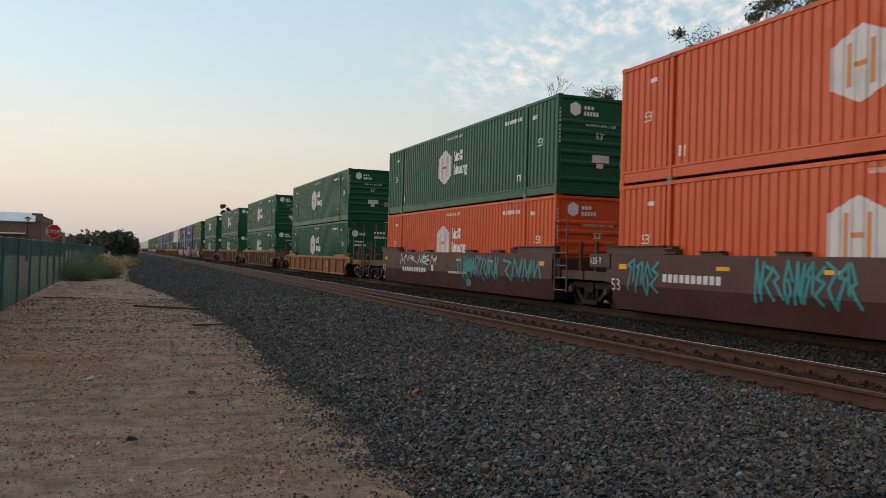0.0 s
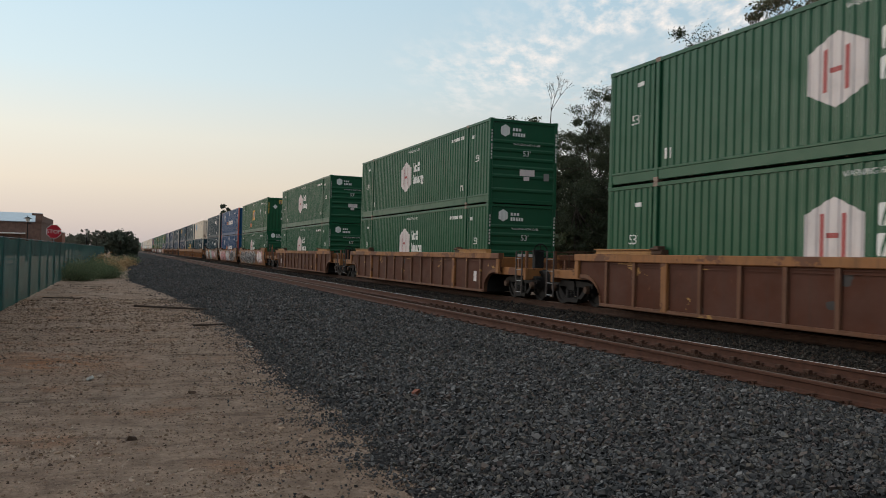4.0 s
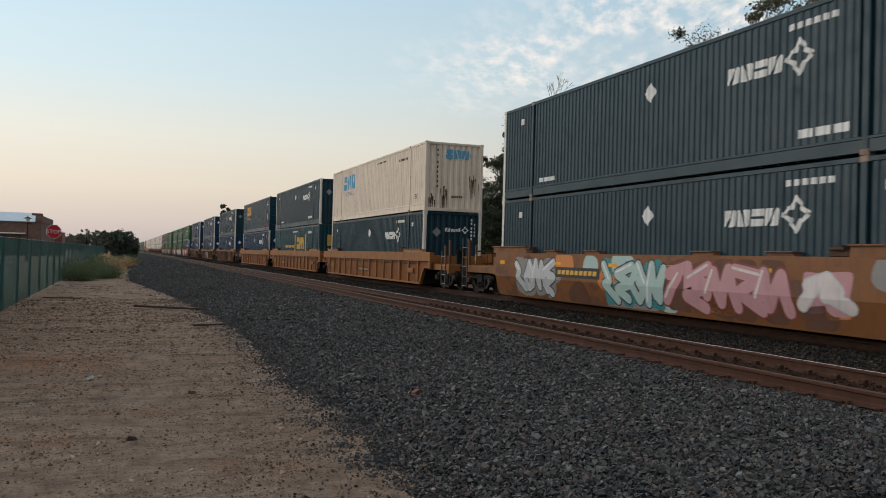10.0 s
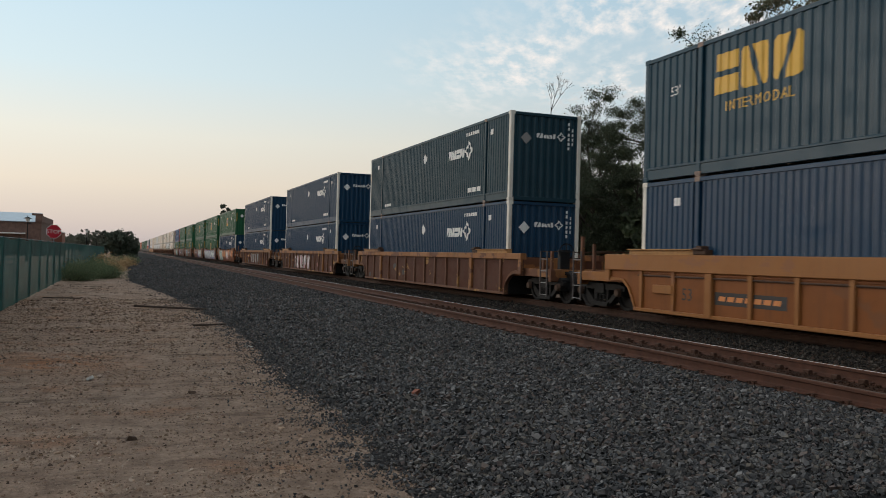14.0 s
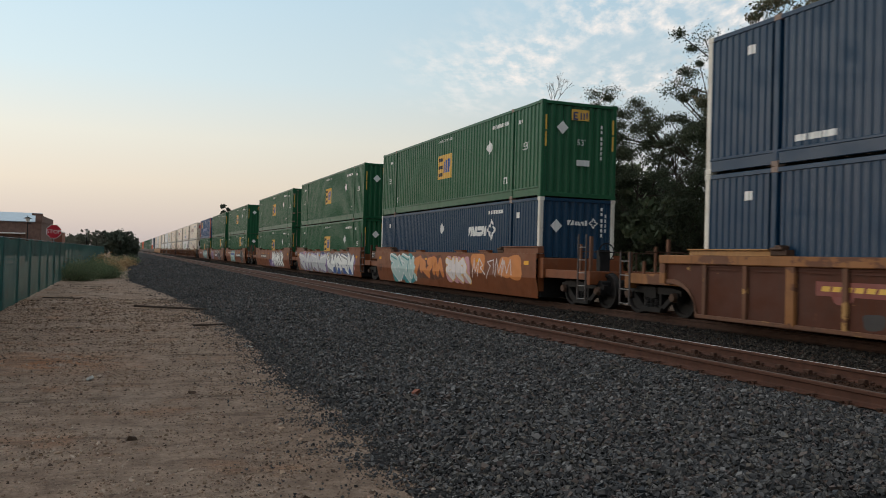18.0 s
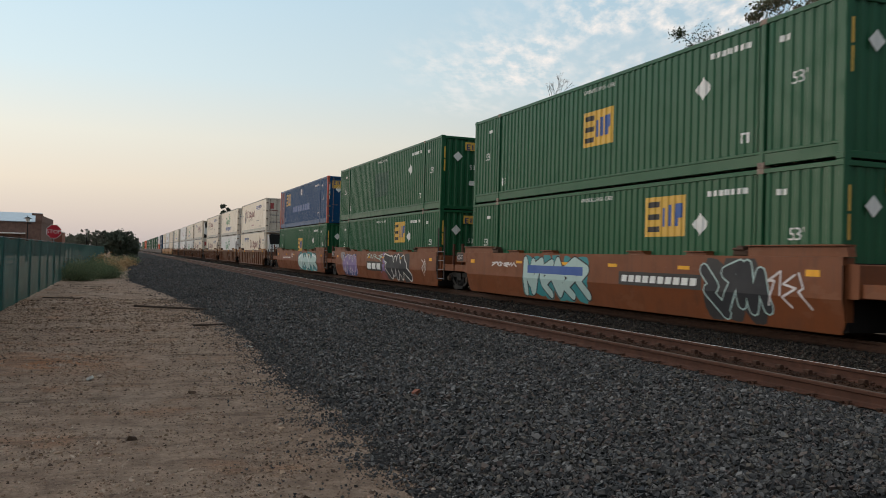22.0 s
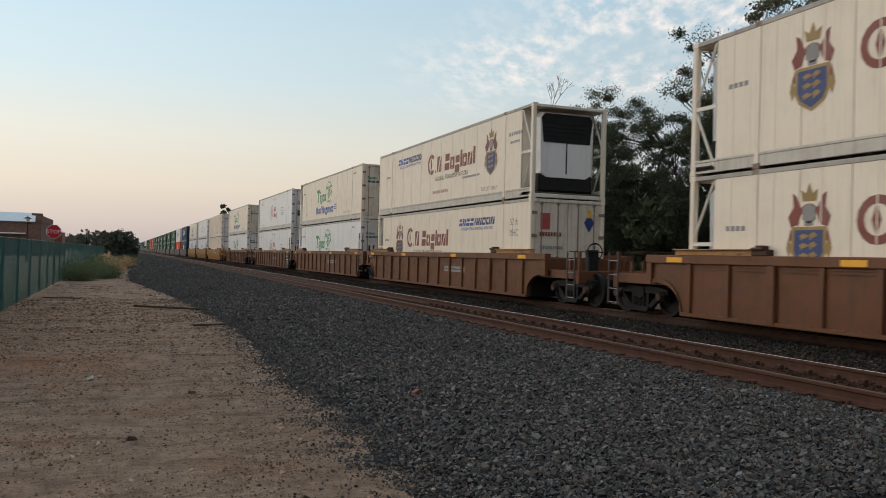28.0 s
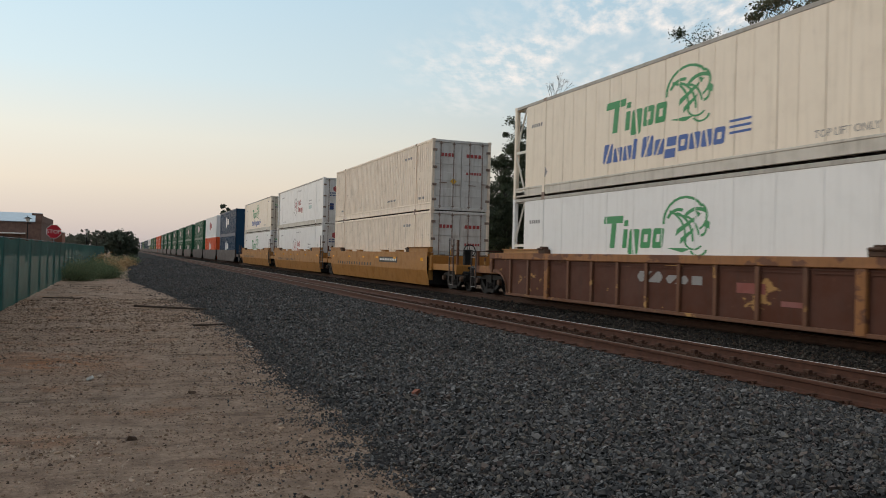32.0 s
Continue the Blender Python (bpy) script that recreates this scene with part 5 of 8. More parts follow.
LOOKS = {
    "hex_green": "weathered green corrugated steel container with a white hexagon badge",
    "hex_green_doors": "weathered green corrugated container with closed end doors",
    "hex_orange": "bright orange corrugated steel container with a white hexagon badge",
    "plaque": "green corrugated container with a square yellow logo panel",
    "plaque_doors": "green corrugated container with yellow logo panel and closed end doors",
    "plaque_low": "green corrugated container with its yellow panel set to one side",
    "plaque_plain": "green corrugated container with a dark patch of an old logo",
    "plaque_blue": "royal blue corrugated container with red corner posts and yellow panel",
    "gem": "navy blue corrugated container with white corner posts and diamond logo",
    "gem_slate": "slate grey corrugated container with white corner posts and diamond logo",
    "shell": "royal blue corrugated container with red posts and blocky white name",
    "goldmark_white": "rust-streaked cream corrugated container with light blue logo",
    "goldmark_teal": "teal corrugated container with large yellow logo",
    "goldmark_dark": "dark teal corrugated container with yellow logo blocks",
    "crest_a": "stained white refrigerated container with dark red name and crest",
    "crest_b": "stained white refrigerated container with crest and dark red name",
    "crest_a_unit": "white refrigerated container with crest and exposed cooling unit",
    "crest_b_unit": "white refrigerated container with an exposed cooling unit",
    "mane": "white refrigerated container with green and blue name and swirl",
    "mane_old": "dirty white refrigerated container with brown-stained doors and green name",
    "hex_white": "clean white refrigerated container with red hexagon badge",
    "white_box": "plain cream-white corrugated container with grey doors",
}
PARK = {}
WELL_X = FAR_X


def container(kind, y, z):
    """A container of that kind with its middle at y, its foot at z."""
    if kind not in PARK:
        th = base("container", WELL_X, y, z)
        livery(th, kind)
        PARK[kind] = tagged(th, LOOKS[kind], "container", "double-stacked containers on the train")
        return th
    return copy_thing(PARK[kind], Matrix.Translation((WELL_X, y, z)))

# ================= well cars =================
# A car's own space: x across, y along, z = 0 on the rail's top; its well is centred on y = 0.
TRUCK_Y, SHARED_Y, COUPLE_Y = 10.2, 9.73, 11.72
S_BOT, S_TOP = 0.12, 1.43


def wheel_geo():
    return Geo().lathe_x(0, 0, [(-0.07, 0.05), (-0.075, 0.13), (-0.03, 0.15), (-0.02, 0.36), (-0.075, 0.385), (-0.075, 0.455), (0.045, 0.465), (0.05, 0.49), (0.075, 0.49), (0.075, 0.38), (0.02, 0.36), (0.02, 0.15), (0.07, 0.13), (0.07, 0.05)], 26)


def side_frame_geo():
    g = Geo()
    g.prism([(-1.1, 0.62), (-0.75, 0.68), (0.75, 0.68), (1.1, 0.62), (1.1, 0.5), (0.7, 0.52), (-0.7, 0.52), (-1.1, 0.5)], -0.06, 0.06)
    for s in (-1, 1):
        p = [(s * 0.98, 0.56), (s * 0.78, 0.56), (s * 0.3, 0.2), (s * 0.36, 0.1)]
        g.prism(p if s > 0 else p[::-1], -0.05, 0.05)
        g.cbox(-0.05, 0.05, s * 0.3 - 0.045, s * 0.3 + 0.045, 0.18, 0.54)
        g.cbox(-0.09, 0.09, s * 0.89 - 0.13, s * 0.89 + 0.13, 0.38, 0.58, 0.03)
    g.prism([(-0.42, 0.2), (0.42, 0.2), (0.36, 0.09), (-0.36, 0.09)], -0.1, 0.1)
    return g


def spring_geo():
    g = Geo()
    for y in (-0.16, 0.0, 0.16):
        for k in range(5):
            g.tube((0, y, 0.2 + k * 0.055), (0, y, 0.235 + k * 0.055), 0.065, n=8)
    return g


def truck(car, y):
    t = part("truck", lambda: Geo().cbox(-1.1, 1.1, -0.2, 0.2, 0.42, 0.68, 0.04).cbox(-0.3, 0.3, -0.3, 0.3, 0.6, 0.76, 0.04), M_STEEL, car, "grimy steel two-axle truck", key="truck", at=(0, y, 0))
    for s in (-1, 1):
        part("side_frame", side_frame_geo, M_STEEL, t, key="side_frame", at=(s * 1.0, 0, 0))
        part("spring", spring_geo, M_STEEL, t, key="spring", at=(s * 1.03, 0, 0))
        part("axle", lambda: Geo().tube((-1.12, 0, 0), (1.12, 0, 0), 0.08, n=10), M_STEEL, t, key="axle", at=(0, s * 0.89, 0.46))
        for e in (-1, 1):
            part("wheel", wheel_geo, M_STEEL, t, key="wheel", at=(pose(e * 0.76, s * 0.89, 0.462, 0, 0, 0 if e < 0 else 180)), smooth=False)
            part("bearing_cap", lambda: Geo().lathe_x(0, 0, [(-0.09, 0.02), (-0.085, 0.09), (-0.02, 0.11), (0.03, 0.11)], 12), M_BRAKE, t, key="bearing_cap", at=(pose(s * 1.09, e * 0.89, 0.462, 0, 0, 0 if s < 0 else 180)))
    part("brake_beam", lambda: Geo().tube((-0.8, 0.4, 0.4), (0.8, 0.4, 0.4), 0.04, n=6).tube((-0.8, -0.4, 0.4), (0.8, -0.4, 0.4), 0.04, n=6), M_BLACK, t, key="brake_beam")
    return t


def climb(car, y, z0, h, rungs, w):
    """A tall side ladder: rusty stiles, worn rungs coloured pale to carry their highlights."""
    lad = part("ladder", lambda: Geo().cbox(-0.018, 0.018, -0.022, 0.022, 0, h, 0.005).cbox(-0.018, 0.018, w - 0.022, w + 0.022, 0, h, 0.005), W["dark"], car, key=("climb", h, w), at=(-1.43, y, z0))
    for i in range(rungs):
        part("rung", lambda: Geo().tube((0, 0.02, 0), (0, w - 0.02, 0), 0.012, n=6), P["grey"], lad, "worn rung, its highlight in the pale colour", key=("rung", w), at=(0, 0, 0.05 + i * 0.34))


def car_end(car, e, kind, pal, colm, plate, top):
    """Platform, truck, coupler and fittings at one end. e: -1 towards the camera."""
    frame_m, steel = W[pal], M_BRAKE
    single = kind == "C"
    end = 10.95 if single else 9.66
    y0, y1 = sorted((e * 8.3, e * end))
    part("end_platform", lambda: Geo().cbox(-1.28, 1.28, y0, y1, 0.78, 0.84, 0.01).cbox(-1.3, -1.18, y0, y1, 0.74, 0.98, 0.012).cbox(1.18, 1.3, y0, y1, 0.74, 0.98, 0.012).cbox(-0.35, 0.35, y0, y1, 0.55, 0.84, 0.03), colm, car, key=("platform", e, kind, pal))
    part("end_beam", lambda: Geo().cbox(-1.36, 1.36, min(e * 8.22, e * 8.5), max(e * 8.22, e * 8.5), 0.72, top - 0.12, 0.02), colm, car, key=("endbeam", e, pal, top))
    if single:
        truck(car, e * TRUCK_Y)
        part("coupler", lambda: Geo().cbox(-0.11, 0.11, min(e * 10.7, e * 11.5), max(e * 10.7, e * 11.5), 0.62, 0.84, 0.02).cbox(-0.2, 0.2, min(e * 11.42, e * 11.74), max(e * 11.42, e * 11.74), 0.58, 0.88, 0.05), M_BLACK, car, key=("coupler", e))
        part("draft_gear", lambda: Geo().cbox(-0.42, 0.42, min(e * 9.2, e * 11.2), max(e * 9.2, e * 11.2), 0.42, 0.76, 0.05).cbox(-1.05, 1.05, min(e * 11.02, e * 11.2), max(e * 11.02, e * 11.2), 0.36, 0.74, 0.04), M_BLACK, car, "grimy black draft gear", key=("draft", e))
        part("air_hose", lambda: Geo().tube((-0.5, e * 11.1, 0.7), (-0.52, e * 11.5, 0.42), 0.03, n=6).tube((-0.52, e * 11.5, 0.42), (-0.3, e * 11.72, 0.4), 0.03, n=6), M_BLACK, car, key=("hose", e))
        part("end_sill", lambda: Geo().cbox(-1.3, 1.3, min(e * 10.85, e * 11.0), max(e * 10.85, e * 11.0), 0.62, 0.98, 0.02), colm, car, key=("endsill", e, pal))
        for s in (-1, 1):
            tall = pal not in ("dark", "rust", "brown")
            if s < 0:
                climb(car, e * 10.8 - 0.2, 0.2, 1.75 if plate else 1.3, 5 if plate else 4, 0.4)
            part("grab_post", lambda: Geo().cbox(-0.04, 0.04, -0.05, 0.05, 0, 0.95 if tall else 0.55, 0.012), W["rib"], car, key=("grab_post", tall), at=(s * 1.22, e * 10.9, 0.95))
            part("grab_post", lambda: Geo().cbox(-0.03, 0.03, -0.04, 0.04, 0, 0.75 if tall else 0.32, 0.01), W["rib"], car, key=("grab_post_low", tall), at=(s * 1.2, e * 10.35, 0.95))
        part("handrail", lambda: Geo().tube((-1.2, 0, 0), (1.2, 0, 0), 0.016, n=6).tube((-0.6, 0, 0), (-0.6, 0, -0.55), 0.016, n=6).tube((0.6, 0, 0), (0.6, 0, -0.55), 0.016, n=6), steel, car, key="handrail", at=(0, e * 10.3, 1.5))
        if e < 0:
            part("brake_stand", lambda: Geo().cbox(-0.16, 0.16, -0.1, 0.1, 0, 0.6, 0.02), M_BLACK, car, key="brake_stand", at=(-0.75, e * 10.75, 0.95))
            part("brake_wheel", lambda: Geo().add([p for r in (0.25, 0.21) for p in [(r * math.cos(2 * math.pi * i / 16), -0.02, r * math.sin(2 * math.pi * i / 16)) for i in range(16)]], [(i, (i + 1) % 16, 16 + (i + 1) % 16, 16 + i) for i in range(16)]).tube((-0.22, 0, 0), (0.22, 0, 0), 0.014, n=5).tube((0, 0, -0.22), (0, 0, 0.22), 0.014, n=5), M_BLACK, car, key="brake_wheel", at=(-0.75, e * 10.88, 1.5))
        else:
            part("air_reservoir", lambda: Geo().tube((-0.5, 0, 0), (0.5, 0, 0), 0.2, n=14), W["brown"], car, key="reservoir", at=(0, e * 9.2, 1.05))
            part("brake_valve", lambda: Geo().cbox(-0.25, 0.25, -0.2, 0.2, 0, 0.5, 0.05), M_BLACK, car, key="valve", at=(0.4, e * 9.9, 0.9))
    else:
        if e > 0:
            truck(car, e * SHARED_Y)
            part("articulation", lambda: Geo().cbox(-0.4, 0.4, e * 9.4, e * 10.05, 0.62, 0.95, 0.06), M_BLACK, car, key=("artic", e))
        if e < 0:
            climb(car, -9.02, 0.38, 2.0, 4, 0.68)
        else:
            box = part("end_box", lambda: Geo().cbox(-1.42, -1.2, 8.25, 9.2, 1.08, S_TOP, 0.02), colm, car, key=("endbox", pal))
            part("capacity_board", lambda: Geo().box(-1.426, -1.422, 8.58, 9.16, 1.13, 1.4), P["dark"], box, "small dark capacity board", key="capacity_board")
            part("capacity", lambda: [g := Geo(), [g.add([(-1.43, -a, z) for a, z in t], [(0, 1, 2)]) for t in lettering("125 T", -8.87, 1.18, 0.24)]][0], P["pink"], box, "pale lettering", key="capacity")["kind"] = "stuff"
        part("grab_post", lambda: Geo().cbox(-0.04, 0.04, -0.05, 0.05, 0, 0.8, 0.012), W["rust"], car, key="grab_post_shared", at=(-1.15, e * 9.3, 0.95))
        part("handrail", lambda: Geo().tube((-1.2, 0, 0), (1.2, 0, 0), 0.016, n=6).tube((-0.6, 0, 0), (-0.6, 0, -0.55), 0.016, n=6).tube((0.6, 0, 0), (0.6, 0, -0.55), 0.016, n=6), steel, car, key="handrail", at=(0, e * 9.2, 1.5))


def guide(car, a, w, colm, pal, tall, top):
    part("container_guide", lambda: Geo().prism([(-w / 2, 0), (w / 2, 0), (w / 2 - 0.03, tall), (-w / 2 + 0.03, tall)], -0.09, 0.09).cbox(-0.16, 0.1, -w / 2 + 0.02, w / 2 - 0.02, tall + 0.001, tall + 0.03, 0.008), colm, car, key=("guide", w, pal, tall), at=(-1.36, a, top + 0.002))


def well_car(style, pal, ends):
    """A well car. style: ribs (rusty ribbed side), deep (ribbed, deep top chord) or plate (smooth side). ends: near and far, C coupler or S shared truck."""
    car = base("well_car")
    web = W[pal]
    st = 1.12 if style == "low" else S_TOP
    top = W["chord"] if pal == "rust" else W["gold"] if pal == "orange" else web
    chord_low = {"ribs": 1.24, "deep": 1.05, "plate": 1.33, "low": 0.98}[style]
    low = S_BOT if style != "plate" else 0.1
    half = [9.38 if k == "C" else 9.3 for k in ends]
    # The opening over the wheels: rounded, or cut straight on the deep cars.
    arch = [(-8.68, 0.8), (-8.42, 0.62), (-8.1, low)] if style == "deep" else [(-8.98 + 0.88 * math.sin(k * math.pi / 14), low + (0.8 - low) * math.cos(k * math.pi / 14)) for k in range(8)]
    for s in (-1, 1):
        x_out = s * 1.46
        if style == "plate":
            def skin(s=s):
                g = Geo()
                e0, e1 = -8.25, 8.12
                vs = []
                for y, zl, zm in ((e0, low + 0.2, 0.7), (e0 + 0.12, low, 0.7), (e1 - 0.12, low, 0.7), (e1, low + 0.2, 0.7)):
                    vs += [(s * (1.46 - 0.135 * (0.7 - zl) / 0.6), y, zl), (s * 1.46, y, zm), (s * 1.46, y, st)]
                f = []
                for i in range(3):
                    for k in range(2):
                        q = (3 * i + k, 3 * i + k + 1, 3 * i + k + 4, 3 * i + k + 3)
                        f.append(q if s < 0 else q[::-1])
                g.add(vs, f)
                g.box(s * 1.28, s * 1.45, e0 + 0.02, e1 - 0.02, st - 0.14, st - 0.003)
                g.box(s * 1.2, s * 1.375, e0, e0 + 0.05, 0.32, st - 0.01)
                g.box(s * 1.2, s * 1.375, e1 - 0.05, e1, 0.32, st - 0.01)
                g.box(s * 1.28, s * 1.318, e0 + 0.13, e1 - 0.13, low, low + 0.05)
                return g
            part("side_plate", skin, web, car, key=("skin", s, pal, ends))
            part("well_wall", lambda s=s: Geo().box(s * 1.3, s * 1.318, -8.2, 8.2, low + 0.05, st - 0.14), M_STEEL, car, key=("wellwall", s))
        else:
            def panel(s=s):
                poly = [(-half[0], 0.8)] + arch + [(-y, z) for y, z in arch[::-1]] + [(half[1], 0.8), (half[1], chord_low), (-half[0], chord_low)]
                return Geo().prism(poly, min(s * 1.36, s * 1.39), max(s * 1.36, s * 1.39))
            part("side_panel", panel, web, car, key=("panel", s, style, pal, ends))
            part("top_chord", lambda s=s: Geo().cbox(min(s * 1.28, s * 1.475), max(s * 1.28, s * 1.475), -half[0], half[1], chord_low, st, 0.015), top, car, key=("chord", s, style, pal, ends))
            part("bottom_chord", lambda s=s: Geo().cbox(min(s * 1.3, s * 1.455), max(s * 1.3, s * 1.455), -8.12, 8.12, low - 0.01, low + 0.07, 0.01), top if pal != "rust" else W["rib"], car, key=("bchord", s, style, pal))
            rim = [(-9.3, 0.78)] + arch[:] + [(y + 0.09 - 0.02 * k, z + 0.012 * (len(arch) - k)) for k, (y, z) in list(enumerate(arch))[::-1]] + [(-9.3, 0.88)]
            for e in (-1, 1):
                part("arch_rim", lambda s=s: Geo().prism(rim if e < 0 else [(-y, z) for y, z in rim[::-1]], min(s * 1.3, s * 1.43), max(s * 1.3, s * 1.43)), W["rib"] if pal == "rust" else top, car, key=("rim", s, e, pal, style))
            part("well_wall", lambda s=s: Geo().box(s * 1.3, s * 1.33, -8.1, 8.1, low + 0.05, chord_low), M_STEEL, car, key=("wellwall_r", s, chord_low))
            for e in (-1, 1):
                y0, y1 = sorted((e * half[(e + 1) // 2], e * (half[(e + 1) // 2] - 0.2)))
                part("end_post", lambda: Geo().cbox(min(s * 1.392, s * 1.47), max(s * 1.392, s * 1.47), y0, y1, 0.79, chord_low - 0.002, 0.012), top, car, key=("endpost", s, round(y0, 2), style, pal))
            if s < 0:
                n = 10 if style == "low" else 14
                for i in range(n):
                    y = -7.85 + i * 15.7 / (n - 1)
                    wide = i in (2, n - 3)
                    part("rib", lambda: Geo().prism([(-0.045, low + 0.06), (0.045, low + 0.06), (0.055, chord_low), (-0.055, chord_low)], -1.452, -1.385) if not wide else Geo().cbox(-1.478, -1.385, -0.11, 0.11, low + 0.02, chord_low, 0.015), top if wide or style == "deep" else W["rib"] if pal == "rust" else web, car, key=("rib", wide, style, pal), at=(0, y, 0))
                part("grille_bar", lambda: Geo().box(-1.42, -1.392, -8.0, 8.0, chord_low - 0.05, chord_low - 0.03), web, car, key=("grille", style, pal))
                part("grille_bar", lambda: Geo().box(-1.42, -1.392, -8.0, 8.0, chord_low - 0.11, chord_low - 0.09), web, car, key=("grille2", style, pal))
                if style == "deep":
                    for e in (-1, 1):
                        part("brace_box", lambda: Geo().cbox(-1.47, -1.38, -0.35, 0.35, 0.55, 0.75, 0.02), top, car, key=("bracebox", pal), at=(0, e * 7.0, 0))
                    part("pipe", lambda: Geo().tube((-1.41, -8.0, 0.95), (-1.41, 8.0, 0.95), 0.025, n=6), M_BRAKE, car, key=("pipe",))
    part("well_floor", lambda: [g := Geo(), [g.box(-1.3, 1.3, y - 0.25, y + 0.25, 0.13, 0.226) for y in (-7.9, -6.1, -3.0, 0.0, 3.0, 6.1, 7.9)], [g.box(s * 1.05, s * 1.3, -8.1, 8.1, 0.13, 0.2) for s in (-1, 1)]][0], M_STEEL, car, key="well_floor")
    for e in (-8.2, 8.2):
        part("well_end", lambda: Geo().box(-1.3, 1.3, -0.04, 0.04, 0.15, st - 0.1), M_STEEL, car, key=("well_end", st), at=(0, e, 0))
    for e, kind in zip((-1, 1), ends):
        car_end(car, e, kind, pal, top, style == "plate", st)
        guide(car, e * 7.15, 2.4, top if style == "plate" else W["guide"], pal, 0.18 if style == "plate" else 0.1, st)
        part("hinge_block", lambda: Geo().cbox(-0.1, 0.1, -0.2, 0.2, 0, 0.12, 0.02).cbox(-0.12, 0.08, -0.08, 0.08, 0.1, 0.2, 0.02).tube((-0.14, -0.15, 0.13), (-0.14, 0.15, 0.13), 0.03, n=8), M_BRAKE, car, key="hinge_block", at=(-1.36, e * 5.75, st + 0.002))
        if style == "plate":
            for a in (2.2, 4.4):
                guide(car, e * a, 0.7, top, pal, 0.06, st)
            part("reflector_tag", lambda: Geo().box(-1.466, -1.462, -0.16, 0.16, 1.08, 1.2), P["reflect"], car, "amber reflector", key="reflector_tag", at=(0, e * 7.6, 0))
            part("reflector_tag", lambda: Geo().box(-1.466, -1.462, -0.2, 0.2, 1.12, 1.2), P["reflect"], car, key="reflector_bar", at=(0, e * 4.0, 0))
            part("reflector_tag", lambda: Geo().box(-1.466, -1.462, -0.2, 0.2, 1.12, 1.2), P["reflect"], car, key="reflector_bar", at=(0, e * 1.2, 0))
    return car


CARS = {}
CAR_LOOKS = {
    ("plate", "maroon"): "maroon smooth-sided well car with spray-painted marks", ("deep", "orange"): "orange ribbed well car with a deep top chord",
    ("low", "orange"): "worn orange well car with low ribbed sides", ("ribs", "rust"): "rusty brown ribbed well car with a faded orange top edge",
    ("plate", "tan"): "tan smooth-sided well car covered in spray paint", ("plate", "terra"): "terracotta smooth-sided well car with spray-painted panels",
    ("ribs", "brown"): "brown-orange ribbed well car", ("plate", "yellow"): "yellow smooth-sided well car", ("plate", "dark"): "dark brown smooth-sided well car",
}


def place_car(style, pal, ends, y):
    k = (style, pal, ends)
    if k not in CARS:
        car = well_car(style, pal, ends)
        car.matrix_basis = Matrix.Translation((FAR_X, y, FAR_Z))
        CARS[k] = tagged(car, CAR_LOOKS[(style, pal)], "rail car", "well cars of the freight train")
        return car
    return copy_thing(CARS[k], Matrix.Translation((FAR_X, y, FAR_Z)))


def side_polys(car, name, polys, colour, label="", lift=0.003, x=-1.46):
    """Painted shapes on the camera's side of a car; a runs to the right, z from the rail."""
    g = Geo()
    if x == -1.46:
        # The plate bends inwards below 0.7 m: the paint bends with it.
        polys = [[(a, z) for z, a in half] for poly in polys for lo, hi in ((-1.0, 0.7), (0.7, 3.0)) for half in [cut_slab([(z, a) for a, z in poly], lo, hi)] if len(half) >= 3]
    for i, poly in enumerate(polys):
        g.add([(x - lift - 0.0002 * (i % 11) + (0.135 * max(0.0, (0.7 - z) / 0.6) if x == -1.46 else 0.0), -a, z) for a, z in poly], [tuple(range(len(poly)))])
    ob = part(name, g, P[colour], car, label)
    return tagged(ob, kind="stuff") if name in ("overspray", "spray_cloud", "spray_outline", "spray_fill", "spray_shine", "scrawl", "number_strip") else ob


LOWER_TONE = {"white": "grey", "chrome": "grey", "mint": "teal", "pink": "rose", "violet": "navy", "black": "dark", "teal": "shade", "orange": "umber", "rose": "umber"}


def lump(rnd, ca, cz, w, h, z0, z1, square=0.62):
    """A rounded, uneven outline, like one fat spray-can letter."""
    ph, am = [rnd.uniform(0, 6.28) for _ in range(3)], [rnd.uniform(0.03, 0.1) for _ in range(3)]
    lean = rnd.uniform(-0.16, 0.16)
    pts = []
    for j in range(22):
        t = 2 * math.pi * j / 22
        c, e = math.cos(t), math.sin(t)
        q = 1 + sum(am[k] * math.cos((k + 2) * t + ph[k]) for k in range(3))
        pts.append((ca + w * q * math.copysign(abs(c) ** square, c) + lean * e * h, max(z0, min(z1, cz + h * q * math.copysign(abs(e) ** square, e)))))
    return pts


STROKES = [
    [(0.05, 0.95), (0.5, 0.6), (0.2, 0.45), (0.95, 0.02)], [(0.95, 0.55), (0.5, 0.98), (0.05, 0.5), (0.4, 0.05), (0.8, 0.3), (0.5, 0.6)],
    [(-0.05, 0.3), (0.22, 0.95), (0.42, 0.2), (0.78, 0.9), (1.05, 0.15)], [(0.05, 0.98), (0.98, 0.8), (0.25, 0.45), (1.0, 0.02)],
    [(0.0, 0.08), (0.6, 0.72), (0.15, 0.8), (0.95, 1.0), (0.9, 0.35)], [(0.1, 0.0), (0.35, 1.0), (0.6, 0.25), (1.05, 0.95), (0.8, 0.05)],
    [(0.9, 0.98), (0.1, 0.7), (0.95, 0.55), (0.05, 0.25), (0.7, 0.0)],
]


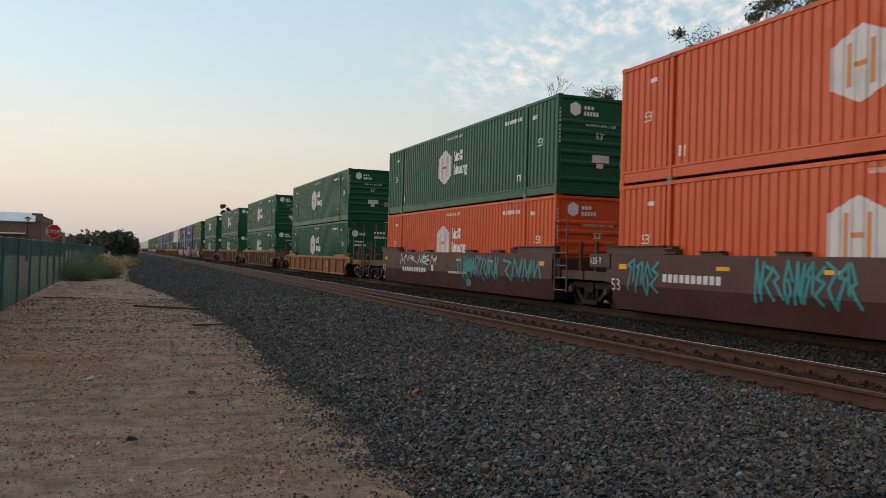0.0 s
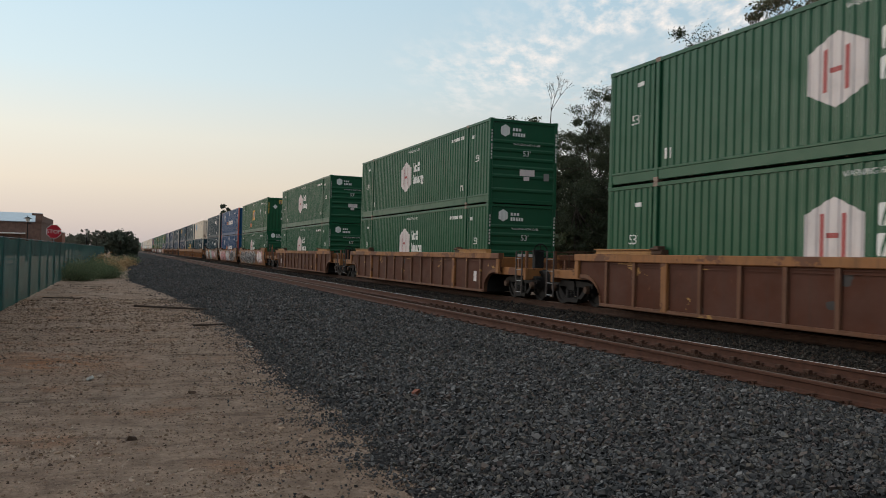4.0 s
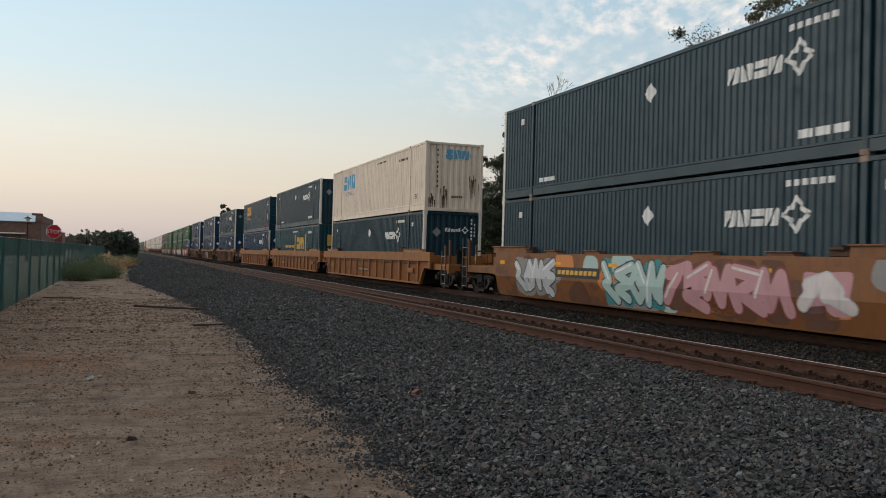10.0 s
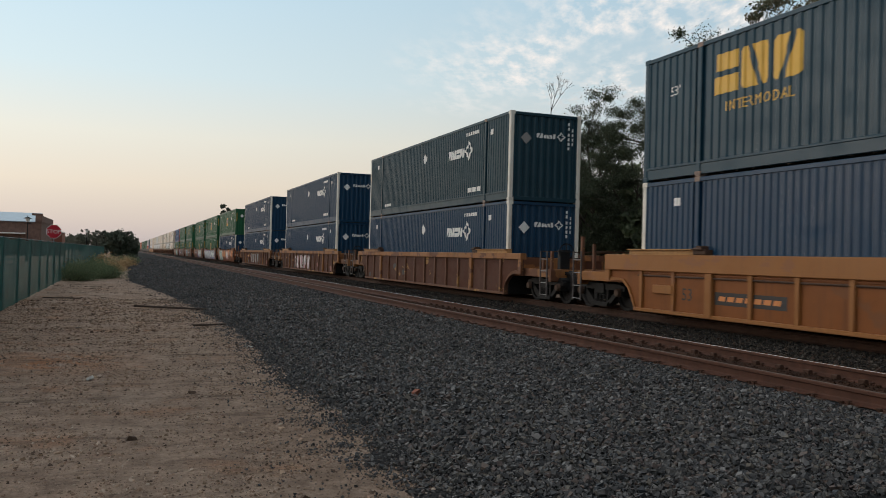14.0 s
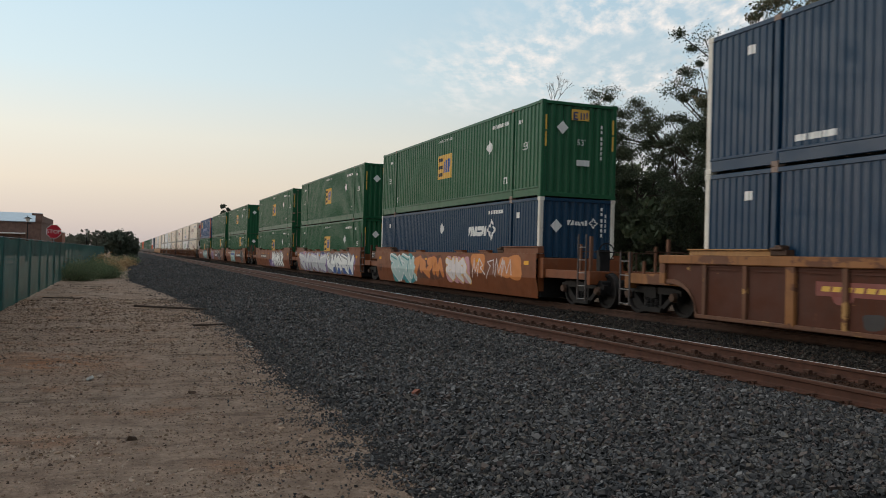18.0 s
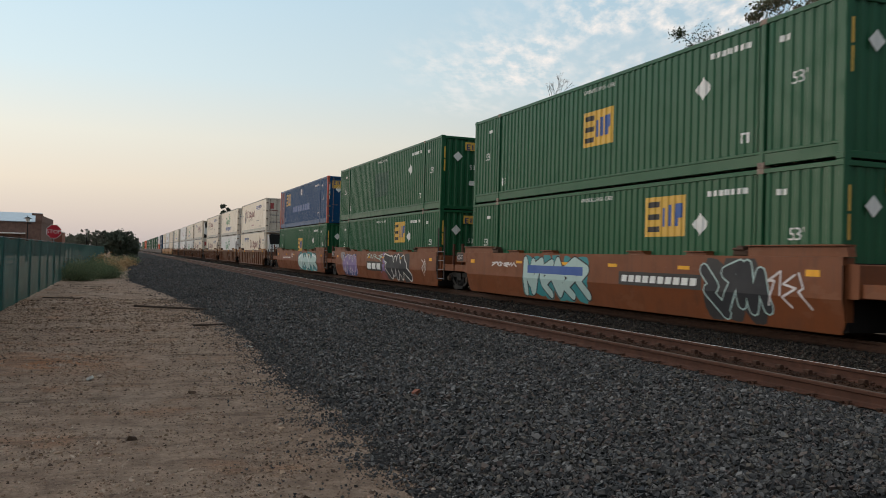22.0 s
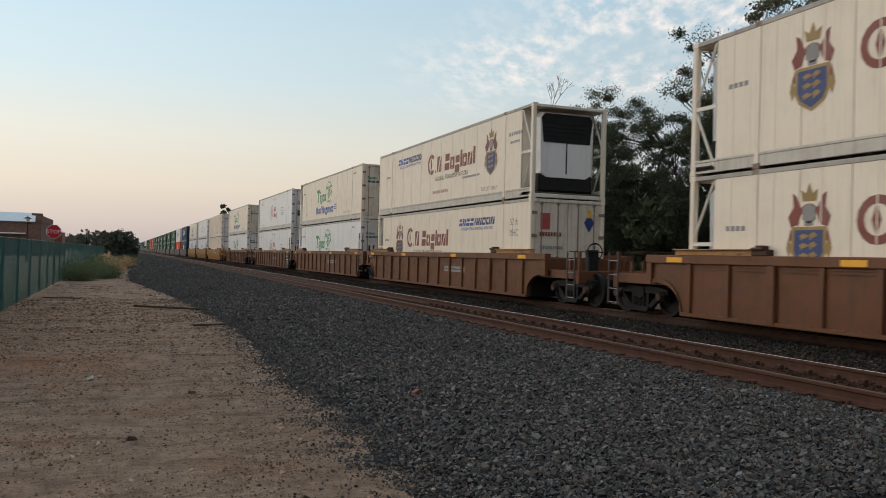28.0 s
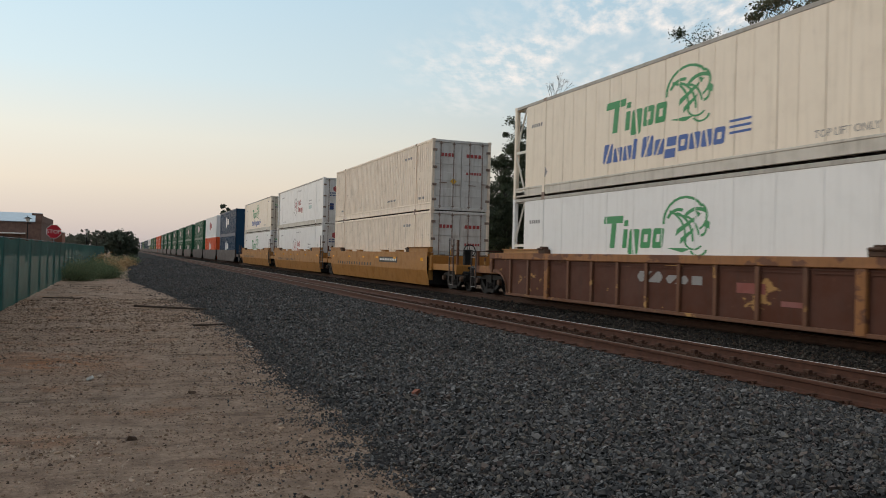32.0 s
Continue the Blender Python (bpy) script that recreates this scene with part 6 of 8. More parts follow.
def fat(line, r):
    """A thick bent stroke: a quad for each stretch and a joint at each corner."""
    out = []
    for (a0, z0), (a1, z1) in zip(line, line[1:]):
        d = math.hypot(a1 - a0, z1 - z0) or 1e-6
        u, v = -(z1 - z0) / d * r, (a1 - a0) / d * r
        out.append([(a0 - u, z0 - v), (a1 - u, z1 - v), (a1 + u, z1 + v), (a0 + u, z0 + v)])
    for a, z in line:
        out.append([(a + r * math.cos(t * math.pi / 4), z + r * math.sin(t * math.pi / 4)) for t in range(8)])
    return out


def spray(car, a0, a1, z0, z1, n, fill, line, seed, shine=None, x=-1.46):
    """A spray-painted piece: n fat bent strokes side by side on a cloud of paint, outlined, with highlights."""
    rnd = random.Random(seed)
    w, h = (a1 - a0) / n, z1 - z0
    r = min(0.15 * w + 0.03, 0.15 * h)
    edge = max(0.028, 0.3 * r)
    back, front, light, deep = [], [], [], []
    last = -1
    for i in range(n):
        k = rnd.choice([j for j in range(len(STROKES)) if j != last])
        last = k
        m = r + edge
        lean = rnd.uniform(-0.12, 0.12)
        pts = [(a0 + (i - 0.06 + 1.12 * (p + rnd.uniform(-0.07, 0.07)) + lean * (q - 0.5)) * w, z0 + m + (h - 2 * m) * min(1, max(0, q + rnd.uniform(-0.07, 0.07)))) for p, q in STROKES[k]]
        deep += fat([(a + 0.5 * edge, max(z0 + m, z - 0.6 * edge)) for a, z in pts], r + 1.25 * edge)
        back += fat(pts, r + edge)
        front += fat(pts, r)
        light += fat([(a - 0.3 * r, min(z1 - 0.02, z + 0.35 * r)) for a, z in pts[:2]], 0.22 * r)
    side_polys(car, "spray_cloud", [lump(rnd, a0 + (i + 0.5) * w, (z0 + z1) / 2, 0.6 * w, 0.48 * h, z0, z1) for i in range(n)] if n < 8 and fill not in ("maroon", "teal") else deep, LOWER_TONE.get(fill, "umber"), "", 0.0022, x)
    side_polys(car, "spray_outline", back, line, "", 0.005, x)
    side_polys(car, "spray_fill", front, fill, "spray-painted shapes", 0.008, x)
    if shine:
        side_polys(car, "spray_shine", light, shine, "", 0.011, x)


def wash(car, a0, a1, colours, n, seed, x=-1.46, size=0.5):
    """Old layers of overspray: ragged blots of several colours under the newer pieces."""
    rnd = random.Random(seed)
    for k, colour in enumerate(colours):
        blots = []
        for _ in range(n):
            r = size * rnd.uniform(0.35, 1.0)
            blots.append(lump(rnd, rnd.uniform(a0, a1), rnd.uniform(0.25, 1.25), r * 1.3, r * 0.8, 0.14, 1.39, 0.9))
        side_polys(car, "overspray", blots, colour, "", 0.0012 + 0.0003 * k, x)


def scrawl(car, a0, a1, z0, z1, n, colour, seed, x=-1.46, r=0.022):
    """A thin spray-can scribble of bent strokes."""
    rnd = random.Random(seed)
    out, k = [], max(2, n // 4)
    w, h = (a1 - a0) / k, z1 - z0
    for i in range(k):
        low = rnd.uniform(0.0, 0.25)
        out += fat([(a0 + (i + p + rnd.uniform(-0.1, 0.1)) * w, z0 + h * (low + (1 - low) * q * rnd.uniform(0.85, 1.0))) for p, q in rnd.choice(STROKES)], r)
    side_polys(car, "scrawl", out, colour, "", 0.011, x)


def number_board(car, a0, a1, z0, z1, board="dark", ink="white", n=9, x=-1.46):
    side_polys(car, "number_board", [rect(a0, a1, z0, z1)], board, "dark number board", 0.004, x)
    side_polys(car, "number_strip", bars(a0 + 0.12, a1 - 0.1, z0 + 0.08, z1 - 0.08, n, 0.25, 0.03), ink, "", 0.008, x)


# ---- the consist: middle of the well at 0 s, car style, colour, ends, lower and upper container ----
TRAIN = [
    ("c0", 9.35, "plate", "maroon", "SS", "hex_orange", "hex_orange"), ("c1", 28.75, "plate", "maroon", "SC", "hex_orange", "hex_green"),
    ("c2", 52.4, "low", "orange", "CC", "hex_green_doors", "hex_green"), ("c3", 76.2, "ribs", "rust", "CC", "hex_green", "hex_green"),
    ("c4", 99.8, "ribs", "rust", "CC", "hex_green", "hex_green"), ("c5", 123.15, "ribs", "rust", "CC", "hex_green", "hex_green"),
    ("c6", 146.6, "plate", "tan", "CS", "hex_green", "plaque"), ("c7", 166.1, "plate", "tan", "SS", "shell", "shell"), ("c8", 185.55, "plate", "tan", "SC", "gem_slate", "gem_slate"),
    ("e", 209.25, "deep", "orange", "CS", "gem_slate", "goldmark_white"), ("f", 228.85, "deep", "orange", "SS", "goldmark_teal", "gem_slate"), ("g", 248.35, "deep", "orange", "SC", "gem", "goldmark_dark"),
    ("h", 271.85, "ribs", "rust", "CC", "gem", "gem_slate"), ("i", 294.95, "ribs", "rust", "CC", "gem", "gem"), ("j", 318.4, "ribs", "rust", "CC", "gem", "gem"),
    ("o", 342.03, "plate", "terra", "CS", "gem", "plaque"), ("p", 361.55, "plate", "terra", "SS", "plaque", "plaque"), ("q", 381.0, "plate", "terra", "SC", "plaque_doors", "plaque_doors"),
    ("r", 404.82, "plate", "terra", "CS", "plaque_low", "plaque"), ("s", 424.28, "plate", "terra", "SS", "plaque_low", "plaque_plain"), ("t", 443.72, "plate", "terra", "SC", "plaque", "plaque_blue"),
    ("u", 467.17, "ribs", "brown", "CS", "crest_a_unit", "crest_b"), ("v", 486.65, "ribs", "brown", "SS", "mane", "mane_old"), ("w", 506.3, "ribs", "brown", "SC", "crest_b", "crest_b"),
    ("x", 530.0, "ribs", "brown", "CS", "crest_b", "crest_a_unit"), ("y", 549.35, "ribs", "brown", "SS", "mane", "mane_old"), ("z", 568.7, "ribs", "brown", "SC", "hex_white", "hex_white"),
    ("A", 592.2, "ribs", "rust", "CC", "mane", "mane_old"),
    ("B", 615.9, "plate", "yellow", "CS", "white_box", "white_box"), ("C", 635.45, "plate", "yellow", "SS", "hex_white", "hex_white"), ("D", 655.0, "plate", "yellow", "SC", "mane", "mane_old"),
]
CARRIED = []       # (thing, y at 0 s, z)
UNIT, BOXES = {}, {}
LOWER_Z, UPPER_Z = FAR_Z + 0.23, FAR_Z + 0.23 + TALL
for key, y, style, pal, ends, low_kind, up_kind in TRAIN:
    UNIT[key] = place_car(style, pal, ends, y)
    BOXES[key] = container(low_kind, y, LOWER_Z), container(up_kind, y, UPPER_Z)
    CARRIED += [(UNIT[key], y, FAR_Z), (BOXES[key][0], y, LOWER_Z), (BOXES[key][1], y, UPPER_Z)]

# Marks that one container alone carries.
mark(BOXES["c6"][1], "rusty_label", [rect(-2.1, -1.1, 0.5, 0.92)], "maroon", True, "rust-brown painted-over label")
mark(BOXES["c6"][1], "rusty_label_print", bars(-2.02, -1.18, 0.58, 0.84, 6), "orange", True, "", 0.009)

# Spray paint, numbers and boards, car by car.
R_X = -1.39
scrawl(UNIT["c0"], -7.4, -6.1, 0.45, 1.36, 16, "teal", 11, r=0.035)
scrawl(UNIT["c0"], -3.1, -0.6, 0.45, 1.36, 40, "teal", 12, r=0.035)
scrawl(UNIT["c0"], 0.4, 1.6, 0.7, 1.3, 9, "white", 13)
side_polys(UNIT["c0"], "length_mark", lettering("53", -7.9, 0.55, 0.42), "pink")
side_polys(UNIT["c0"], "number_strip", bars(-6.0, -4.0, 0.82, 1.0, 10), "pink")
scrawl(UNIT["c1"], -5.6, -1.0, 0.9, 1.35, 26, "pink", 14)
scrawl(UNIT["c1"], 1.1, 4.6, 0.45, 1.36, 48, "teal", 15, r=0.035)
scrawl(UNIT["c1"], 5.0, 7.6, 0.5, 1.3, 16, "teal", 16, r=0.04)
side_polys(UNIT["c1"], "length_mark", lettering("53", -7.9, 0.55, 0.42), "pink")
side_polys(UNIT["c1"], "number_strip", bars(-5.2, -2.2, 0.62, 0.8, 10) + bars(-1.6, -1.3, 0.7, 0.95, 1) + bars(0.2, 2.0, 0.66, 0.74, 10), "pink")
number_board(UNIT["c2"], -5.9, -3.7, 0.55, 0.75, "dark", "orange", 8, R_X)
side_polys(UNIT["c2"], "data_panel", [rect(3.5, 4.0, 0.5, 0.8)], "grey", "", 0.004, R_X)
for k in ("c3", "c4", "c5"):
    side_polys(UNIT[k], "data_panel", [rect(-7.4, -7.15, 0.45, 0.8)] if k == "c5" else [rect(7.2, 7.45, 0.45, 0.8)], "pink", "pale data plate", 0.004, R_X)
spray(UNIT["c6"], -7.0, 2.4, 0.12, 1.36, 10, "black", "chrome", 21)
scrawl(UNIT["c6"], -6.6, 2.2, 0.2, 1.3, 34, "chrome", 22)
spray(UNIT["c6"], 4.0, 6.8, 0.3, 1.34, 4, "pink", "grey", 23)
number_board(UNIT["c6"], 2.5, 3.7, 0.9, 1.1, "dark", "white", 5)
spray(UNIT["c7"], -7.7, -6.9, 0.5, 1.3, 3, "pink", "white", 24)
spray(UNIT["c7"], -6.6, -2.6, 0.15, 1.36, 7, "rose", "dark", 25, "white")
spray(UNIT["c7"], -3.2, -1.8, 0.15, 1.1, 2, "red", "rose", 26)
spray(UNIT["c7"], -1.2, 2.0, 0.15, 1.34, 4, "chrome", "dark", 27, "white")
spray(UNIT["c7"], 2.5, 6.0, 0.15, 1.34, 4, "black", "white", 28)
spray(UNIT["c8"], -6.6, -4.2, 0.15, 1.34, 4, "chrome", "dark", 31, "white")
number_board(UNIT["c8"], -4.1, -1.8, 0.78, 1.06, "dark", "yellow", 9)
spray(UNIT["c8"], -1.6, 0.8, 0.15, 1.34, 4, "mint", "dark", 32, "white")
spray(UNIT["c8"], 1.0, 4.6, 0.15, 1.36, 5, "rose", "maroon", 33, "pink")
spray(UNIT["c8"], 5.0, 6.0, 0.4, 1.2, 2, "pink", "chrome", 34)
wash(UNIT["c6"], -7.2, 7.0, ("umber", "grey", "shade"), 5, 201)
wash(UNIT["c7"], -7.6, 7.6, ("rose", "umber", "grey", "orange", "violet"), 6, 202)
wash(UNIT["c8"], -7.2, 7.2, ("umber", "grey", "orange", "mint"), 5, 203)
for k, a in (("e", -1.6), ("f", -4.6), ("g", -5.3)):
    number_board(UNIT[k], a, a + 2.0, 0.42, 0.68, "dark", "orange", 7, R_X)
    side_polys(UNIT[k], "length_mark", lettering("53", -6.2, 0.45, 0.38), "dark", "", 0.004, R_X)
for i, a in enumerate((-3.4, -2.2, -1.0, 0.2)):
    spray(UNIT["i"], a, a + 0.95, 0.22, 1.15, 2, "pink", "grey", 40 + i, None, R_X)
    spray(UNIT["j"], a + 1.6, a + 2.5, 0.22, 1.15, 2, "grey", "chrome", 50 + i, None, R_X)
number_board(UNIT["j"], -4.9, -2.8, 0.75, 1.0, "maroon", "yellow", 8, R_X)
wash(UNIT["o"], -6.0, 6.8, ("maroon", "orange"), 4, 204)
wash(UNIT["p"], -7.4, 7.4, ("violet", "rose", "navy"), 6, 205, size=0.6)
wash(UNIT["q"], -1.0, 6.0, ("violet", "maroon"), 4, 206)
wash(UNIT["s"], -6.5, 5.5, ("violet", "maroon", "grey"), 4, 207)
wash(UNIT["t"], 0.4, 7.2, ("mint", "maroon", "teal"), 4, 208)
wash(UNIT["c1"], -5.0, 7.6, ("dark", "teal"), 3, 209, size=0.35)
for k, n in (("h", 4), ("i", 5), ("j", 5), ("c3", 3), ("c4", 3)):
    wash(UNIT[k], -7.6, 7.6, ("dark", "maroon") if k in "ij" else ("dark",), n, 210 + n, R_X, 0.2)
side_polys(UNIT["o"], "length_mark", lettering("53", -7.5, 0.55, 0.42), "dark")
spray(UNIT["o"], -5.8, -2.7, 0.1, 1.38, 4, "mint", "white", 61, "teal")
spray(UNIT["o"], -2.6, 0.5, 0.35, 1.34, 4, "orange", "maroon", 62)
spray(UNIT["o"], 1.0, 3.2, 0.3, 1.3, 4, "pink", "yellow", 63)
scrawl(UNIT["o"], 3.4, 6.6, 0.5, 1.3, 22, "pink", 64)
side_polys(UNIT["p"], "length_mark", lettering("53", -7.8, 0.55, 0.42), "dark")
spray(UNIT["p"], -7.2, 0.6, 0.1, 1.38, 6, "chrome", "violet", 65, "white")
side_polys(UNIT["p"], "purple_cloud", [rhomb(0.6, 0.7, 0.7, 0.55)], "violet", "", 0.002)
spray(UNIT["p"], 0.9, 6.8, 0.1, 1.38, 5, "white", "navy", 66, "grey")
side_polys(UNIT["p"], "blue_dome", [p for a in (2.6, 3.7, 4.9, 6.1) for p in ring(a, 0.18, 0.34, 0.34, 8, 0, 180)], "blue", "", 0.012)
side_polys(UNIT["q"], "length_mark", lettering("53", -7.3, 0.55, 0.42), "dark")
number_board(UNIT["q"], -5.2, -2.1, 0.8, 1.06, "dark", "white", 9)
spray(UNIT["q"], -0.8, 1.4, 0.1, 0.7, 3, "violet", "navy", 67)
spray(UNIT["q"], 0.6, 5.6, 0.12, 1.36, 6, "white", "dark", 68, "grey")
spray(UNIT["r"], -3.7, 0.0, 0.12, 1.38, 6, "mint", "black", 69)
side_polys(UNIT["r"], "blue_band", [rect(-3.4, -0.2, 0.85, 1.08)], "blue", "", 0.012)
number_board(UNIT["r"], 1.5, 4.6, 0.7, 1.02, "dark", "white", 10)
spray(UNIT["r"], 4.7, 6.4, 0.12, 1.38, 3, "black", "mint", 70)
scrawl(UNIT["r"], 6.5, 7.6, 0.4, 1.2, 12, "pink", 71)
scrawl(UNIT["r"], -6.0, -4.2, 1.0, 1.15, 16, "pink", 72)
spray(UNIT["s"], -6.3, -3.6, 0.12, 1.3, 5, "violet", "pink", 73, "grey")
number_board(UNIT["s"], -1.6, 1.05, 0.5, 0.95, "dark", "white", 3)
scrawl(UNIT["s"], -1.6, 1.1, 1.0, 1.35, 16, "mint", 74)
spray(UNIT["s"], 1.5, 5.0, 0.12, 1.36, 4, "black", "white", 75)
scrawl(UNIT["s"], 6.6, 7.1, 0.4, 1.2, 9, "pink", 76)
number_board(UNIT["t"], -5.35, -2.3, 0.8, 1.05, "maroon", "white", 10)
spray(UNIT["t"], 0.6, 6.1, 0.12, 1.36, 5, "mint", "black", 77, "white")
scrawl(UNIT["t"], -2.1, -1.4, 0.8, 1.3, 9, "pink", 78)
for k in ("u", "v", "w", "x", "y", "z"):
    side_polys(UNIT[k], "length_mark", lettering("53", 5.2, 0.5, 0.36), "dark", "", 0.004, R_X)
    number_board(UNIT[k], 1.2, 3.2, 0.72, 0.92, "grey", "dark", 8, R_X)
    for a in (-8.6, -3.8, 2.0, 7.6):
        side_polys(UNIT[k], "yellow_stripe", [rect(a, a + 0.55, 1.27, 1.38)], "reflect", "", 0.004, -1.475)
dark_box = part("side_box", Geo().cbox(-1.475, -1.385, -8.3, -7.3, 0.2, 1.22, 0.015), P["dark"], UNIT["z"], "dark equipment box with white notices")
side_polys(dark_box, "notice", [rect(7.42, 7.6, 0.95, 1.02), rect(8.05, 8.15, 0.92, 1.02), rect(7.5, 8.1, 0.74, 0.77), rect(7.45, 8.2, 0.62, 0.65), rect(7.9, 8.2, 0.45, 0.48)], "pink", "", 0.004, -1.475)
side_polys(UNIT["A"], "name_strip", blocks(-1.0, 1.4, 0.8, 1.05, 3, 0.3, 3), "grey", "", 0.004, R_X)
side_polys(UNIT["A"], "data_panel", [rect(2.4, 3.2, 0.7, 0.9), rect(3.6, 4.2, 0.5, 0.6)], "maroon", "", 0.004, R_X)
number_board(UNIT["B"], 1.6, 4.4, 0.95, 1.2, "dark", "white", 10)
for k in ("B", "C", "D"):
    side_polys(UNIT[k], "number_strip", bars(-6.5, 0.5, 0.75, 0.9, 14, 0.6), "dark")

# ---- the far part of the train, never near: fewer parts ----
FAR_KINDS = {"hex_green": ("green", "pink"), "hex_orange": ("orange", "pink"), "gem": ("blue", "white"), "hex_white": ("white", "red"), "slate": ("slate", "white"), "plaque": ("empgreen", "yellow")}
FAR_MADE = {}


def far_container(kind, y, z):
    if kind in FAR_MADE:
        return copy_thing(FAR_MADE[kind], Matrix.Translation((WELL_X, y, z)))
    col, ink = FAR_KINDS[kind]
    RIB["pitch"], RIB["depth"] = 0.245, 0.03
    th = base("container", WELL_X, y, z)
    for s in (-1, 1):
        part("side_panel", lambda: None, C[col], th, key=("side", s, (col, None, True))) if ("side", s, (col, None, True)) in MESHES else part("side_panel", lambda s=s: corrugated_side(s), C[col], th, key=("side", s, (col, None, True)))
        part("side_rail", lambda s=s: Geo().box(s * HW, s * (HW - 0.07), -HL, HL, TALL - 0.11, TALL).box(s * HW, s * (HW - 0.09), -HL, HL, 0, 0.25), C[col], th, key=("frails", s, col))
    part("end_wall", lambda: Geo().box(-HW + 0.06, HW - 0.06, -HL, -HL + 0.1, 0, TALL).box(-HW + 0.06, HW - 0.06, HL - 0.1, HL, 0, TALL), C[col], th, key=("fend", col))
    part("roof", lambda: Geo().box(-HW + 0.06, HW - 0.06, -HL + 0.1, HL - 0.1, TALL - 0.09, TALL - 0.03), C[col], th, key=("froof", col))
    mark(th, "logo", [hexagon(-0.9, 1.6, 0.65, 0.68), rect(0.1, 1.4, 1.3, 1.95)], ink, True)
    FAR_MADE[kind] = tagged(th, {"hex_green": "distant green container with a pale badge", "hex_orange": "distant orange container with a pale badge", "gem": "distant navy blue container", "hex_white": "distant plain white container", "slate": "distant slate grey container", "plaque": "distant green container with yellow mark"}[kind], "container", "double-stacked containers on the train")
    return th


def far_car(y):
    if "car" in FAR_MADE:
        return copy_thing(FAR_MADE["car"], Matrix.Translation((FAR_X, y, FAR_Z)))
    car = base("well_car", FAR_X, y, FAR_Z)
    for s in (-1, 1):
        part("side_plate", Geo().prism([(-9.4, 0.7), (-8.2, 0.12), (8.2, 0.12), (9.4, 0.7), (9.4, S_TOP), (-9.4, S_TOP)], min(s * 1.3, s * 1.46), max(s * 1.3, s * 1.46)), W["dark"], car)
    part("well_floor", Geo().box(-1.3, 1.3, -8.1, 8.1, 0.12, 0.226), M_STEEL, car)
    for e in (-1, 1):
        part("end_platform", Geo().box(-1.3, 1.3, e * 8.2, e * 11.0, 0.7, 0.95), W["dark"], car)
        t = part("truck", Geo().cbox(-1.1, 1.1, -1.0, 1.0, 0.3, 0.65, 0.05), M_STEEL, car, at=(0, e * TRUCK_Y, 0))
        part("wheel_pair", Geo().lathe_x(-0.89, 0.47, [(-0.8, 0.46), (0.8, 0.46)], 14).lathe_x(0.89, 0.47, [(-0.8, 0.46), (0.8, 0.46)], 14), M_STEEL, t)
        part("coupler", Geo().box(-0.12, 0.12, e * 10.9, e * 11.78, 0.6, 0.85), M_BLACK, car)
    FAR_MADE["car"] = tagged(car, "distant dark brown well car", "rail car", "well cars of the freight train")
    return car


FAR_ROW = [("gem", "gem"), ("hex_orange", "hex_white"), ("hex_green", "hex_green"), ("hex_green", "hex_green"), ("hex_green", "hex_green"), ("hex_green", "hex_green"), ("hex_green", "hex_green"), ("hex_green", "hex_green"),
           ("hex_green", "hex_green"), ("hex_orange", "hex_orange"), ("hex_orange", "hex_orange"), ("plaque", "plaque"), ("hex_green", "hex_green"), ("plaque", "plaque"), ("hex_green", "hex_white"), ("slate", "hex_white"), ("gem", "slate"),
           ("slate", "slate"), ("gem", "gem"), ("hex_green", "slate"), ("hex_green", "plaque"), ("plaque", "plaque"), ("slate", "gem"), ("gem", "gem"), ("hex_white", "hex_white"), ("slate", "slate"), ("gem", "gem"), ("slate", "slate")]
far_y = 678.6
for i, (lo_kind, up_kind) in enumerate(FAR_ROW):
    CARRIED += [(far_car(far_y), far_y, FAR_Z), (far_container(lo_kind, far_y, LOWER_Z), far_y, LOWER_Z), (far_container(up_kind, far_y, UPPER_Z), far_y, UPPER_Z)]
    far_y += 20.4 if i < 2 else 23.55

# ================= planting =================
M_LEAF = leafage("leaf_dark", (0.04, 0.056, 0.03), (0.06, 0.076, 0.04), (0.085, 0.095, 0.05), 0.35)
M_LEAF_BROWN = leafage("leaf_brownish", (0.085, 0.095, 0.05), (0.13, 0.122, 0.066), (0.22, 0.165, 0.095), 0.4)
M_SHRUB = leafage("shrub_green", (0.08, 0.125, 0.06), (0.13, 0.18, 0.085), (0.2, 0.22, 0.11), 0.3)
M_DRY = leafage("dry_grass", (0.34, 0.2, 0.09), (0.46, 0.3, 0.14), (0.55, 0.42, 0.24), 0.25)
M_FARTREE = leafage("far_leaf", (0.06, 0.08, 0.054), (0.08, 0.1, 0.07), (0.11, 0.12, 0.085), 0.2)
# Paler leaf for the distant street trees: haze put into the colour.
M_HAZYTREE = leafage("hazed_leaf", (0.075, 0.085, 0.062), (0.1, 0.11, 0.08), (0.14, 0.14, 0.1), 0.15)
M_UNDER = leafage("undergrowth_leaf", (0.09, 0.12, 0.062), (0.125, 0.155, 0.08), (0.17, 0.18, 0.095), 0.35)
M_BARK = plain("bark", (0.075, 0.058, 0.045), 0.9, 0.0, 0.5, 6.0, 0.8, 0.02)


def quads(name, corners, material):
    """One mesh of many loose quads; corners: (n, 4, 3)."""
    n = len(corners)
    me = bpy.data.meshes.new(name)
    me.vertices.add(4 * n)
    me.vertices.foreach_set("co", np.asarray(corners, dtype=np.float32).ravel())
    me.loops.add(4 * n)
    me.loops.foreach_set("vertex_index", np.arange(4 * n, dtype=np.int32))
    me.polygons.add(n)
    me.polygons.foreach_set("loop_start", np.arange(0, 4 * n, 4, dtype=np.int32))
    me.materials.append(material)
    me.update(calc_edges=True)
    return me


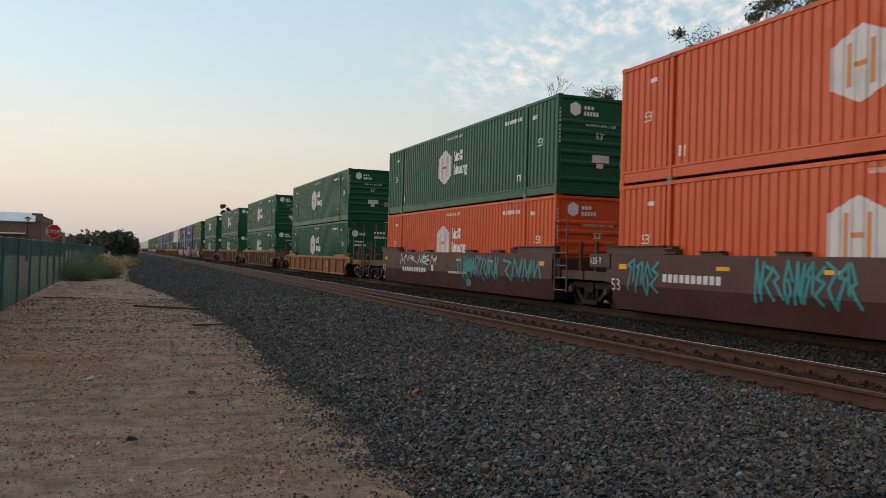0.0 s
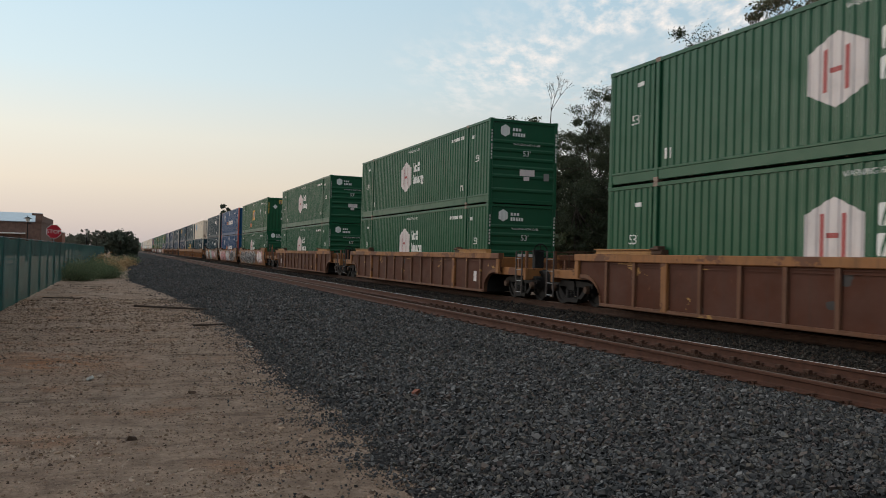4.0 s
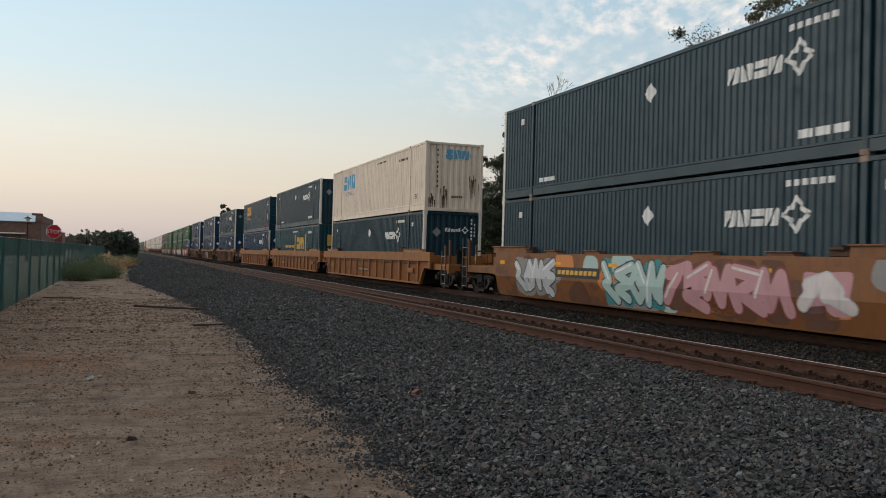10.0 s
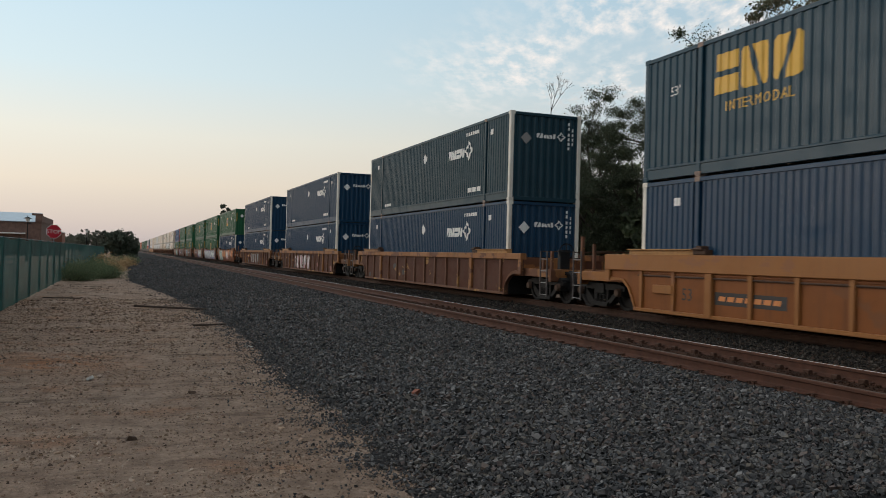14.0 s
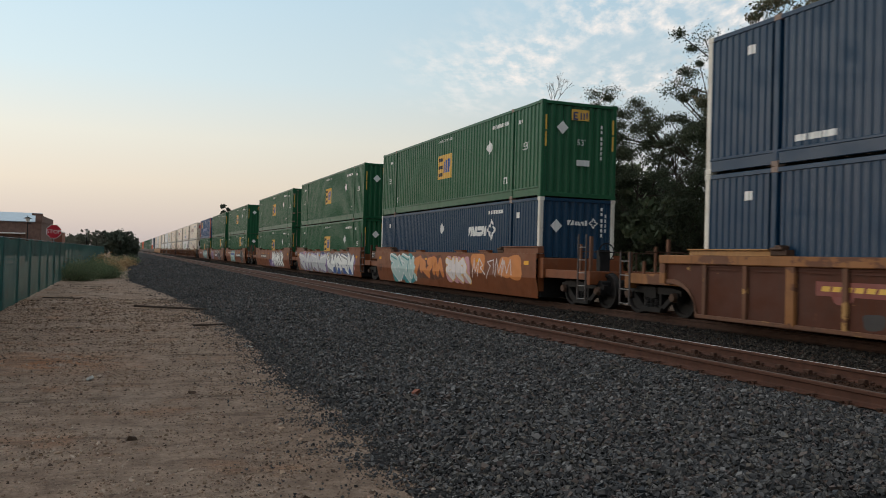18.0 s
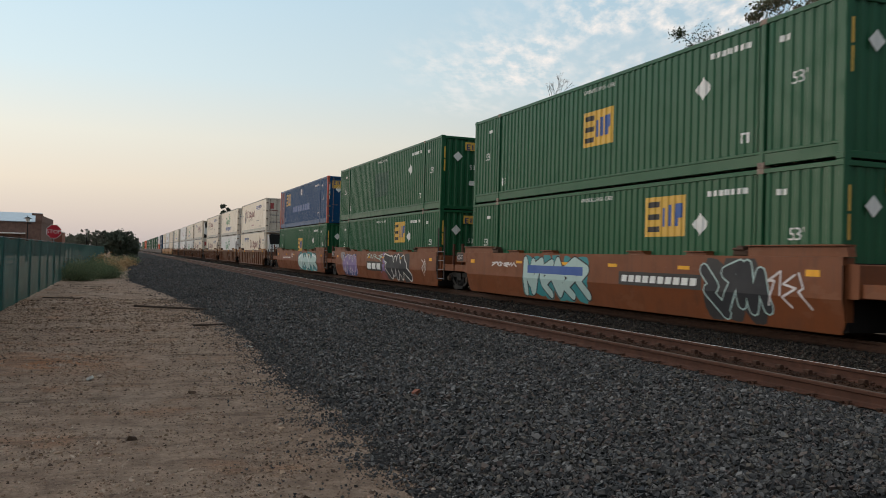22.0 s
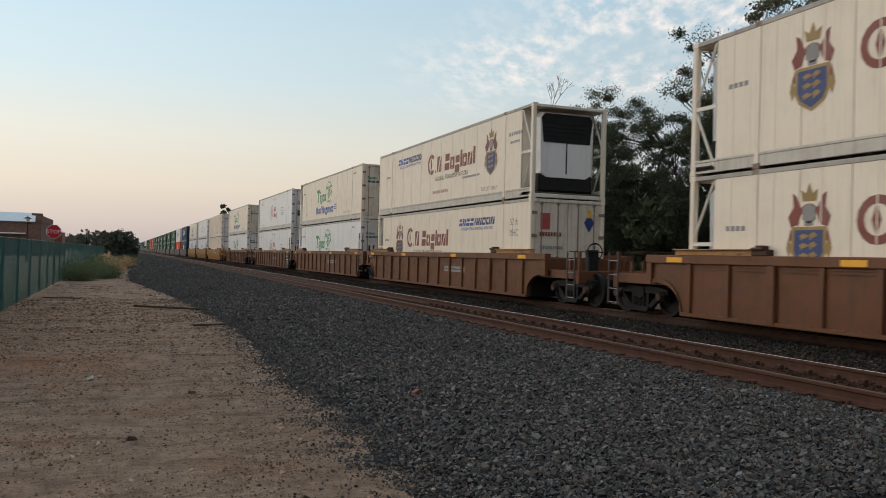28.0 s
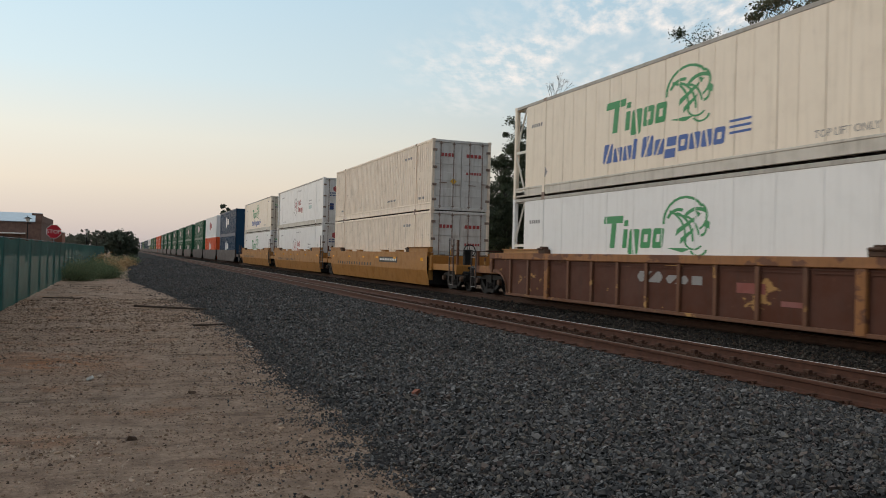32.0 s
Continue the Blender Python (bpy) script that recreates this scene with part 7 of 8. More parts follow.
def leaf_cloud(rng, centres, spread, per, size):
    """Pointed leaves about the clump centres, turned every way."""
    k = len(centres) * per
    mid = np.repeat(centres, per, axis=0) + rng.normal(0, 1, (k, 3)) * np.repeat(spread, per, axis=0)
    u = rng.normal(0, 1, (k, 3))
    u /= np.linalg.norm(u, axis=1, keepdims=True)
    w = np.cross(u, rng.normal(0, 1, (k, 3)))
    w /= np.linalg.norm(w, axis=1, keepdims=True) + 1e-9
    s = size * rng.uniform(0.55, 1.3, (k, 1))
    return np.stack([mid - u * s, mid + w * s * 0.45 - u * s * 0.1, mid + u * s, mid - w * s * 0.45 - u * s * 0.1], axis=1)


def tree(name, x, y, height, radius, seed, label, leaf=M_LEAF, low=0.12, clumps=170, per=85, size=0.15, trunk=0.22, lean=0.0, flat=1.0):
    """A broad-leaved tree: a tapered trunk, limbs that fork towards the clumps of leaves, an uneven crown with gaps."""
    rng = np.random.default_rng(seed)
    th = tagged(base(name, x, y, 0.0), label, "tree")
    lo = height * low
    d = rng.normal(0, 1, (clumps * 3, 3))
    d /= np.linalg.norm(d, axis=1, keepdims=True)
    rad = rng.uniform(0.35, 1.0, (clumps * 3, 1)) ** 0.6
    lump = 1 + 0.28 * np.sin(d[:, 0:1] * 5 + seed) * np.cos(d[:, 2:3] * 6 + seed * 1.7) + 0.16 * np.sin(d[:, 1:2] * 11 + seed * 0.6)
    pts = d * rad * lump * np.array([radius * flat, radius, (height - lo) / 2]) + np.array([lean * 0.6, 0, (height + lo) / 2])
    pts = pts[pts[:, 2] > lo * 0.7][:clumps]
    spread = np.repeat(rng.uniform(0.1, 0.28, (len(pts), 1)), 3, axis=1) * np.array([1.2, 1.2, 0.75]) * (0.55 + min(radius, 4.0) / 8)
    g = Geo()
    fork = Vector((lean * 0.25, 0, max(1.2, height * 0.28)))
    g.tube((0, 0, -0.1), fork, trunk, trunk * 0.72, 10)
    limbs = []
    for i in range(9):
        t = 2 * math.pi * i / 9 + rng.uniform(-0.3, 0.3)
        r = radius * rng.uniform(0.3, 0.62)
        elbow = Vector((math.cos(t) * r * flat + lean * 0.5, math.sin(t) * r, height * rng.uniform(0.42, 0.8)))
        g.tube(fork, elbow, trunk * 0.5, trunk * 0.2, 7)
        limbs.append(elbow)
    for p in pts[:: max(1, len(pts) // 80)]:
        q = Vector(p)
        near_limb = min(limbs, key=lambda v: (v - q).length)
        g.tube(near_limb, q, trunk * 0.16, 0.012, 5, False)
    part("trunk", g, M_BARK, th, "dark bark trunk and limbs")
    crown = new("crown", quads("crown", leaf_cloud(rng, pts, spread, per, size), leaf))
    crown.parent = th
    return th


def bush(name, x, y, w, h, seed, label, leaf=M_SHRUB, n=1400, size=0.07, deep=None):
    """A low shrub of thin upright twigs and small leaves."""
    rng = np.random.default_rng(seed)
    th = tagged(base(name, x, y, 0.0), label, "shrub")
    k = max(14, n // 40)
    c = np.stack([rng.normal(0, w * 0.3, k), rng.normal(0, (deep or w) * 0.3, k), np.abs(rng.normal(h * 0.45, h * 0.26, k))], axis=1)
    c[:, 2] = np.minimum(c[:, 2], h * (1.05 - 0.6 * (np.abs(c[:, 0]) / w) ** 1.5))
    c[:, 2] = np.maximum(c[:, 2], 0.06)
    g = Geo()
    for p in c[:28]:
        g.tube((p[0] * 0.3, p[1] * 0.3, -0.03), p, 0.014, 0.005, 4, False)
    part("stems", g, M_BARK, th)
    crown = new("foliage", quads("foliage", leaf_cloud(rng, c, np.full((k, 3), 0.11 + 0.08 * w), 40, size), leaf))
    crown.parent = th
    return th


# The wood behind the train.
tree("tree", 24.0, 17.2, 17.5, 6.6, 3, "tall dark oak with brownish leaves behind the train", M_LEAF_BROWN, 0.06, 1000, 270, 0.07, 0.38)
tree("tree", 22.3, 24.6, 11.0, 3.6, 5, "dark broad-leaved tree with an overhanging branch", M_LEAF, 0.04, 330, 400, 0.046, 0.26)
tree("tree", 22.6, 28.6, 9.6, 2.0, 6, "slim dark tree with ragged top", M_LEAF, 0.04, 150, 330, 0.048, 0.18)
tree("tree", 22.4, 33.0, 9.2, 2.6, 7, "dark leafy tree with a ragged crown", M_LEAF, 0.04, 220, 300, 0.05, 0.2)
tree("tree", 22.2, 36.3, 9.7, 2.2, 8, "dark narrow-crowned tree behind the train", M_LEAF, 0.04, 180, 300, 0.05, 0.2)
tree("tree", 22.5, 40.6, 8.6, 2.4, 9, "dark leafy tree beside a bare one", M_LEAF, 0.04, 190, 210, 0.075, 0.2)
tree("tree", 22.0, 45.3, 9.6, 2.2, 10, "dark tree with a lighter ragged top", M_LEAF, 0.04, 180, 210, 0.075, 0.2)
tree("tree", 24.5, 50.5, 7.2, 3.4, 12, "low dark tree behind the train", M_LEAF, 0.04, 180, 110, 0.12, 0.2)
tree("tree", 24.5, 57.0, 6.2, 3.6, 13, "low dark tree behind the train", M_LEAF, 0.04, 180, 110, 0.12, 0.2)
tree("tree", 26.0, 14.0, 13.0, 5.0, 14, "dark tree with dense low foliage", M_LEAF, 0.05, 260, 120, 0.13, 0.3)
for i in range(13):
    tree("undergrowth_tree", 24.0 + 1.6 * math.sin(i * 2.3), 15.0 + i * 3.1, 4.6 + 0.9 * math.sin(i * 1.9), 2.5, 30 + i, "dense dark undergrowth behind the tracks", M_UNDER, 0.02, 80, 55, 0.2, 0.1)
tree("tree", 22.0, 193.0, 12.6, 2.6, 21, "distant treetop standing above the train", M_FARTREE, 0.3, 50, 50, 0.4, 0.25)

for i in range(8):
    tree("tree", 30.0 + 1.5 * math.sin(i * 3.1), 17.0 + i * 6.0, 7.6 + 0.8 * math.sin(i * 2.7), 3.8, 90 + i, "dark tree in the second row of the wood", M_UNDER, 0.02, 80, 50, 0.26, 0.2)

# A leafless tree among them.
bare = tagged(base("bare_tree", 21.75, 40.7, 0), "leafless tree with fine bare twigs", "tree")
g, rnd = Geo(), random.Random(4)


def fork_twigs(p, d, length, r, depth):
    q = p + d * length
    g.tube(p, q, r, r * 0.65, 5, False)
    if depth:
        for _ in range(3):
            e = (d + Vector((rnd.uniform(-0.7, 0.7), rnd.uniform(-0.7, 0.7), rnd.uniform(-0.25, 0.45)))).normalized()
            fork_twigs(q, e, length * rnd.uniform(0.55, 0.8), r * 0.6, depth - 1)


fork_twigs(Vector((0, 0, -0.1)), Vector((0.05, 0.1, 1)).normalized(), 7.0, 0.13, 0)
fork_twigs(Vector((0.33, 0.65, 6.6)), Vector((0, -0.05, 1)).normalized(), 2.4, 0.05, 0)
fork_twigs(Vector((0.33, 0.5, 8.8)), Vector((0, -0.05, 1)).normalized(), 1.15, 0.035, 4)
part("branches", g, M_BARK, bare)

# Far trees and the shrubs along the verge.
tree("tree", -0.7, 150.0, 4.8, 2.2, 40, "round dark tree at the track's vanishing end", M_FARTREE, 0.02, 150, 60, 0.2, 0.2)
tree("tree", 1.2, 158.0, 4.2, 1.5, 41, "dark bushy tree beside the distant track", M_FARTREE, 0.02, 70, 60, 0.2, 0.15)
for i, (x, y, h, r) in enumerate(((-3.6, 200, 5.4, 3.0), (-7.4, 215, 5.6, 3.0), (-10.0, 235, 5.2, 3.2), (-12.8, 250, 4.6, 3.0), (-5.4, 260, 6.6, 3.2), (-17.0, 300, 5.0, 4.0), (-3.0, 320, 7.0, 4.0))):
    tree("tree", x, y, h, r, 50 + i, "distant street tree, haze mixed into its leaf colour", M_HAZYTREE, 0.1, 80, 40, 0.3, 0.2)
for i, (x, y, w, h) in enumerate(((-2.15, 43.0, 1.1, 0.82), (-1.75, 44.0, 0.9, 0.66), (-2.3, 46.0, 1.2, 0.9), (-1.15, 46.6, 1.0, 0.62), (-0.75, 47.6, 0.9, 0.6), (-1.6, 49.0, 1.2, 0.8), (-1.0, 50.0, 1.0, 0.66))):
    bush("shrub", x, y, w, h * 0.8, 60 + i, "grey-green weedy shrub on the verge", M_SHRUB, 5200, 0.034)
for i, (x, y, w, h) in enumerate(((-1.6, 56.0, 1.7, 0.8), (-0.8, 60.0, 1.8, 0.8), (-0.3, 64.0, 1.3, 0.6), (-1.2, 70.0, 2.2, 0.9), (0.2, 78.0, 2.0, 0.8), (-1.5, 84.0, 2.4, 1.1), (0.6, 95.0, 2.2, 0.9))):
    bush("dry_shrub", x - 0.25, y, w * 0.85, h * 0.6, 70 + i, "straw-coloured dry weeds on the verge", M_DRY if i % 3 else M_SHRUB, 1500, 0.09)

# ================= fence, sign, lamps and buildings =================
M_FPOST = plain("fence_post_green", (0.012, 0.045, 0.04), 0.5, 0.0, 0.3, 5.0, 0.1)
M_SIGN_RED = plain("sign_red", (0.42, 0.012, 0.025), 0.35, 0.0, 0.15, 3.0, 0.05)
M_SIGN_WHITE = plain("sign_white", (0.75, 0.73, 0.7), 0.4, 0.0, 0.1, 3.0, 0.05)
M_GALV = plain("galvanised", (0.32, 0.33, 0.33), 0.45, 0.6, 0.2, 8.0, 0.1)
M_BRICK = plain("brick_face", (0.3, 0.115, 0.075), 0.85, 0.0, 0.35, 3.0, 0.3)
M_HALLBRICK = plain("old_brick", (0.2, 0.12, 0.095), 0.85, 0.0, 0.35, 2.0, 0.3)
M_ROOF = plain("pale_metal_roof", (0.42, 0.5, 0.56), 0.4, 0.3, 0.15, 1.0, 0.1)
M_TRIM = plain("pale_trim", (0.7, 0.68, 0.64), 0.6, 0.0, 0.15, 3.0, 0.1)
M_LAMPGLASS = plain("lamp_globe", (0.8, 0.78, 0.74), 0.35, 0.0, 0.1, 3.0, 0.05)
M_SLAT = plain("pale_board", (0.72, 0.72, 0.7), 0.7, 0.0, 0.2, 4.0, 0.3)
M_WINDOW = plain("dark_glass", (0.03, 0.035, 0.04), 0.15, 0.0, 0.2, 2.0, 0.05)

M_MESH, nt, b = tree_of("fence_fabric")
weave = node(nt, "ShaderNodeTexWave", Scale=9.0, Distortion=1.5)
nt.links.new(coords(nt, (1, 1, 1)), weave.inputs["Vector"])
nt.links.new(mix(nt, noise_fac(nt, coords(nt, (1, 1, 1)), 1.2), (0.012, 0.095, 0.088), (0.022, 0.125, 0.112)), b.inputs["Base Color"])
b.inputs["Roughness"].default_value, b.inputs["Specular IOR Level"].default_value = 0.8, 0.1
clear, blend = nt.nodes.new("ShaderNodeBsdfTransparent"), nt.nodes.new("ShaderNodeMixShader")
blend.inputs[0].default_value = 0.22
nt.links.new(b.outputs[0], blend.inputs[1])
nt.links.new(clear.outputs[0], blend.inputs[2])
nt.links.new(blend.outputs[0], [n for n in nt.nodes if n.type == "OUTPUT_MATERIAL"][0].inputs[0])

FENCE_X, BAY = -2.75, 3.2
fence = tagged(base("fence", FENCE_X, 0, 0), "dark green chain-link fence with privacy mesh", "fence")
fy = 25.78 - 5 * BAY
for i in range(38):
    y = fy + i * BAY
    post = part("post", lambda: Geo().tube((0, 0, -0.1), (0, 0, 1.8), 0.035, n=8).tube((0, 0, 1.8), (0, 0, 1.83), 0.04, 0.02, 8), M_FPOST, fence, key="fence_post", at=(0, y, 0))

    def fabric(i=i):
        g, rnd_ = Geo(), random.Random(i)
        vs, n = [], 9
        for k in range(n):
            u = k / (n - 1)
            sag = 0.035 * math.sin(u * math.pi) + rnd_.uniform(-0.006, 0.006)
            bulge = 0.05 * math.sin(u * math.pi) * math.sin(i * 1.7)
            vs += [(0.03 + bulge * 0.3, u * BAY, 0.02 + rnd_.uniform(0, 0.03)), (0.03 + bulge, u * BAY, 0.9), (0.03, u * BAY, 1.8 - sag)]
        fs = [(3 * k + r, 3 * k + r + 1, 3 * k + r + 4, 3 * k + r + 3) for k in range(n - 1) for r in range(2)]
        return g.add(vs, fs)
    part("mesh_panel", fabric, M_MESH, fence, key=("fabric", i % 6), at=(0, y, 0), smooth=True)
    part("top_wire", lambda: Geo().tube((0, 0, 1.8), (0, BAY, 1.8), 0.018, n=6), M_FPOST, fence, key="top_wire", at=(0, y, 0))

# Pale boards that show through the mesh.
for k, y in enumerate((16.6, 19.4, 22.2, 25.0, 27.8)):
    barrier = tagged(base("slatted_barrier", -3.3, y, 0), "low pale slatted barrier behind the fence", "barrier", "barriers behind the fence")
    for i in range(6):
        part("slat", lambda: Geo().cbox(-0.02, 0.02, 0, 2.6, 0, 0.06, 0.005), M_SLAT, barrier, key="slat", at=(0, 0, 0.3 + i * 0.17))
    for s in (0.2, 2.4):
        part("upright", lambda: Geo().cbox(-0.06, -0.02, -0.04, 0.04, -0.02, 1.3, 0.006), M_GALV, barrier, key="upright", at=(0, s, 0))

sign = tagged(base("stop_sign", -3.7, 51.2, 0), "red octagonal stop sign on a steel post", "sign")
part("post", Geo().cbox(-0.03, 0.03, 0.03, 0.07, -0.1, 2.8, 0.006), M_GALV, sign)


def octagon(r, y, thick):
    pts = [(r * math.cos(radians(22.5 + 45 * i)), r * math.sin(radians(22.5 + 45 * i))) for i in range(8)]
    return Geo().add([(a, y, 2.45 + c) for a, c in pts] + [(a, y + thick, 2.45 + c) for a, c in pts], [tuple(range(8)), tuple(range(15, 7, -1))] + [(i, i + 8, (i + 1) % 8 + 8, (i + 1) % 8) for i in range(8)])


plate = part("plate", octagon(0.41, 0.0, 0.012), M_SIGN_WHITE, sign, "white-edged octagonal plate")
part("face", octagon(0.385, -0.005, 0.004), M_SIGN_RED, plate, "red face")
part("word", [g := Geo(), [g.add([(a, -0.01, z) for a, z in t], [(0, 1, 2)]) for t in lettering("STOP", 0, 2.34, 0.31)]][0], M_SIGN_WHITE, plate, "white word on the face")


def lamp_post(x, y, h, label):
    th = tagged(base("street_lamp", x, y, 0), label, "street lamp", "street lamps beyond the fence")
    part("base", lambda: Geo().tube((0, 0, -0.05), (0, 0, 0.5), 0.16, 0.1, 10), M_BLACK, th, key="lamp_base")
    part("pole", lambda: Geo().tube((0, 0, 0.5), (0, 0, 4.0), 0.07, 0.05, 10), M_BLACK, th, key="lamp_pole")
    part("globe", lambda: Geo().tube((0, 0, 4.02), (0, 0, 4.36), 0.13, 0.24, 10), M_LAMPGLASS, th, "pale glass lantern", key="lamp_globe")
    part("cap", lambda: Geo().tube((0, 0, 4.36), (0, 0, 4.5), 0.42, 0.12, 12).tube((0, 0, 4.5), (0, 0, 4.66), 0.05, 0.02, 6), M_BLACK, th, key="lamp_cap")
    part("bracket", lambda: Geo().cbox(-0.3, 0.3, -0.03, 0.03, 3.85, 3.92, 0.01), M_BLACK, th, key="lamp_bracket")


for x, y in ((-9.1, 92.6), (-5.6, 143.0), (-5.1, 178.0), (-5.3, 216.0), (-5.5, 262.0)):
    lamp_post(x, y, 4.6, "black street lamp with pale lantern and flat cap")

hall = tagged(base("brick_hall", -30.0, 150.0, 0), "low brick hall with a pale metal roof", "building")
part("wall", Geo().box(-30, 17.3, 0, 0.3, 0, 5.6).box(17.0, 17.3, 0.3, 22, 0, 5.6).box(-30, -29.7, 0.3, 22, 0, 5.6).box(-30, 17.3, 21.7, 22, 0, 5.6), M_HALLBRICK, hall, "weathered brown brick walls")
part("roof", Geo().add([(-30, -0.3, 5.6), (16.4, -0.3, 5.6), (16.4, 11, 7.4), (-30, 11, 7.4), (-30, 22.3, 5.6), (16.4, 22.3, 5.6), (-30, -0.3, 5.5), (16.4, -0.3, 5.5)], [(0, 1, 2, 3), (3, 2, 5, 4), (6, 7, 1, 0)]), M_ROOF, hall, "pale blue-grey metal roof")
part("gable_parapet", Geo().box(16.4, 17.4, -0.2, 22.2, 5.6, 6.6).box(15.9, 17.45, -0.25, 0.5, 6.61, 6.95), M_HALLBRICK, hall)
part("canopy", Geo().cbox(-29, 15.0, -1.6, 0, 3.5, 3.7, 0.03), M_TRIM, hall, "pale canopy edge")
for i in range(9):
    w = part("window", lambda: Geo().box(-0.7, 0.7, -0.06, -0.01, 1.1, 2.9), M_WINDOW, hall, key="hall_window", at=(-26 + i * 4.6, 0, 0))
    part("frame", lambda: Geo().box(-0.8, -0.7, -0.09, -0.01, 1.0, 3.0).box(0.7, 0.8, -0.09, -0.01, 1.0, 3.0).box(-0.7, 0.7, -0.09, -0.01, 2.9, 3.0).box(-0.7, 0.7, -0.09, -0.01, 1.0, 1.1), M_TRIM, w, key="hall_window_frame")
store = tagged(base("brick_store", -14.9, 172.0, 0), "small orange-brick building with a stepped roofline", "building")
part("wall", Geo().box(-2.0, 3.9, 0, 9, 0, 4.3).box(-2.0, 1.4, 0.02, 9, 4.3, 5.2), M_BRICK, store)
part("roof", Geo().box(1.4, 4.0, -0.1, 9.1, 4.3, 4.42).box(-2.1, 1.5, -0.1, 9.1, 5.2, 5.32), M_TRIM, store)
part("door", Geo().box(0.6, 1.6, -0.05, 0.0, 0, 2.1), M_WINDOW, store)
tagged(part("backdrop_rise", Geo().box(-400, 0.0, 2600, 2640, -1, 9), M_FARTREE, None), "low wooded rise on the horizon", "backdrop", kind="structure")

# ================= loose stone =================
CUBE_V = np.array([(x, y, z) for z in (-1, 1) for y in (-1, 1) for x in (-1, 1)]) * 0.66
CUBE_F = np.array([(0, 2, 1), (1, 2, 3), (4, 5, 6), (5, 7, 6), (0, 1, 4), (1, 5, 4), (1, 3, 7), (1, 7, 5), (3, 2, 6), (3, 6, 7), (2, 0, 4), (2, 4, 6)])
OCT_V = np.array([(1, 0, 0), (-1, 0, 0), (0, 1, 0), (0, -1, 0), (0, 0, 1), (0, 0, -1)]) * 1.0
OCT_F = np.array([(0, 2, 4), (2, 1, 4), (1, 3, 4), (3, 0, 4), (2, 0, 5), (1, 2, 5), (3, 1, 5), (0, 3, 5)])


def strewn(name, xyz, size, material, label, category, seed, flat=0.62, body=0):
    """Angular stones, one mesh: xyz (n, 3) their middles, size (n) their half-lengths."""
    rng = np.random.default_rng(seed)
    n = len(xyz)
    bv, bf = ((CUBE_V, CUBE_F), (OCT_V, OCT_F))[body]
    k, q = len(bv), len(bf)
    v = np.repeat(bv[None], n, axis=0) * rng.uniform(0.75, 1.2, (n, k, 1)) + rng.uniform(-0.36, 0.36, (n, k, 3))
    v *= np.stack([np.ones(n), rng.uniform(0.55, 0.95, n), rng.uniform(flat * 0.7, flat * 1.3, n)], axis=1)[:, None, :]
    for axis, amount in ((0, 0.7), (1, 0.7), (2, 3.14)):
        t = rng.uniform(-amount, amount, n)
        c, s = np.cos(t)[:, None], np.sin(t)[:, None]
        i, j = [m for m in range(3) if m != axis]
        a, b_ = v[:, :, i].copy(), v[:, :, j].copy()
        v[:, :, i], v[:, :, j] = a * c - b_ * s, a * s + b_ * c
    v = v * size[:, None, None] + xyz[:, None, :]
    f = (bf[None] + (np.arange(n) * k)[:, None, None]).reshape(-1)
    me = bpy.data.meshes.new(name)
    me.vertices.add(k * n)
    me.vertices.foreach_set("co", v.astype(np.float32).ravel())
    me.loops.add(len(f))
    me.loops.foreach_set("vertex_index", f.astype(np.int32))
    me.polygons.add(q * n)
    me.polygons.foreach_set("loop_start", np.arange(0, 3 * q * n, 3, dtype=np.int32))
    me.polygons.foreach_set("use_smooth", np.zeros(q * n, dtype=bool))
    me.materials.append(material)
    me.update(calc_edges=True)
    return tagged(new(name, me), label, category, kind="stuff")


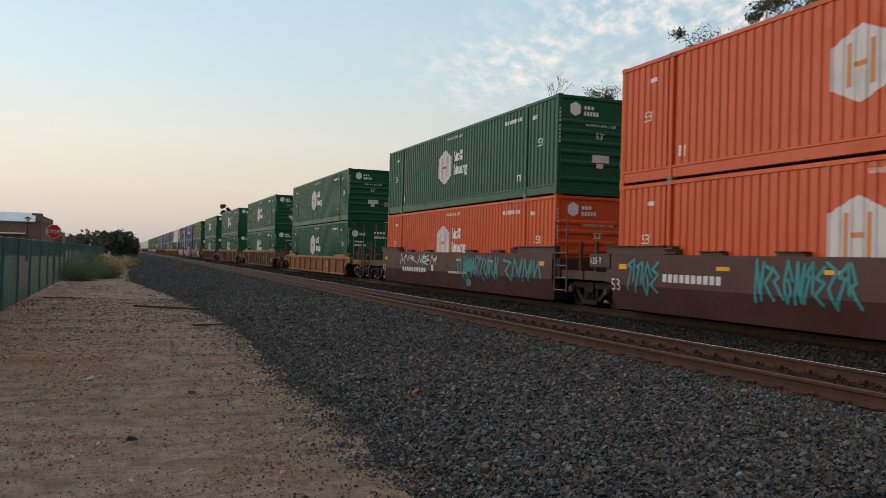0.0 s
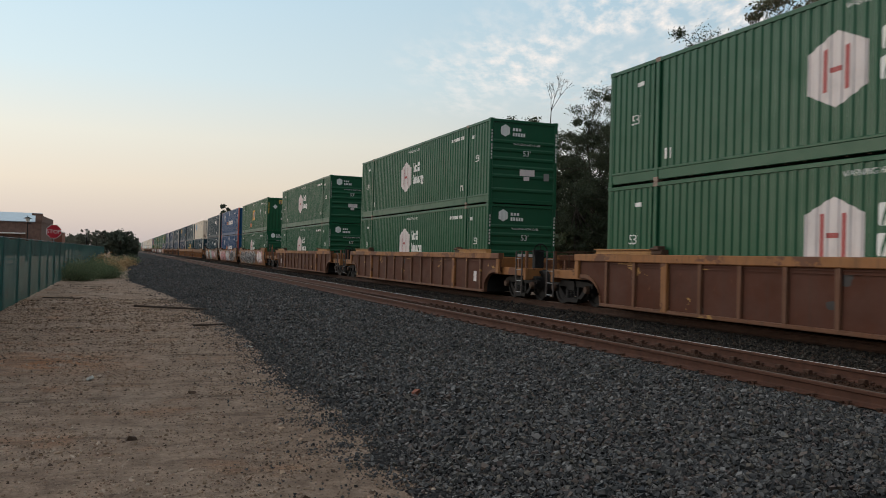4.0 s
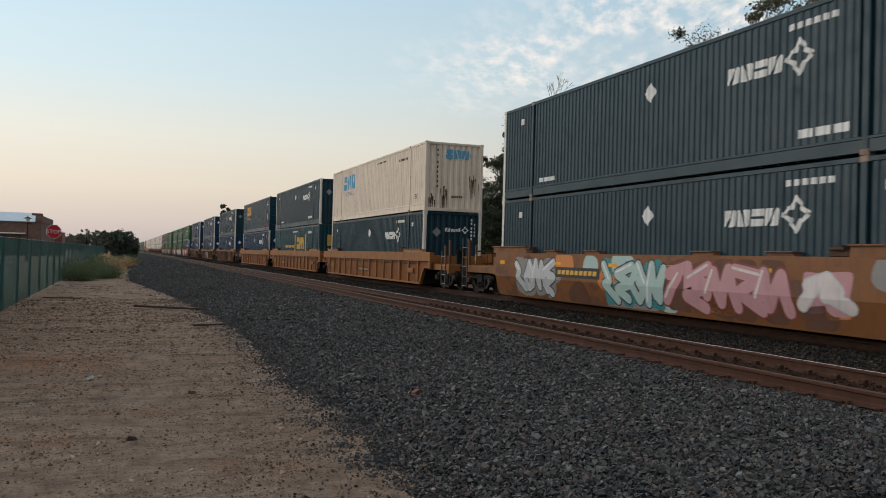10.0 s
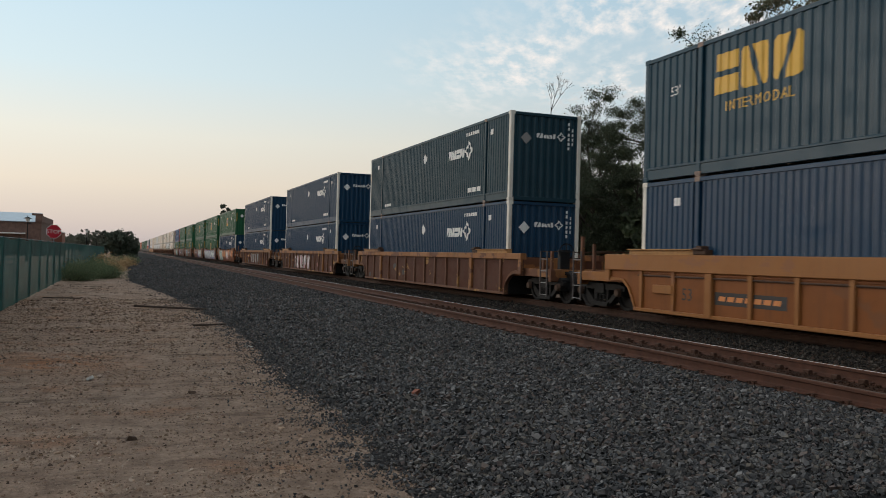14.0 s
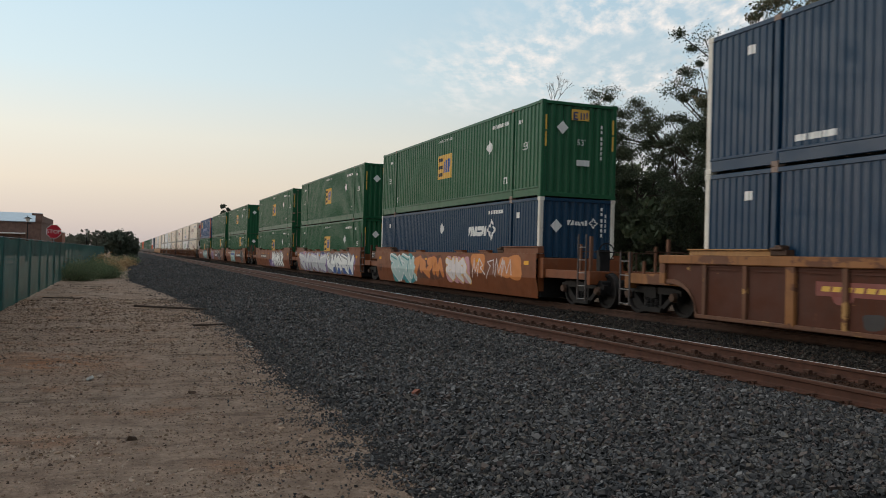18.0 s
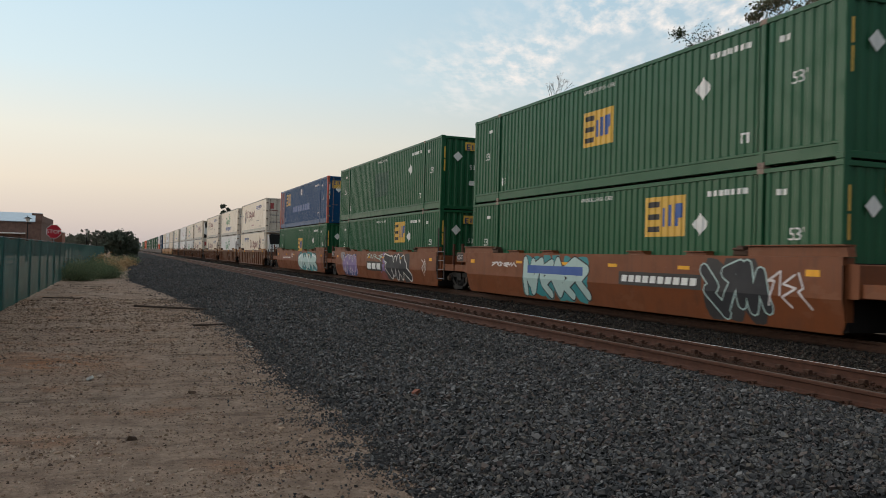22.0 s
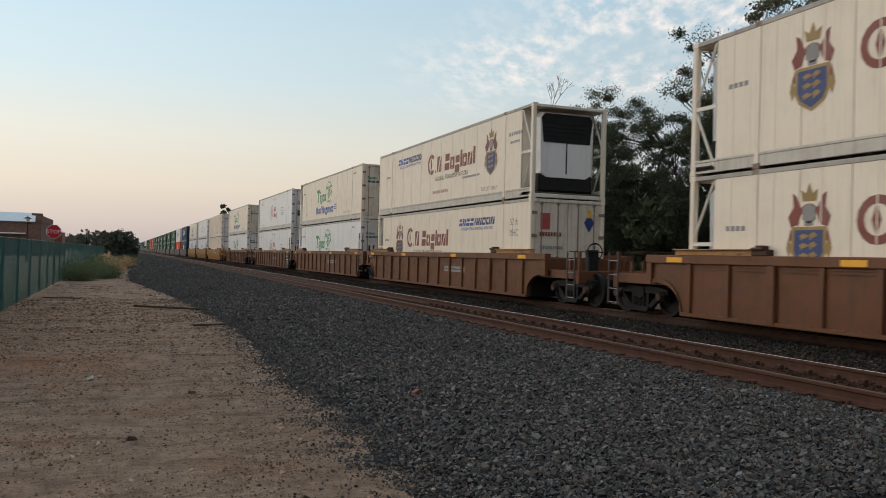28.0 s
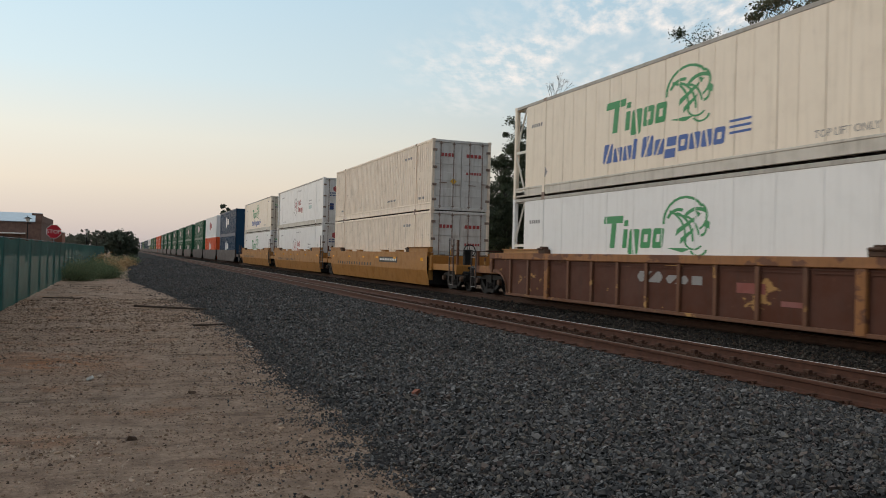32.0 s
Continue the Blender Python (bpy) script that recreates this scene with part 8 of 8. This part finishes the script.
M_LITTER = stones("dead_leaf", [(0.12, 0.08, 0.055), (0.17, 0.115, 0.08), (0.08, 0.055, 0.04), (0.24, 0.17, 0.12)])
rng = np.random.default_rng(11)
for body, spans in ((0, ((4.2, 8, 2900), (8, 12, 1700))), (1, ((12, 18, 900), (18, 28, 360), (28, 45, 130), (45, 75, 34), (75, 150, 9)))):
    xs, ys = [], []
    for y0, y1, density in spans:
        for x0, x1 in ((0.4 if y0 < 12 else -1.6, 7.45), (9.45, 11.75)):
            n = int(density * (y1 - y0) * (x1 - x0))
            x, y = rng.uniform(x0, x1, n), rng.uniform(y0, y1, n)
            e = np.array([edge_x(v) for v in y])
            # The stones thin out across the edge, farther where the verge is grown over with gravel.
            reach = 0.75 + 0.7 * np.clip((y - 12) / 10, 0, 1)
            clump = np.array([noise.noise((a * 2.2, b_ * 2.2, 8.0)) + 0.6 * noise.noise((a * 6.0, b_ * 6.0, 3.0)) for a, b_ in zip(x, y)])
            chance = np.clip((x - e) / reach + 0.5 + 0.5 * clump, 0.0, 1.0)
            chance = np.maximum(chance, np.clip(0.06 * (1 - (e - x) / 1.3), 0, 1))
            keep = (x < 1.2 * y + 0.5) & (rng.random(n) < chance)
            xs.append(x[keep])
            ys.append(y[keep])
    xs, ys = np.concatenate(xs), np.concatenate(ys)
    size = np.clip(rng.lognormal(-4.1, 0.34, len(xs)), 0.009, 0.036) * np.clip(0.62 + 0.5 * (xs - np.array([edge_x(v) for v in ys])), 0.5, 1.0) * np.where(ys > 75, 3.2, np.where(ys > 45, 2.0, np.where(ys > 18, 1.5, np.where(ys > 12, 1.15, 1.0))))
    zs = np.array([(bed_height(max(0.0, min(14.4, x - edge_x(y))), y) if x > edge_x(y) + 0.3 else max(dirt_height(x, y), bed_height(x - edge_x(y), y))) for x, y in zip(xs, ys)]) + size * rng.uniform(-0.3, 1.3, len(xs))
    here = xs < 9.0
    for side, sel, m in (("", here, M_STONE), ("grimy_", ~here, M_GRIMY_SHADED)):
        strewn(side + ("ballast_stones", "farther_stones")[body], np.stack([xs, ys, zs], axis=1)[sel], size[sel], m, "brown-stained ballast stones between the tracks, darkened for shade" if side else "loose angular grey ballast stones", "ballast", 12 + body + 40 * (side != ""), 0.72, body)

n = 90000
x, y = rng.uniform(-3.6, 2.1, n), 3.9 + 24 * rng.random(n) ** 1.7
keep = (x > -0.2 * y - 0.2) & (np.array([noise.noise((a * 1.3, b_ * 1.3, 2.0)) for a, b_ in zip(x, y)]) > rng.uniform(-0.7, 0.5, n))
x, y = x[keep], y[keep]
size = np.clip(rng.lognormal(-4.75, 0.5, len(x)), 0.003, 0.032) * (0.7 + y / 26)
z = np.array([dirt_height(a, b_) for a, b_ in zip(x, y)]) + size * 0.1
strewn("dirt_clods", np.stack([x, y, z], axis=1), size, M_CLOD, "small clods and crumbs of brown earth", "pebbles", 13, 0.6, 1)

n = 4200
x, y = rng.uniform(NEAR_X - 0.64, NEAR_X + 0.64, n), 7.0 + 26 * rng.random(n) ** 1.3
size = np.clip(rng.lognormal(-4.3, 0.35, n), 0.008, 0.03)
z = np.array([bed_height(a - EDGE, b_) for a, b_ in zip(x, y)]) + 0.02 + size * rng.uniform(0, 0.8, n)
strewn("stained_stones", np.stack([x, y, z], axis=1), size, M_STAIN, "rust-stained stones between the rails", "ballast", 15, 0.7, 0)

# Dead leaves, bark and twigs drifted across the track.
n = 5200
x, y = rng.uniform(-2.6, 1.6, n), 17.0 + 22 * rng.random(n)
keep = np.array([noise.noise((a * 0.45, b_ * 0.9, 21.0)) + 0.5 * noise.noise((a * 2, b_ * 2.5, 4.0)) for a, b_ in zip(x, y)]) > rng.uniform(0.05, 0.45, n)
x, y = x[keep], y[keep]
size = np.clip(rng.lognormal(-3.6, 0.5, len(x)), 0.01, 0.07)
z = np.array([dirt_height(a, b_) for a, b_ in zip(x, y)]) + 0.006
strewn("litter", np.stack([x, y, z], axis=1), size, M_LITTER, "dark dead leaves and twigs on the dirt", "litter", 16, 0.2, 1)

# Single stones that stand out.
for i, (x, y, s, m, lab) in enumerate(((-0.35, 10.9, 0.05, M_SIGN_WHITE, "flat pale stone chip on the dirt"), (3.08, 8.75, 0.05, M_BRICK, "reddish stone among the grey ballast"), (1.98, 14.0, 0.05, M_TRIM, "pale stone at the ballast's edge"), (1.15, 5.35, 0.04, M_CLOD, "brown clod on the dirt"), (0.1, 7.4, 0.05, M_CLOD, "dark clod on the dirt"), (0.75, 9.7, 0.045, M_CLOD, "dark clod on the dirt"))):
    st = strewn("stone", np.array([(0, 0, 0.0)]), np.array([s * 1.2]), m, lab, "stone", 90 + i, 0.4)
    st["kind"] = "thing"
    st.matrix_basis = Matrix.Translation((x, y, (bed_height(x - edge_x(y), y) + 0.03 if x > edge_x(y) else 0.0) + s * 0.2))

# ================= clouds =================
M_CLOUD = bpy.data.materials.new("cloud")
M_CLOUD.use_nodes = True
nt = M_CLOUD.node_tree
nt.nodes.clear()
out, em, clear, ms = (nt.nodes.new(k) for k in ("ShaderNodeOutputMaterial", "ShaderNodeEmission", "ShaderNodeBsdfTransparent", "ShaderNodeMixShader"))
tc, turn = nt.nodes.new("ShaderNodeTexCoord"), nt.nodes.new("ShaderNodeMapping")
turn.vector_type = "TEXTURE"
turn.inputs["Rotation"].default_value, turn.inputs["Scale"].default_value = (0, 0, radians(-31.2)), (1.0, 2.7, 1.0)
nt.links.new(tc.outputs["Object"], turn.inputs["Vector"])
vec = turn.outputs[0]
fine = noise_fac(nt, vec, 0.02, 7.0, 0.42, 0.76, 0.58)
broad = noise_fac(nt, vec, 0.0045, 3.0, 0.34, 0.56, 0.5)
grad = nt.nodes.new("ShaderNodeTexGradient")
grad.gradient_type = "SPHERICAL"
gm = nt.nodes.new("ShaderNodeMapping")
gm.inputs["Location"].default_value = (-0.3, 0.0, 0)
gm.inputs["Scale"].default_value = (1 / 620, 1 / 1250, 1)
tc = nt.nodes.new("ShaderNodeTexCoord")
nt.links.new(tc.outputs["Object"], gm.inputs["Vector"])
nt.links.new(gm.outputs[0], grad.inputs[0])
ramped = nt.nodes.new("ShaderNodeMapRange")
ramped.inputs["From Max"].default_value = 0.5
nt.links.new(grad.outputs["Fac"], ramped.inputs["Value"])
prod = nt.nodes.new("ShaderNodeMath")
prod.operation = "MULTIPLY"
nt.links.new(fine, prod.inputs[0])
nt.links.new(broad, prod.inputs[1])
prod2 = nt.nodes.new("ShaderNodeMath")
prod2.operation = "MULTIPLY"
nt.links.new(prod.outputs[0], prod2.inputs[0])
nt.links.new(ramped.outputs[0], prod2.inputs[1])
em.inputs[0].default_value, em.inputs[1].default_value = (1.0, 0.95, 0.91, 1), 0.92
nt.links.new(scaled(nt, prod2.outputs[0], 1.4), ms.inputs[0])
nt.links.new(clear.outputs[0], ms.inputs[1])
nt.links.new(em.outputs[0], ms.inputs[2])
nt.links.new(ms.outputs[0], out.inputs[0])
CLOUD_AT = (1000.0, 1650.0, 520.0)
clouds = tagged(new("cloud_layer", Geo().add([(-1300, -1500, 0), (1300, -1500, 0), (1300, 1700, 0), (-1300, 1700, 0)], [(0, 1, 2, 3)]).mesh("cloud_layer", M_CLOUD)), "thin mottled peach-white evening clouds", "backdrop", kind="structure")

# A long weathered timber and a stick lying on the ground.
for name, p0, p1, r, lab in (("timber", (0.3, 24.25), (2.1, 22.9), 0.03, "dark weathered timber lying on the dirt"), ("stick", (1.4, 18.1), (2.1, 18.35), 0.02, "thin dark stick at the ballast's edge"), ("stick", (-2.3, 28.2), (-1.2, 27.9), 0.018, "dark stick lying near the fence")):
    st = tagged(base(name, *p0, 0.02), lab, "timber")
    d = Vector((p1[0] - p0[0], p1[1] - p0[1], 0))
    side = Vector((-d.y, d.x, 0)).normalized()
    g = Geo()
    pts = [d * (i / 6) + side * 0.03 * math.sin(i * 2.1) for i in range(7)]
    for a, b_ in zip(pts, pts[1:]):
        g.tube(a + Vector((0, 0, r * 0.6)), b_ + Vector((0, 0, r * 0.6)), r, r * 0.92, 7)
    part("beam", g, M_TIE, st)


# ================= what moves =================
def travelled(t):
    """Metres that the train has run by t seconds: it gathers speed from 16.4 to 19.4 m/s."""
    u = t / 32.0
    lag = float(np.interp(t, (0.0, 1.0, 2.0, 2.5, 3.5, 6.0), (0.25, 0.0, 0.0, 0.32, 0.32, 0.0)))
    return 524.595 * u + 50.328 * u ** 2 + 11.357 * u ** 3 - 9.745 * u ** 4 - lag


def motions():
    times = [0.0, 1.0, 2.0, 2.5, 3.0, 3.5] + [2.0 * i for i in range(3, 17)]
    for thing, y, z in CARRIED:
        walk(thing, [(t, Matrix.Translation((FAR_X, y - travelled(t), z))) for t in times])

    # The clouds drift slowly to the left.
    walk(clouds, [(t, Matrix.Translation((CLOUD_AT[0] - 0.42 * t, CLOUD_AT[1] + 0.16 * t, CLOUD_AT[2]))) for t in (0.0, 16.0, 32.0)])


motions()
